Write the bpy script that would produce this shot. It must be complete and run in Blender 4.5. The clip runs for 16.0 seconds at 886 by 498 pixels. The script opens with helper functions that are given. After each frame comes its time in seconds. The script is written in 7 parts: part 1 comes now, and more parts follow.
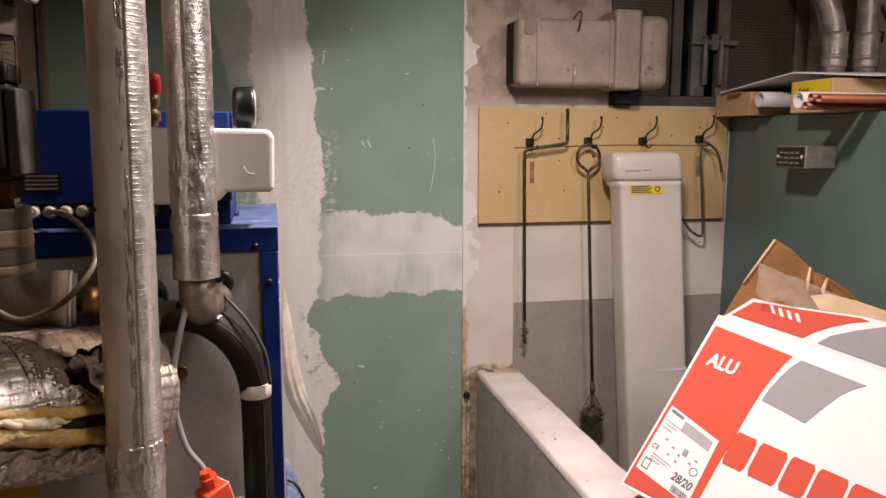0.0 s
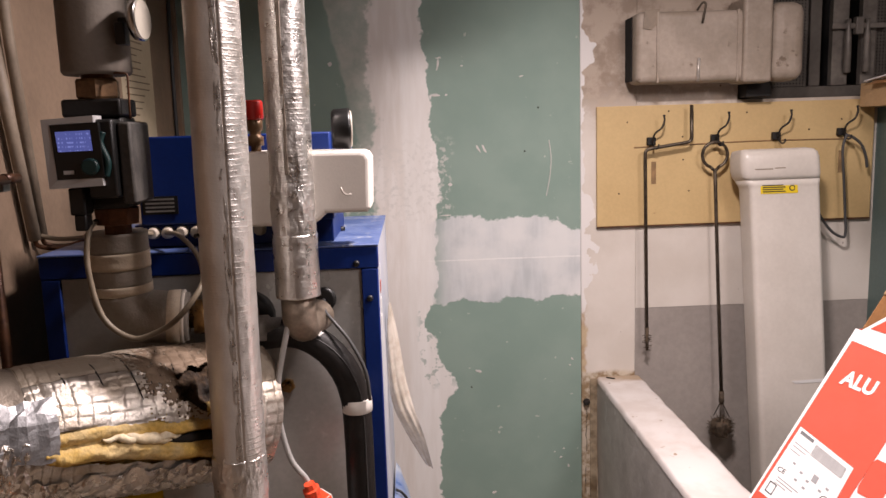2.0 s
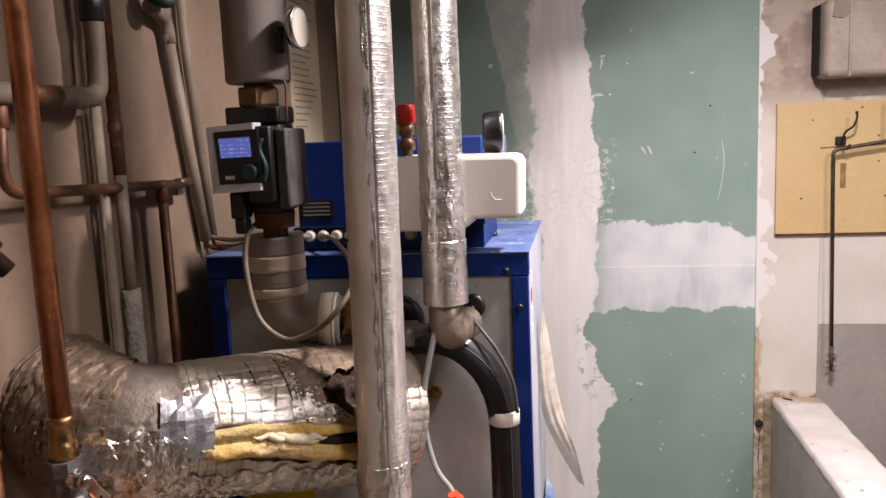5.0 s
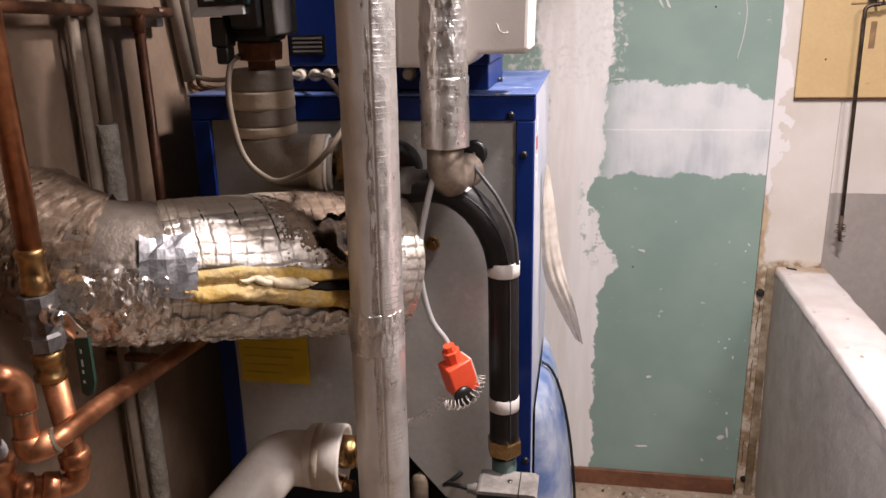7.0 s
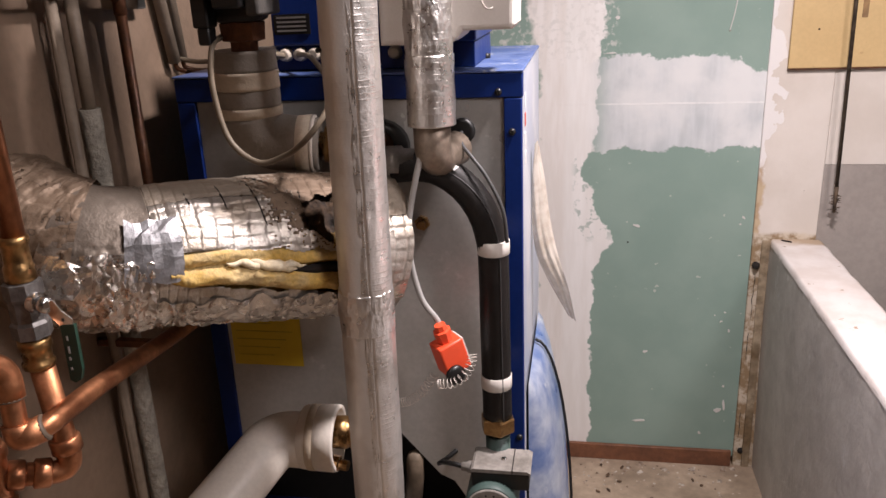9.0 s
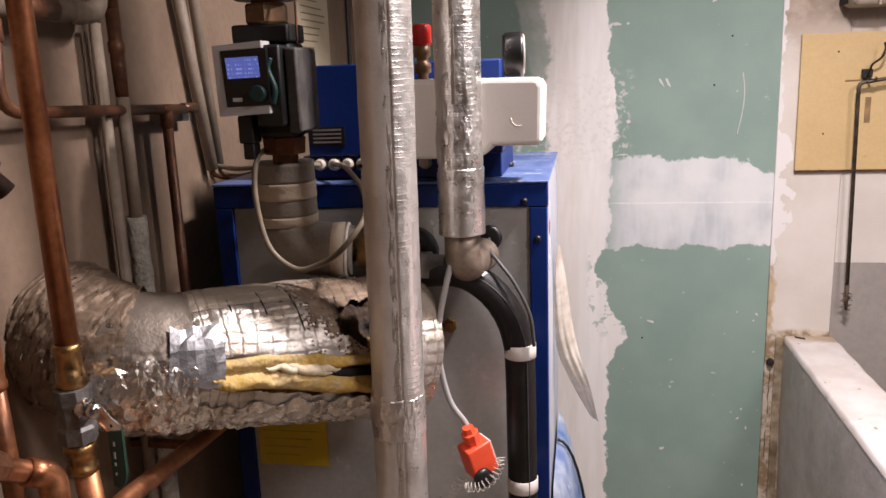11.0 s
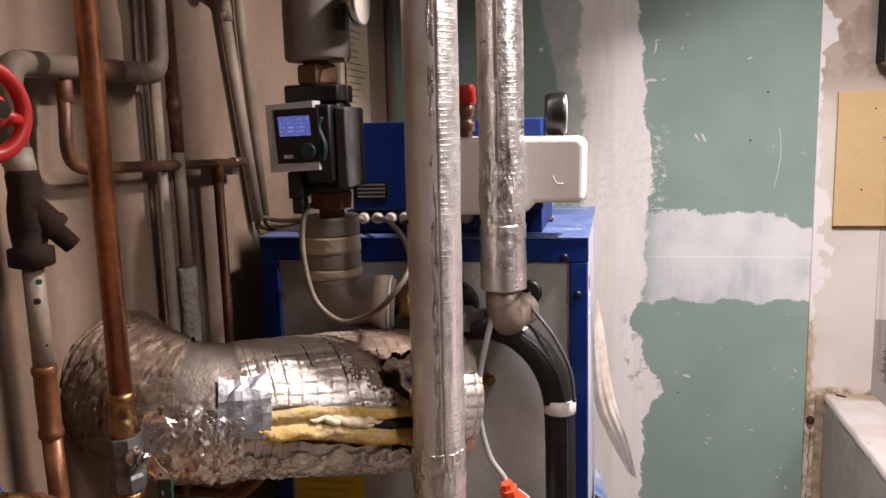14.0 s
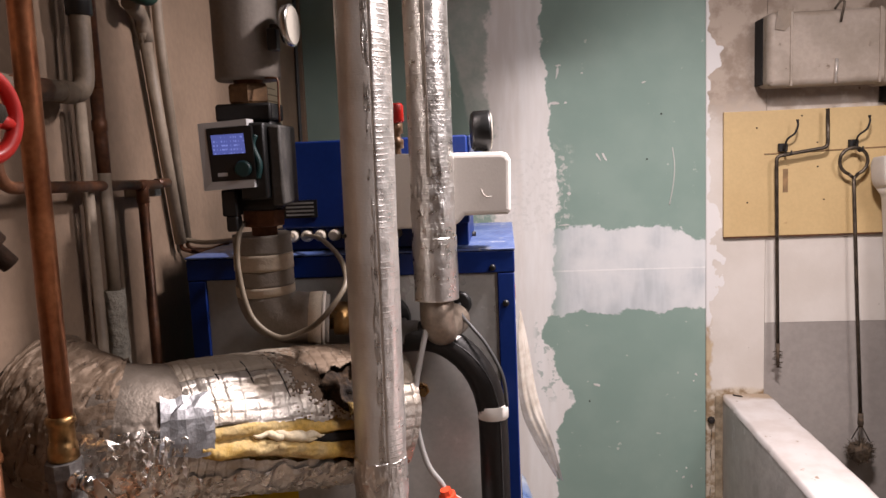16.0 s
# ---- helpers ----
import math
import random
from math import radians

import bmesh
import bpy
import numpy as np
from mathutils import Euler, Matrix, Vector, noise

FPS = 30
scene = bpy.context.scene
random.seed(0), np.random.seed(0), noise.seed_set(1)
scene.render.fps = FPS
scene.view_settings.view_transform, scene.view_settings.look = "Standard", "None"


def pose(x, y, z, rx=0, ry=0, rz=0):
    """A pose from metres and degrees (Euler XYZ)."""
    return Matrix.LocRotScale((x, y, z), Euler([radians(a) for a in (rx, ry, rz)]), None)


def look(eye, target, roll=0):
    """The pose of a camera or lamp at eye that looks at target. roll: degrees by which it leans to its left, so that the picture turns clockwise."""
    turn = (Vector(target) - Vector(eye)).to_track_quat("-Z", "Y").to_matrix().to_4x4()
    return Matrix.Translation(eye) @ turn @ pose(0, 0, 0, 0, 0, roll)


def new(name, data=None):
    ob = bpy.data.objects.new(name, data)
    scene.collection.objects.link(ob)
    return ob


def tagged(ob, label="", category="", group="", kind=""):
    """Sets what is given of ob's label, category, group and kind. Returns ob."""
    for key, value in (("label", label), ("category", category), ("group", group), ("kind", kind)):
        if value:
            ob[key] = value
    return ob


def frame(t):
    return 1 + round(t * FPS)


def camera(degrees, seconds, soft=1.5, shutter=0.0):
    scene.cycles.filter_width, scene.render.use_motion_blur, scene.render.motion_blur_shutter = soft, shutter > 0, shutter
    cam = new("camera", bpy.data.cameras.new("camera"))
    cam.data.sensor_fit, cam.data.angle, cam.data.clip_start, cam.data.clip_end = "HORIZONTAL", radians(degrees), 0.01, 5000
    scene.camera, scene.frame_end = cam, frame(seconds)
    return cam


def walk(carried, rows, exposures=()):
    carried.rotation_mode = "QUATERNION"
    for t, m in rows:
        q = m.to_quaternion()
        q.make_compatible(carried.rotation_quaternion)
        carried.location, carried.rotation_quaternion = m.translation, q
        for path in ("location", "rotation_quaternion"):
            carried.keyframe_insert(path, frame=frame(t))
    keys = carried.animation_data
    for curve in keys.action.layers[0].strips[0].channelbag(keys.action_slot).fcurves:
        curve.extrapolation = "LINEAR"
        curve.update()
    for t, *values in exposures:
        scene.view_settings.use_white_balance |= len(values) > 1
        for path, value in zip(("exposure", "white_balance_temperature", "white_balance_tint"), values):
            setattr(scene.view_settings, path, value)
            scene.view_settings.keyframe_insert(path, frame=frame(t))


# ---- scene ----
cam = camera(59.1, 16.0, shutter=0.3)
PATH = [
    (0, (-0.031, 0.014, 1.555), (0.39, 1.949, 1.273), 0.1),
    (0.5, (-0.018, -0.004, 1.57), (0.326, 1.941, 1.253), 0.4),
    (1, (-0.014, -0.025, 1.582), (0.269, 1.929, 1.264), 0.3),
    (1.5, (0.01, -0.014, 1.593), (0.11, 1.961, 1.294), -1.3),
    (2, (0.032, 0.028, 1.591), (0.11, 2.004, 1.294), -1.8),
    (2.5, (0.029, 0.06, 1.602), (0.007, 2.038, 1.307), -2.2),
    (3, (0.025, 0.076, 1.596), (-0.086, 2.05, 1.296), -1.3),
    (3.5, (0.036, 0.062, 1.611), (-0.149, 2.028, 1.293), -0.9),
    (3.7, (0.041, 0.063, 1.604), (-0.177, 2.027, 1.295), -1.0),
    (5.8, (0.054, 0.089, 1.584), (-0.327, 2.032, 1.306), -2.2),
    (6, (0.054, 0.098, 1.571), (-0.329, 2.028, 1.213), -2.0),
    (6.5, (0.049, 0.136, 1.538), (-0.306, 2.032, 1.011), -1.6),
    (7, (0.045, 0.134, 1.533), (-0.299, 2.015, 0.947), -1.3),
    (7.5, (0.047, 0.13, 1.521), (-0.316, 1.981, 0.856), -1.6),
    (8, (0.062, 0.138, 1.523), (-0.312, 1.986, 0.855), -1.9),
    (8.2, (0.064, 0.144, 1.521), (-0.305, 1.993, 0.854), -2.0),
    (10.3, (0.042, 0.119, 1.564), (-0.278, 2.024, 1.047), -2.3),
    (10.5, (0.039, 0.113, 1.566), (-0.288, 2.025, 1.075), -2.4),
    (11, (0.028, 0.107, 1.571), (-0.325, 2.029, 1.143), -2.1),
    (11.5, (0.029, 0.109, 1.573), (-0.353, 2.035, 1.194), -1.7),
    (12, (0.025, 0.109, 1.565), (-0.366, 2.036, 1.199), -1.4),
    (12.5, (0.014, 0.101, 1.57), (-0.397, 2.026, 1.217), -1.2),
    (13, (0.004, 0.105, 1.568), (-0.428, 2.025, 1.208), -0.9),
    (13.5, (0.007, 0.096, 1.578), (-0.426, 2.019, 1.235), -1.0),
    (14, (0.012, 0.088, 1.586), (-0.413, 2.018, 1.278), -1.7),
    (14.5, (0.003, 0.069, 1.59), (-0.359, 2.015, 1.303), -2.3),
    (15, (-0.033, 0.052, 1.583), (-0.275, 2.019, 1.315), -2.9),
    (15.5, (-0.04, 0.041, 1.579), (-0.217, 2.017, 1.328), -2.8),
    (16, (-0.036, 0.043, 1.571), (-0.2, 2.02, 1.324), -2.4),
]
SHADES = [(0, -0.55, 6950, 13), (1, -0.46, 6800, 11), (2, -0.26, 6700, 12), (3, -0.08, 6450, 10), (4.5, 0.0, 6380, 10), (13.5, 0.0, 6380, 10), (14.5, -0.07, 6400, 10), (16, -0.10, 6420, 10)]
walk(cam, [(t, look(eye, target, roll)) for t, eye, target, roll in PATH], SHADES)

# ---- light ----
world = bpy.data.worlds.new("room_air")
world.use_nodes = True
world.node_tree.nodes["Background"].inputs[0].default_value = (0.9, 0.8, 0.7, 1)
world.node_tree.nodes["Background"].inputs[1].default_value = 0.02
scene.world = world


def area_lamp(name, place, target, size_x, size_y, power, colour):
    data = bpy.data.lights.new(name, "AREA")
    data.shape, data.size, data.size_y, data.energy, data.color = "RECTANGLE", size_x, size_y, power, colour
    ob = new(name, data)
    ob.matrix_world = look(place, target)
    return ob


lamp = area_lamp("ceiling_lamp", (0.45, 1.22, 2.32), (0.45, 1.2201, 0.0), 0.15, 0.11, 40, (1.0, 0.88, 0.88))
lamp.data.spread = radians(158)
# unseen second lamp, added to fill the faces turned to the room
door = area_lamp("added_fill_lamp", (1.22, 0.35, 2.36), (0.50, 1.60, 0.70), 0.40, 0.40, 17, (1.0, 0.88, 0.88))
door.data.spread = radians(165)
scene.view_settings.exposure = 0.0

# ---- materials ----


def graph(name):
    m = bpy.data.materials.new(name)
    m.use_nodes = True
    n, l = m.node_tree.nodes, m.node_tree.links
    return m, n, l, n["Principled BSDF"]


def plug(l, socket, value):
    if isinstance(value, bpy.types.NodeSocket):
        l.new(value, socket)
    else:
        socket.default_value = value


def calc(n, l, op, a, b=0.0, c=0.0, clamp=False):
    q = n.new("ShaderNodeMath")
    q.operation, q.use_clamp = op, clamp
    for s, v in zip(q.inputs, (a, b, c)):
        plug(l, s, v)
    return q.outputs[0]


def ramp(n, l, v, lo, hi, out_lo=0.0, out_hi=1.0):
    q = n.new("ShaderNodeMapRange")
    q.interpolation_type = "SMOOTHSTEP"
    for s, w in zip(("Value", "From Min", "From Max", "To Min", "To Max"), (v, lo, hi, out_lo, out_hi)):
        plug(l, q.inputs[s], w)
    return q.outputs[0]


def noise_of(n, l, vec, scale, detail=4.0, rough=0.55):
    q = n.new("ShaderNodeTexNoise")
    q.inputs["Scale"].default_value, q.inputs["Detail"].default_value, q.inputs["Roughness"].default_value = scale, detail, rough
    l.new(vec, q.inputs["Vector"])
    return q.outputs["Fac"]


def blend(n, l, f, a, b, mode="MIX"):
    q = n.new("ShaderNodeMix")
    q.data_type, q.blend_type = "RGBA", mode
    plug(l, q.inputs[0], f)
    for s, v in ((q.inputs[6], a), (q.inputs[7], b)):
        plug(l, s, v if isinstance(v, bpy.types.NodeSocket) else (*v, 1))
    return q.outputs[2]


def relief(n, l, b, height, strength=0.3, dist=0.003):
    q = n.new("ShaderNodeBump")
    q.inputs["Strength"].default_value, q.inputs["Distance"].default_value = strength, dist
    l.new(height, q.inputs["Height"])
    l.new(q.outputs["Normal"], b.inputs["Normal"])


def mat(name, colour, rough=0.6, metal=0.0, var=0.25, scale=6.0, fine=60.0, bump=0.15, dist=0.004, second=None, coat=0.0, spec=0.5, stain=None, stain_at=0.6):
    """A surface with stains at one scale and grain at another."""
    m, n, l, b = graph(name)
    co = n.new("ShaderNodeTexCoord").outputs["Object"]
    big, small = noise_of(n, l, co, scale, 5), noise_of(n, l, co, fine)
    lo = second or tuple(c * (1 - var) for c in colour)
    col = blend(n, l, ramp(n, l, big, 0.36, 0.66), lo, colour)
    if stain:
        col = blend(n, l, ramp(n, l, noise_of(n, l, co, scale * 1.7, 8, 0.7), stain_at, stain_at + 0.07), col, stain)
    tone = ramp(n, l, small, 0.3, 0.7, 1 - var * 0.8, 1.0)
    col = blend(n, l, 1.0, col, tone, "MULTIPLY")
    l.new(col, b.inputs["Base Color"])
    l.new(ramp(n, l, big, 0.3, 0.7, max(0.03, rough - 0.1), min(1, rough + 0.1)), b.inputs["Roughness"])
    b.inputs["Metallic"].default_value, b.inputs["Specular IOR Level"].default_value, b.inputs["Coat Weight"].default_value = metal, spec, coat
    if bump:
        relief(n, l, b, small, bump, dist)
    return m


def foil_mat(name, ribs=0.0, crumple=0.6, rough=0.27, colour=(0.80, 0.78, 0.75), dirt=(0.42, 0.36, 0.29), strength=0.4, metal=0.95, cracks=0.0):
    """Aluminium foil: crumples, reinforcing threads every few millimetres up the pipe, and some grime."""
    m, n, l, b = graph(name)
    co = n.new("ShaderNodeTexCoord").outputs["Object"]
    xyz = n.new("ShaderNodeSeparateXYZ")
    l.new(co, xyz.inputs[0])
    big, mid, fine = noise_of(n, l, co, 14, 4), noise_of(n, l, co, 55, 5, 0.65), noise_of(n, l, co, 240, 2)
    col = blend(n, l, ramp(n, l, big, 0.42, 0.72), colour, dirt)
    if cracks:
        gap = ramp(n, l, calc(n, l, "ABSOLUTE", calc(n, l, "SUBTRACT", noise_of(n, l, co, 17, 3, 0.5), 0.5)), 0.0, cracks, 1, 0)
        col = blend(n, l, gap, col, (0.03, 0.02, 0.014))
    l.new(col, b.inputs["Base Color"])
    b.inputs["Metallic"].default_value = metal
    l.new(ramp(n, l, mid, 0.3, 0.7, rough - 0.08, rough + 0.12), b.inputs["Roughness"])
    h = calc(n, l, "MULTIPLY_ADD", mid, crumple, calc(n, l, "MULTIPLY", fine, 0.25))
    if ribs:
        wob = calc(n, l, "MULTIPLY_ADD", big, 0.012, xyz.outputs[2])
        wave = calc(n, l, "SINE", calc(n, l, "MULTIPLY", wob, 2 * math.pi / 0.0075))
        thin = calc(n, l, "POWER", calc(n, l, "MULTIPLY_ADD", wave, 0.5, 0.5), 7.0)
        thin = calc(n, l, "MULTIPLY", thin, ramp(n, l, noise_of(n, l, co, 28, 3), 0.36, 0.62, 0.15, 1.0))
        h = calc(n, l, "MULTIPLY_ADD", thin, ribs, h)
    relief(n, l, b, h, strength, 0.0035)
    return m


def wall_board_mat():
    """Green moisture-resistant board with cream filler down the vertical joint, greyer filler along the level joint, and paint specks."""
    m, n, l, b = graph("green_plasterboard")
    co = n.new("ShaderNodeTexCoord").outputs["Object"]
    xyz = n.new("ShaderNodeSeparateXYZ")
    l.new(co, xyz.inputs[0])
    x, z = xyz.outputs[0], xyz.outputs[2]
    broad, edge, fine = noise_of(n, l, co, 4.5, 5), noise_of(n, l, co, 13, 7, 0.66), noise_of(n, l, co, 60, 5, 0.6)
    mark = noise_of(n, l, co, 26, 3)
    # streaks stretched down the board, as the filling knife leaves them
    mp = n.new("ShaderNodeMapping")
    mp.inputs["Scale"].default_value = (34, 1, 5)
    l.new(co, mp.inputs["Vector"])
    streak = noise_of(n, l, mp.outputs[0], 1.0, 4, 0.6)
    green = blend(n, l, ramp(n, l, broad, 0.35, 0.65), (0.215, 0.305, 0.262), (0.245, 0.335, 0.29))
    green = blend(n, l, ramp(n, l, calc(n, l, "MULTIPLY", fine, mark), 0.405, 0.45, 0, 0.55), green, (0.60, 0.60, 0.56))
    wob = calc(n, l, "MULTIPLY_ADD", edge, 0.15, -0.075)
    knee = calc(n, l, "MULTIPLY", ramp(n, l, calc(n, l, "ABSOLUTE", calc(n, l, "SUBTRACT", z, 0.79)), 0.0, 0.11, 1, 0), 0.055)
    dip = ramp(n, l, calc(n, l, "ABSOLUTE", calc(n, l, "SUBTRACT", z, 1.0)), 0.0, 0.08, -0.035, 0)
    lobe = ramp(n, l, calc(n, l, "ABSOLUTE", calc(n, l, "SUBTRACT", z, 1.42)), 0.05, 0.22, 0.018, 0)
    shape = calc(n, l, "ADD", calc(n, l, "ADD", ramp(n, l, z, 1.62, 1.92, 0.105, 0.085), dip), lobe)
    right = calc(n, l, "ADD", calc(n, l, "ADD", shape, knee), calc(n, l, "MULTIPLY", wob, 0.55))
    strip = ramp(n, l, calc(n, l, "SUBTRACT", right, x), 0.0, 0.006)
    scuff_left = calc(n, l, "ADD", calc(n, l, "MULTIPLY_ADD", z, -0.22, 0.222), calc(n, l, "MULTIPLY", wob, 0.3))
    haze = ramp(n, l, calc(n, l, "SUBTRACT", x, scuff_left), 0.0, 0.012)
    solid = ramp(n, l, calc(n, l, "ADD", x, calc(n, l, "MULTIPLY", wob, 0.9)), -0.085, -0.065)
    cream = blend(n, l, ramp(n, l, streak, 0.35, 0.7), (0.70, 0.665, 0.625), (0.78, 0.755, 0.73))
    white = blend(n, l, ramp(n, l, streak, 0.3, 0.75), (0.73, 0.71, 0.68), (0.80, 0.79, 0.77))
    side = ramp(n, l, calc(n, l, "ADD", x, calc(n, l, "MULTIPLY", wob, 0.12)), 0.004, 0.022)
    fill = blend(n, l, side, cream, white)
    thin = blend(n, l, ramp(n, l, edge, 0.35, 0.65, 0.3, 0.62), green, (0.60, 0.58, 0.53))
    col = blend(n, l, haze, green, thin)
    col = blend(n, l, solid, col, fill)
    col = blend(n, l, strip, green, col)
    # dry filler dragged over the board beside the strip
    drag = calc(n, l, "MULTIPLY", ramp(n, l, fine, 0.5, 0.62), ramp(n, l, calc(n, l, "ABSOLUTE", calc(n, l, "SUBTRACT", z, 1.44)), 0.07, 0.17, 1, 0))
    drag = calc(n, l, "MULTIPLY", drag, ramp(n, l, calc(n, l, "MULTIPLY_ADD", edge, 0.06, x), 0.175, 0.20, 1, 0))
    col = blend(n, l, calc(n, l, "MULTIPLY", drag, calc(n, l, "MULTIPLY", streak, 1.1)), col, (0.62, 0.61, 0.58))
    # level joint
    low = calc(n, l, "ADD", z, calc(n, l, "MULTIPLY", wob, 0.75))
    high = calc(n, l, "ADD", low, calc(n, l, "MULTIPLY", calc(n, l, "POWER", calc(n, l, "ABSOLUTE", calc(n, l, "SUBTRACT", x, 0.27)), 2.0), 0.55))
    band = calc(n, l, "MULTIPLY", ramp(n, l, low, 1.055, 1.062), ramp(n, l, high, 1.318, 1.326, 1, 0))
    band = calc(n, l, "MULTIPLY", band, ramp(n, l, x, 0.06, 0.16))
    grey = blend(n, l, ramp(n, l, streak, 0.3, 0.7), (0.48, 0.51, 0.525), (0.60, 0.625, 0.64))
    grey = blend(n, l, ramp(n, l, broad, 0.4, 0.62), grey, (0.70, 0.705, 0.70))
    seam = calc(n, l, "MULTIPLY_ADD", edge, 0.004, calc(n, l, "SUBTRACT", z, 1.1947))
    ridge = ramp(n, l, calc(n, l, "ABSOLUTE", seam), 0.0015, 0.0032, 1, 0)
    grey = blend(n, l, calc(n, l, "MULTIPLY", ridge, ramp(n, l, streak, 0.3, 0.6, 0.4, 1.0)), grey, (0.80, 0.80, 0.79))
    col = blend(n, l, calc(n, l, "MULTIPLY", band, 0.94), col, grey)
    # bare patches where the filler has flaked
    flake = calc(n, l, "MULTIPLY", ramp(n, l, calc(n, l, "MULTIPLY_ADD", noise_of(n, l, co, 38, 5, 0.6), 0.5, calc(n, l, "MULTIPLY", edge, 0.5)), 0.492, 0.53), ramp(n, l, calc(n, l, "ABSOLUTE", calc(n, l, "SUBTRACT", z, 0.93)), 0.10, 0.17, 1, 0))
    flake = calc(n, l, "MULTIPLY", flake, ramp(n, l, x, 0.03, 0.06))
    col = blend(n, l, calc(n, l, "MULTIPLY", calc(n, l, "MULTIPLY", flake, strip), 0.8), col, (0.33, 0.40, 0.365))
    # bare plaster at the free right-hand edge
    rim = ramp(n, l, calc(n, l, "MULTIPLY_ADD", edge, 0.03, x), 0.585, 0.592)
    col = blend(n, l, rim, col, (0.63, 0.56, 0.46))
    l.new(col, b.inputs["Base Color"])
    b.inputs["Roughness"].default_value = 0.72
    thick = calc(n, l, "ADD", calc(n, l, "MULTIPLY", strip, 0.6), calc(n, l, "MULTIPLY", band, 0.6))
    relief(n, l, b, calc(n, l, "ADD", thick, calc(n, l, "MULTIPLY_ADD", streak, 0.10, calc(n, l, "MULTIPLY", fine, 0.22))), 0.35, 0.0025)
    return m


def old_plaster_mat():
    """White distemper over brown plaster: filler dragged over the edge, bare ochre below it and brown plaster high up."""
    m, n, l, b = graph("old_white_plaster")
    co = n.new("ShaderNodeTexCoord").outputs["Object"]
    xyz = n.new("ShaderNodeSeparateXYZ")
    l.new(co, xyz.inputs[0])
    x, z = calc(n, l, "SUBTRACT", xyz.outputs[0], 0.559), xyz.outputs[2]
    broad, edge, fine = noise_of(n, l, co, 5, 6), noise_of(n, l, co, 15, 7, 0.65), noise_of(n, l, co, 70, 4)
    lump = noise_of(n, l, co, 21, 3, 0.5)
    white = blend(n, l, ramp(n, l, broad, 0.35, 0.68), (0.585, 0.535, 0.475), (0.66, 0.615, 0.56))
    bare = ramp(n, l, calc(n, l, "MULTIPLY_ADD", edge, 0.30, z), 1.73, 1.86)
    col = blend(n, l, bare, white, blend(n, l, ramp(n, l, edge, 0.4, 0.6), (0.31, 0.245, 0.19), (0.45, 0.375, 0.305)))
    # ochre plaster laid bare along the edge, just over the low wall
    rust = calc(n, l, "MULTIPLY", ramp(n, l, calc(n, l, "MULTIPLY_ADD", edge, 0.06, x), 0.040, 0.052, 1, 0), ramp(n, l, z, 0.98, 1.06, 0.9, 0.0))
    col = blend(n, l, rust, col, blend(n, l, ramp(n, l, edge, 0.45, 0.6), (0.47, 0.36, 0.22), (0.36, 0.24, 0.13)))
    # filler over the edge: broad lobes beside the level joint, a thin drag above
    reach = calc(n, l, "MULTIPLY_ADD", ramp(n, l, calc(n, l, "ABSOLUTE", calc(n, l, "SUBTRACT", z, 1.20)), 0.05, 0.27, 0.055, 0.012), ramp(n, l, lump, 0.35, 0.62), 0.004)
    blob = calc(n, l, "MULTIPLY", ramp(n, l, calc(n, l, "ABSOLUTE", calc(n, l, "SUBTRACT", z, 1.815)), 0.02, 0.06, 1, 0), 0.036)
    smear = calc(n, l, "MULTIPLY", ramp(n, l, calc(n, l, "SUBTRACT", calc(n, l, "ADD", reach, blob), calc(n, l, "MULTIPLY_ADD", edge, 0.02, x)), -0.010, -0.006), ramp(n, l, z, 0.96, 1.04, 0, 1))
    col = blend(n, l, smear, col, (0.72, 0.70, 0.68))
    # cracked beige plaster beside the low wall
    foot = ramp(n, l, calc(n, l, "MULTIPLY_ADD", edge, 0.03, z), 0.835, 0.82)
    col = blend(n, l, foot, col, blend(n, l, ramp(n, l, noise_of(n, l, co, 24, 6, 0.7), 0.42, 0.60), (0.26, 0.18, 0.10), (0.56, 0.49, 0.39)))
    pit = ramp(n, l, noise_of(n, l, co, 42, 2), 0.745, 0.755)
    col = blend(n, l, pit, col, (0.16, 0.11, 0.08))
    l.new(col, b.inputs["Base Color"])
    b.inputs["Roughness"].default_value = 0.82
    relief(n, l, b, calc(n, l, "ADD", calc(n, l, "MULTIPLY", smear, 0.5), calc(n, l, "MULTIPLY_ADD", edge, 0.6, calc(n, l, "MULTIPLY", fine, 0.5))), 0.22, 0.004)
    return m


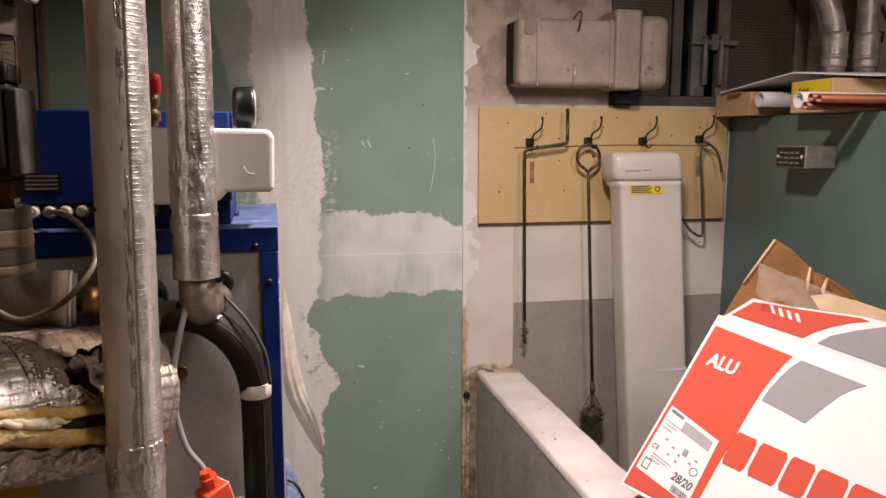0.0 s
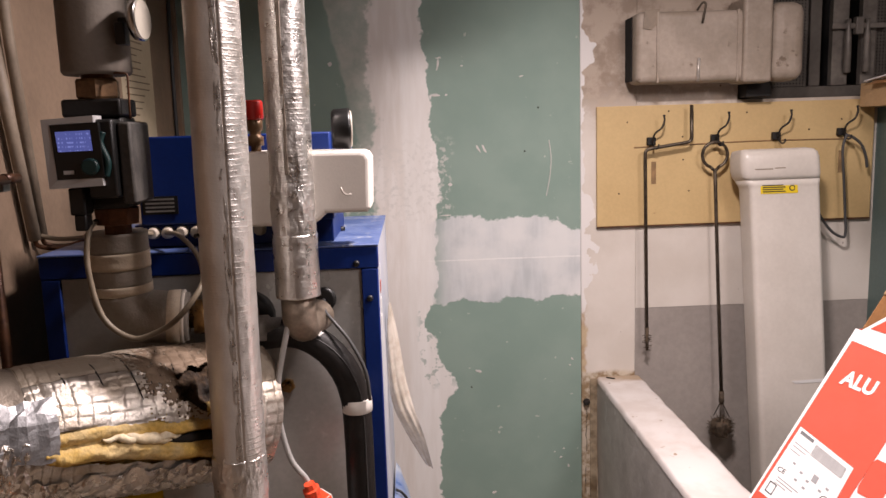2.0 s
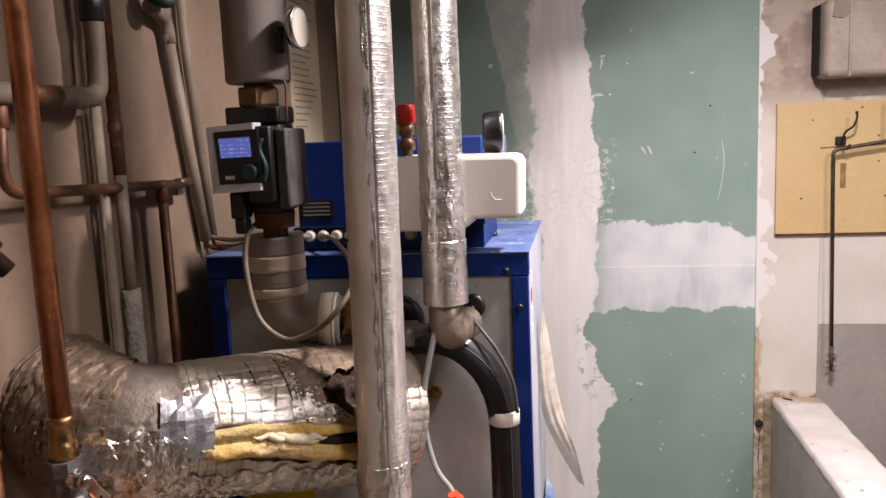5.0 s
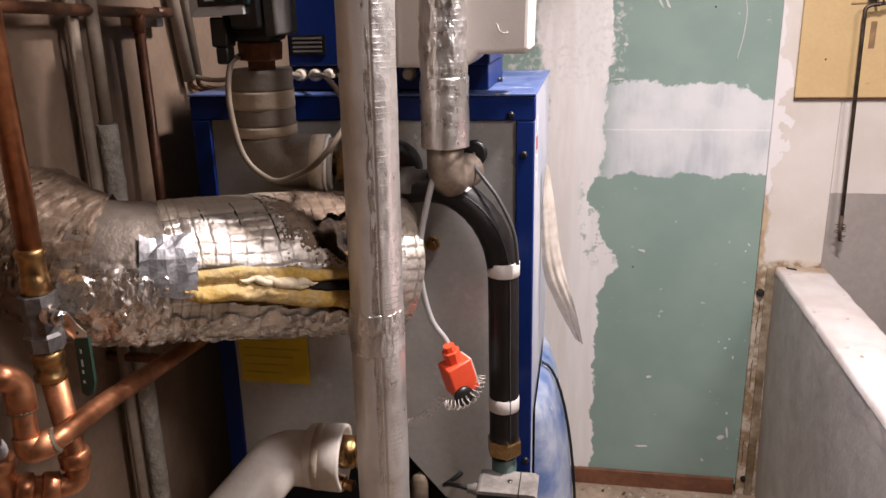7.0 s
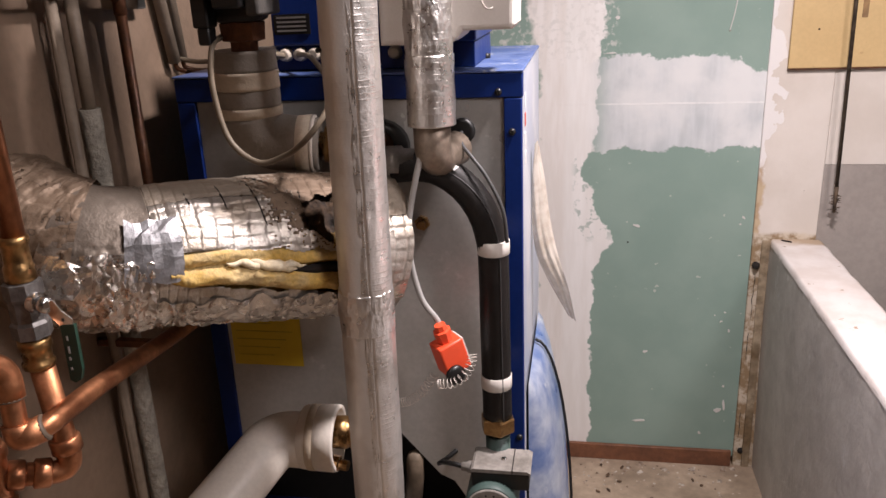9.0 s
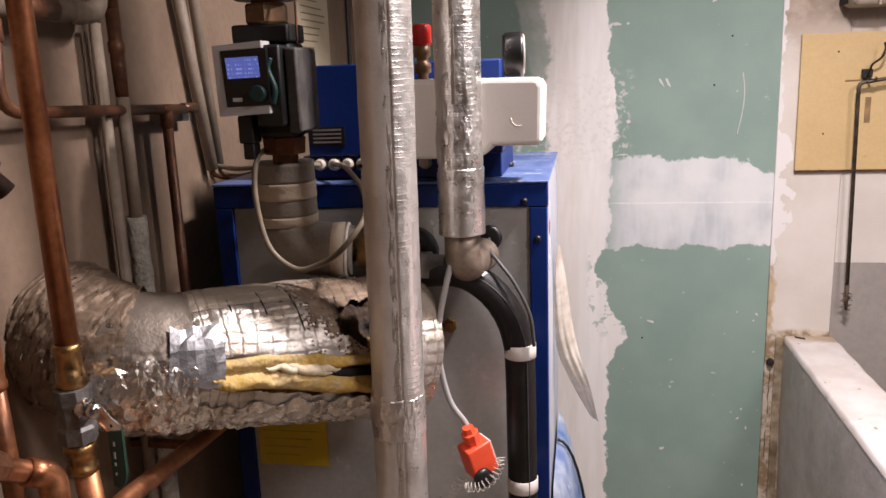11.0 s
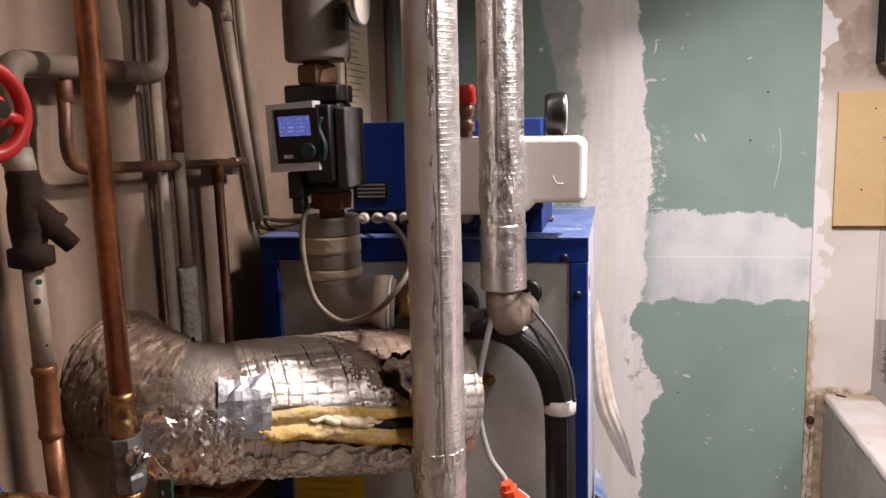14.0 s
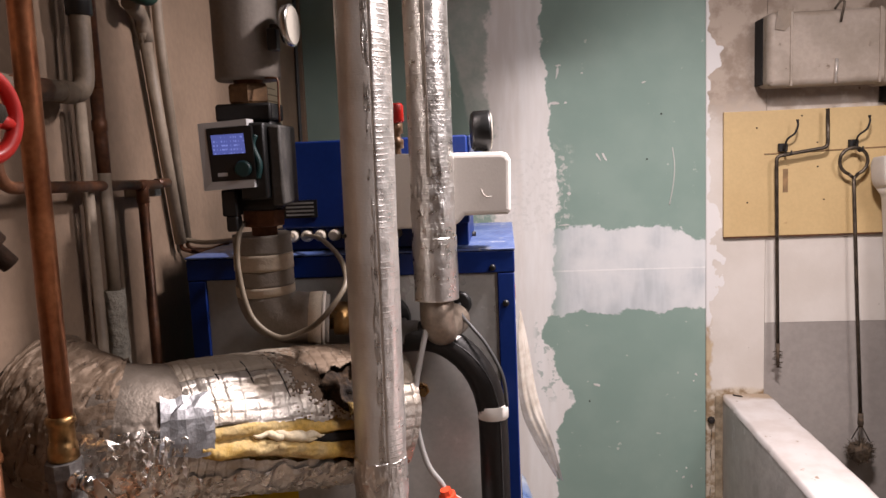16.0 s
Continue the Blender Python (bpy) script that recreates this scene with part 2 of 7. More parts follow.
def low_wall_mat(top):
    m, n, l, b = graph("limewashed_top" if top else "rough_cement_render")
    co = n.new("ShaderNodeTexCoord").outputs["Object"]
    mp = n.new("ShaderNodeMapping")
    mp.inputs["Scale"].default_value, mp.inputs["Rotation"].default_value = (1, 3.2, 1.1), (0.35, 0, 0)
    l.new(co, mp.inputs["Vector"])
    down, edge, fine = noise_of(n, l, mp.outputs[0], 1.2, 4, 0.5), noise_of(n, l, co, 9, 6, 0.6), noise_of(n, l, co, 70, 3)
    if top:
        col = blend(n, l, ramp(n, l, edge, 0.36, 0.6), (0.57, 0.515, 0.48), (0.64, 0.60, 0.575))
        col = blend(n, l, ramp(n, l, noise_of(n, l, co, 24, 4), 0.68, 0.71), col, (0.34, 0.26, 0.19))
        xyz = n.new("ShaderNodeSeparateXYZ")
        l.new(co, xyz.inputs[0])
        back = ramp(n, l, calc(n, l, "MULTIPLY_ADD", edge, 0.16, xyz.outputs[1]), 2.44, 2.49)
        col = blend(n, l, calc(n, l, "MULTIPLY", back, 0.85), col, (0.36, 0.26, 0.16))
    else:
        xyz = n.new("ShaderNodeSeparateXYZ")
        l.new(co, xyz.inputs[0])
        coarse = noise_of(n, l, co, 18, 7, 0.62)
        col = blend(n, l, ramp(n, l, down, 0.36, 0.66), (0.45, 0.42, 0.39), (0.57, 0.54, 0.51))
        col = blend(n, l, ramp(n, l, edge, 0.38, 0.62, 0, 0.5), col, (0.37, 0.345, 0.325))
        col = blend(n, l, ramp(n, l, noise_of(n, l, co, 16, 6, 0.6), 0.44, 0.62, 0, 0.3), col, (0.60, 0.57, 0.54))
        lime = ramp(n, l, calc(n, l, "MULTIPLY_ADD", coarse, 0.34, xyz.outputs[2]), 0.95, 0.99)
        col = blend(n, l, calc(n, l, "MULTIPLY", lime, 0.8), col, (0.62, 0.595, 0.57))
        scuff = calc(n, l, "MULTIPLY", ramp(n, l, noise_of(n, l, mp.outputs[0], 6, 5, 0.7), 0.60, 0.66), ramp(n, l, edge, 0.5, 0.56))
        col = blend(n, l, calc(n, l, "MULTIPLY", scuff, 0.6), col, (0.56, 0.55, 0.54))
    l.new(col, b.inputs["Base Color"])
    b.inputs["Roughness"].default_value = 0.8
    relief(n, l, b, calc(n, l, "MULTIPLY_ADD", edge, 1.2, calc(n, l, "MULTIPLY_ADD", noise_of(n, l, co, 34, 5, 0.6), 0.1 if top else 0.6, calc(n, l, "MULTIPLY", fine, 0.12))), 0.3, 0.006 if top else 0.008)
    return m


def glow_mat(name, colour, strength):
    """A lit display with rows of fine unreadable characters."""
    m, n, l, b = graph(name)
    co = n.new("ShaderNodeTexCoord").outputs["Object"]
    xyz = n.new("ShaderNodeSeparateXYZ")
    l.new(co, xyz.inputs[0])
    row = ramp(n, l, calc(n, l, "SINE", calc(n, l, "MULTIPLY", xyz.outputs[2], 2 * math.pi / 0.0056)), 0.0, 0.4)
    mp = n.new("ShaderNodeMapping")
    mp.inputs["Scale"].default_value = (420, 1, 60)
    l.new(co, mp.inputs["Vector"])
    word = ramp(n, l, noise_of(n, l, mp.outputs[0], 1.0, 1), 0.5, 0.58)
    l.new(blend(n, l, calc(n, l, "MULTIPLY", row, word), tuple(c * 0.62 for c in colour), tuple(min(1.0, c * 1.1 + 0.08) for c in colour)), b.inputs["Emission Color"])
    b.inputs["Emission Strength"].default_value = strength
    b.inputs["Base Color"].default_value, b.inputs["Roughness"].default_value = (0.02, 0.02, 0.05, 1), 0.15
    return m


def film_mat(name, clear=0.72, gloss=0.28):
    m, n, l, b = graph(name)
    co = n.new("ShaderNodeTexCoord").outputs["Object"]
    f = noise_of(n, l, co, 30, 4)
    l.new(blend(n, l, ramp(n, l, f, 0.35, 0.65), (0.40, 0.35, 0.28), (0.56, 0.51, 0.44)), b.inputs["Base Color"])
    b.inputs["Roughness"].default_value, b.inputs["Alpha"].default_value = gloss, clear
    relief(n, l, b, f, 0.4, 0.004)
    return m


M_NORTH, M_OLD = wall_board_mat(), old_plaster_mat()
M_WEST = mat("limewash_wall", (0.305, 0.213, 0.145), 0.75, var=0.12, scale=2.8, fine=75, bump=0.3, second=(0.185, 0.127, 0.085), stain=(0.14, 0.095, 0.062), stain_at=0.66)
M_CEIL = mat("ceiling_paint", (0.42, 0.39, 0.36), 0.85, var=0.1)
M_LOWSIDE, M_LOWTOP = low_wall_mat(False), low_wall_mat(True)
M_PIT = mat("grey_cement", (0.36, 0.325, 0.295), 0.85, var=0.12, scale=3, fine=60, bump=0.15, second=(0.30, 0.27, 0.245))
M_FLOOR = mat("dusty_concrete_floor", (0.42, 0.325, 0.235), 0.6, var=0.25, scale=6, fine=38, bump=0.4, second=(0.27, 0.205, 0.145), stain=(0.17, 0.12, 0.08), stain_at=0.63)
M_TILE = mat("red_brown_tile", (0.215, 0.088, 0.043), 0.5, var=0.3, scale=11, bump=0.2, second=(0.13, 0.055, 0.03), stain=(0.30, 0.20, 0.13), stain_at=0.66)
M_BLUE = mat("blue_enamel", (0.004, 0.023, 0.15), 0.42, var=0.15, scale=8, fine=120, bump=0.05, spec=0.3)
M_DUSTBLUE = mat("dusty_blue_enamel", (0.12, 0.17, 0.33), 0.42, var=0.2, scale=16, fine=90, bump=0.05, second=(0.07, 0.115, 0.29), stain=(0.30, 0.33, 0.40), stain_at=0.56)
M_SHEET = mat("grey_sheet_steel", (0.47, 0.465, 0.44), 0.34, 0.25, var=0.12, scale=5, fine=120, bump=0.04, second=(0.40, 0.395, 0.37), stain=(0.58, 0.57, 0.545), stain_at=0.60)
M_PIPEFOIL = foil_mat("ribbed_foil", ribs=0.14, crumple=0.5, rough=0.34, colour=(0.80, 0.77, 0.73), dirt=(0.58, 0.545, 0.50), strength=0.5, metal=0.82)
M_HANGFOIL = foil_mat("creased_foil", ribs=0.10, crumple=0.9, rough=0.32, colour=(0.78, 0.755, 0.72), dirt=(0.50, 0.47, 0.425), strength=0.55)
M_SEAMFOIL = foil_mat("wrinkled_seam_foil", crumple=1.3, rough=0.30, colour=(0.72, 0.69, 0.645), dirt=(0.42, 0.39, 0.35), strength=0.5, metal=0.8)
M_CRUMPLE = foil_mat("crumpled_foil", crumple=1.4, rough=0.28, colour=(0.66, 0.62, 0.57), dirt=(0.40, 0.35, 0.29), strength=0.55)
M_WRAPFOIL = foil_mat("wrapped_foil_tape", crumple=1.0, rough=0.33, colour=(0.80, 0.78, 0.75), dirt=(0.60, 0.56, 0.51), strength=0.5, metal=0.85)
M_SCORCH = mat("scorched_wool", (0.075, 0.045, 0.024), 0.95, var=0.5, scale=40, fine=160, bump=0.6, dist=0.006, second=(0.022, 0.014, 0.009), stain=(0.17, 0.10, 0.04), stain_at=0.62)
M_DRUMFOIL = foil_mat("quilted_foil", crumple=1.0, rough=0.42, colour=(0.60, 0.56, 0.505), dirt=(0.38, 0.325, 0.26), strength=0.6, metal=0.85)
M_DULLTAPE = foil_mat("dull_grey_tape", crumple=0.8, rough=0.44, colour=(0.205, 0.172, 0.138), dirt=(0.135, 0.108, 0.084), strength=0.4, metal=0.5)
M_DULLFOIL = foil_mat("dull_beige_foil", ribs=0.06, crumple=0.42, rough=0.42, colour=(0.76, 0.73, 0.685), dirt=(0.60, 0.555, 0.50), strength=0.45, metal=0.45)
M_TOPFOIL = foil_mat("dark_dull_foil", crumple=0.9, rough=0.6, colour=(0.33, 0.28, 0.22), dirt=(0.18, 0.145, 0.105), strength=0.55, metal=0.3)
M_OLDFOIL = foil_mat("tarnished_foil", crumple=0.4, rough=0.62, colour=(0.22, 0.160, 0.110), dirt=(0.13, 0.088, 0.056), strength=0.5, metal=0.4, cracks=0.004)
M_FOILTAPE = foil_mat("foil_tape", crumple=0.9, rough=0.42, colour=(0.36, 0.36, 0.37), dirt=(0.26, 0.26, 0.265), strength=0.4, metal=0.8)
M_OLDPEEL = foil_mat("faded_foil", crumple=0.6, rough=0.55, colour=(0.31, 0.255, 0.20), dirt=(0.17, 0.13, 0.092), strength=0.5, metal=0.5)
M_WOOL = mat("yellow_mineral_wool", (0.68, 0.44, 0.11), 0.95, var=0.3, scale=22, fine=200, bump=0.4, dist=0.004, second=(0.66, 0.50, 0.24), stain=(0.30, 0.17, 0.06), stain_at=0.60)
M_PALEWOOL = mat("pale_wool", (0.86, 0.77, 0.58), 0.95, var=0.2, scale=30, fine=220, bump=0.4, dist=0.003, second=(0.74, 0.60, 0.36))
M_GAP = mat("dark_gap", (0.018, 0.013, 0.010), 0.95, var=0.4, scale=30)
M_GREYFOAM = mat("grey_foam_sleeve", (0.215, 0.185, 0.155), 0.75, var=0.12, scale=9, fine=150, bump=0.15)
M_TAPECREAM = mat("cream_bandage", (0.62, 0.525, 0.40), 0.8, var=0.12, scale=14, fine=160, bump=0.25)
M_TAPEGREY = mat("grey_bandage", (0.31, 0.275, 0.235), 0.8, var=0.12, scale=14, fine=160, bump=0.25)
M_TAPE = film_mat("clear_packing_tape", 0.34, 0.14)
M_WHITEPVC = mat("white_pvc_jacket", (0.83, 0.77, 0.68), 0.45, var=0.1, scale=9, fine=140, bump=0.08, stain=(0.45, 0.38, 0.3), stain_at=0.72)
M_EPS = mat("white_foam_shell", (0.66, 0.62, 0.57), 0.7, var=0.05, scale=12, fine=260, bump=0.08, dist=0.002)
M_COPPER = mat("tarnished_copper", (0.52, 0.235, 0.115), 0.40, 0.9, var=0.3, scale=20, fine=110, bump=0.10, second=(0.40, 0.165, 0.08), stain=(0.26, 0.115, 0.065), stain_at=0.66)
M_OLDCU = mat("dull_brown_copper", (0.205, 0.084, 0.038), 0.48, 0.4, var=0.4, scale=22, fine=120, bump=0.15, second=(0.10, 0.046, 0.026), stain=(0.20, 0.12, 0.07), stain_at=0.62)
M_BRASS = mat("brass", (0.43, 0.265, 0.11), 0.34, 1.0, var=0.3, scale=40, fine=150, bump=0.12, second=(0.30, 0.18, 0.08))
M_DULLBRASS = mat("dull_brass", (0.21, 0.115, 0.052), 0.5, 0.4, var=0.3, scale=40, fine=150, bump=0.12, second=(0.13, 0.072, 0.034))
M_STEELGREY = mat("grey_cast_metal", (0.33, 0.315, 0.295), 0.5, 0.55, var=0.25, scale=25, fine=140, bump=0.2)
M_CHROME = mat("worn_chrome", (0.70, 0.69, 0.67), 0.2, 1.0, var=0.15, scale=25, bump=0.05)
M_BLACKFOAM = mat("black_rubber_foam", (0.013, 0.011, 0.010), 0.5, var=0.3, scale=20, fine=200, bump=0.15, spec=0.3)
M_BLACK = mat("black_plastic", (0.008, 0.008, 0.008), 0.4, var=0.2, bump=0.05)
M_DARKCAST = mat("dark_cast_iron", (0.016, 0.014, 0.013), 0.6, 0.1, var=0.3, scale=20, fine=160, bump=0.25)
M_SHELLGREY = mat("dusty_grey_shell", (0.075, 0.068, 0.060), 0.65, var=0.3, scale=25, fine=160, bump=0.2, second=(0.045, 0.041, 0.037))
M_LIGHTGREY = mat("light_grey_plastic", (0.46, 0.455, 0.45), 0.45, var=0.06, bump=0.05)
M_TEAL = mat("teal_plastic", (0.005, 0.034, 0.034), 0.5, var=0.1, bump=0.03)
M_PUMPGREEN = mat("dark_green_casting", (0.05, 0.085, 0.075), 0.5, var=0.25, scale=20, bump=0.15)
M_DUSTGREY = mat("dusty_grey_cover", (0.27, 0.25, 0.225), 0.7, var=0.3, scale=20, fine=120, bump=0.25, second=(0.17, 0.155, 0.135), stain=(0.06, 0.05, 0.045), stain_at=0.62)
M_RED = mat("red_plastic", (0.43, 0.016, 0.011), 0.42, spec=0.3, var=0.2, scale=20, bump=0.06)
M_ORANGE = mat("orange_red_plastic", (0.80, 0.085, 0.03), 0.4, var=0.08, bump=0.03)
M_WHITEPLASTIC = mat("white_plastic", (0.66, 0.65, 0.62), 0.4, var=0.08, bump=0.03)
M_CREAMCABLE = mat("cream_cable", (0.21, 0.17, 0.12), 0.5, var=0.12, scale=30, bump=0.05)
M_GREYCABLE = mat("grey_cable", (0.36, 0.35, 0.335), 0.5, var=0.1, bump=0.05)
M_DARKCABLE = mat("dark_grey_cable", (0.06, 0.06, 0.06), 0.5, var=0.1, bump=0.05)
M_PAINTPIPE = mat("cream_painted_pipe", (0.29, 0.232, 0.172), 0.55, var=0.18, scale=14, fine=90, bump=0.2, second=(0.22, 0.172, 0.125), stain=(0.18, 0.105, 0.06), stain_at=0.68)
M_DIRTYPIPE = mat("grimy_painted_pipe", (0.175, 0.132, 0.090), 0.65, var=0.3, scale=14, fine=90, bump=0.2, second=(0.11, 0.082, 0.055), stain=(0.10, 0.055, 0.03), stain_at=0.60)
M_LAG = mat("plaster_lagging", (0.46, 0.43, 0.36), 0.9, var=0.3, scale=25, fine=90, bump=0.9, dist=0.008)
M_PAPER = mat("yellowed_paper", (0.50, 0.415, 0.29), 0.85, var=0.08, scale=6, bump=0.05)
M_NOTE = mat("yellow_note", (0.72, 0.51, 0.025), 0.7, var=0.06, scale=8, bump=0.05)
M_BOARD = mat("yellow_hardboard", (0.61, 0.445, 0.215), 0.6, var=0.07, scale=5, fine=110, bump=0.08, second=(0.56, 0.40, 0.19), stain=(0.38, 0.23, 0.10), stain_at=0.66)
M_IRON = mat("old_iron_rod", (0.13, 0.105, 0.08), 0.42, 0.8, var=0.35, scale=30, bump=0.2)
M_BRISTLE = mat("rusty_bristle", (0.12, 0.085, 0.055), 0.8, 0.2, var=0.4, scale=60, bump=0.2)
M_DUCT = mat("painted_duct", (0.40, 0.335, 0.275), 0.55, var=0.15, scale=9, fine=80, bump=0.2, second=(0.31, 0.255, 0.20), stain=(0.16, 0.115, 0.08), stain_at=0.60)
M_COVER = mat("cream_plastic_cover", (0.66, 0.615, 0.56), 0.42, var=0.06, scale=5, fine=90, bump=0.05, second=(0.60, 0.555, 0.50), stain=(0.42, 0.37, 0.32), stain_at=0.7)
M_TANK = mat("grey_green_enamel", (0.115, 0.168, 0.158), 0.42, var=0.14, scale=4, fine=120, bump=0.06, second=(0.098, 0.145, 0.138), stain=(0.15, 0.18, 0.18), stain_at=0.72)
M_GALV = mat("galvanised_steel", (0.80, 0.74, 0.66), 0.42, 0.4, var=0.25, scale=20, fine=120, bump=0.15, second=(0.48, 0.44, 0.40))
M_GRILLE = mat("grey_grille_paint", (0.125, 0.112, 0.098), 0.5, 0.3, var=0.2, bump=0.1)
M_STILE = mat("worn_grey_stile", (0.21, 0.19, 0.165), 0.5, 0.2, var=0.25, scale=12, bump=0.1, second=(0.14, 0.125, 0.11))
# near-black: the shade of recesses and hollows is put into this colour
M_RECESSDARK = mat("dark_recess", (0.014, 0.013, 0.012), 0.9, var=0.3)
M_CARD = mat("brown_cardboard", (0.58, 0.40, 0.225), 0.8, var=0.12, scale=8, fine=120, bump=0.15, second=(0.52, 0.345, 0.185))
M_FLAP = mat("raw_cardboard", (0.40, 0.19, 0.07), 0.85, var=0.2, scale=9, fine=120, bump=0.2)
M_PRINTWHITE = mat("white_printed_card", (0.665, 0.655, 0.645), 0.8, spec=0.2, var=0.04, scale=7, fine=110, bump=0.05)
M_PRINTRED = mat("red_print", (0.51, 0.082, 0.052), 0.8, spec=0.15, var=0.06, scale=12, bump=0.03)
M_PRINTGREY = mat("grey_print", (0.26, 0.26, 0.265), 0.8, spec=0.15, var=0.05, bump=0.03)
M_PRINTBLACK = mat("black_print", (0.03, 0.03, 0.032), 0.5, var=0.05, bump=0)
M_ORANGECU = mat("new_copper_tube", (0.33, 0.115, 0.058), 0.5, 0.5, var=0.2, scale=14, bump=0.05)
M_SIGN = mat("yellow_sticker", (0.80, 0.58, 0.02), 0.5, var=0.05, bump=0)
M_FILM = film_mat("clear_plastic_film", 0.78, 0.30)
# pale blotches stand for reflections and dust on the blue door
M_BLUEDISC = mat("blue_door_reflections", (0.40, 0.44, 0.50), 0.34, var=0.12, scale=7.5, fine=60, bump=0.03, second=(0.08, 0.14, 0.33), stain=(0.52, 0.54, 0.56), stain_at=0.6)
# dusty blue side, lightened in colour for the light it reflects
M_LITSIDE = mat("dusty_lit_enamel", (0.56, 0.57, 0.60), 0.4, var=0.1, scale=6, fine=60, bump=0.03, second=(0.40, 0.43, 0.52))
M_SCREEN = glow_mat("lit_display", (0.22, 0.27, 0.90), 0.62)
M_DIAL = mat("white_dial", (0.50, 0.46, 0.39), 0.4, var=0.08, bump=0)
M_DEBRIS = mat("plaster_crumbs", (0.62, 0.56, 0.48), 0.9, var=0.3, scale=38, second=(0.16, 0.10, 0.06))

# ---- shapes ----


def box(bm, x0, x1, y0, y1, z0, z1, bevel=0.0, seg=2):
    v = [bm.verts.new((x, y, z)) for x in (x0, x1) for y in (y0, y1) for z in (z0, z1)]
    faces = [bm.faces.new([v[i] for i in f]) for f in ((0, 1, 3, 2), (4, 6, 7, 5), (0, 4, 5, 1), (2, 3, 7, 6), (0, 2, 6, 4), (1, 5, 7, 3))]
    if bevel:
        edges = list({e for f in faces for e in f.edges})
        done = bmesh.ops.bevel(bm, geom=edges, offset=bevel, segments=seg, profile=0.5, affect="EDGES")
        for f in done["faces"]:
            f.smooth = True
    return bm


def spline(pts, per=8):
    """Catmull-Rom points through pts."""
    p = [Vector(q) for q in pts]
    p = [2 * p[0] - p[1]] + p + [2 * p[-1] - p[-2]]
    out = []
    for a, b, c, d in zip(p, p[1:], p[2:], p[3:]):
        for k in range(per):
            t = k / per
            out.append(0.5 * (2 * b + (c - a) * t + (2 * a - 5 * b + 4 * c - d) * t * t + (3 * b - a - 3 * c + d) * t**3))
    return out + [p[-2]]


def bent(pts, radius, per=6):
    """A polyline with its corners rounded to arcs."""
    p = [Vector(q) for q in pts]
    out = [p[0]]
    for a, b, c in zip(p, p[1:], p[2:]):
        r = min(radius, (b - a).length * 0.49, (c - b).length * 0.49)
        s, e = b + (a - b).normalized() * r, b + (c - b).normalized() * r
        for k in range(per + 1):
            t = k / per
            out.append(s * (1 - t) ** 2 + b * 2 * t * (1 - t) + e * t * t)
    return out + [p[-1]]


def tube(bm, pts, r, seg=16, caps=True, hollow=0.0):
    """A round bar along pts; r may be a list, one for each point."""
    pts = [Vector(p) for p in pts]
    rad = r if isinstance(r, (list, tuple)) else [r] * len(pts)
    rings, ref = [], None
    for i, p in enumerate(pts):
        d = (pts[min(i + 1, len(pts) - 1)] - pts[max(i - 1, 0)]).normalized()
        if ref is None:
            ref = d.orthogonal().normalized()
        ref = (ref - d * ref.dot(d)).normalized()
        s = d.cross(ref)
        rings.append([bm.verts.new(p + (ref * math.cos(a) + s * math.sin(a)) * rad[i]) for a in (2 * math.pi * k / seg for k in range(seg))])
    for a, b in zip(rings, rings[1:]):
        for k in range(seg):
            bm.faces.new((a[k], a[(k + 1) % seg], b[(k + 1) % seg], b[k])).smooth = True
    if caps:
        bm.faces.new(rings[0][::-1]), bm.faces.new(rings[-1])
    return bm


def lathe(bm, base, axis, profile, seg=24):
    """Turns (distance along the axis, radius) pairs about the axis; the ends are closed."""
    base, d = Vector(base), Vector(axis).normalized()
    a = d.orthogonal().normalized()
    b = d.cross(a)
    rings = [[bm.verts.new(base + d * h + (a * math.cos(t) + b * math.sin(t)) * r) for t in (2 * math.pi * k / seg for k in range(seg))] for h, r in profile]
    for p, q in zip(rings, rings[1:]):
        for k in range(seg):
            bm.faces.new((p[k], p[(k + 1) % seg], q[(k + 1) % seg], q[k])).smooth = seg > 8
    bm.faces.new(rings[0][::-1]), bm.faces.new(rings[-1])
    return bm


def hexnut(bm, base, axis, height, r):
    c = 0.12 * height
    return lathe(bm, base, axis, [(0, r * 0.93), (c, r), (height - c, r), (height, r * 0.93)], 6)


def prism(bm, outline, shift):
    """A flat outline of points, pushed through by shift."""
    a = [bm.verts.new(Vector(p)) for p in outline]
    b = [bm.verts.new(Vector(p) + Vector(shift)) for p in outline]
    bm.faces.new(a[::-1]), bm.faces.new(b)
    for i in range(len(a)):
        j = (i + 1) % len(a)
        bm.faces.new((a[i], a[j], b[j], b[i]))
    bmesh.ops.recalc_face_normals(bm, faces=bm.faces)
    return bm


def sheet(bm, rows):
    """A skin over rows of points."""
    v = [[bm.verts.new(p) for p in row] for row in rows]
    for a, b in zip(v, v[1:]):
        for k in range(len(a) - 1):
            bm.faces.new((a[k], a[k + 1], b[k + 1], b[k])).smooth = True
    return bm


def B(*a, **k):
    return box(bmesh.new(), *a, **k)


def T(*a, **k):
    return tube(bmesh.new(), *a, **k)


def L(*a, **k):
    return lathe(bmesh.new(), *a, **k)


EYE, SPAN = Vector((0.0, 0.06, 1.575)), [1.0]


def placed(p):
    """A place in the niche, spread out from the doorway by SPAN; what stands on the floor stays on it."""
    q = EYE + (Vector(p) - EYE) * SPAN[0]
    if p[2] < 0.02:
        q.z = p[2]
    return q


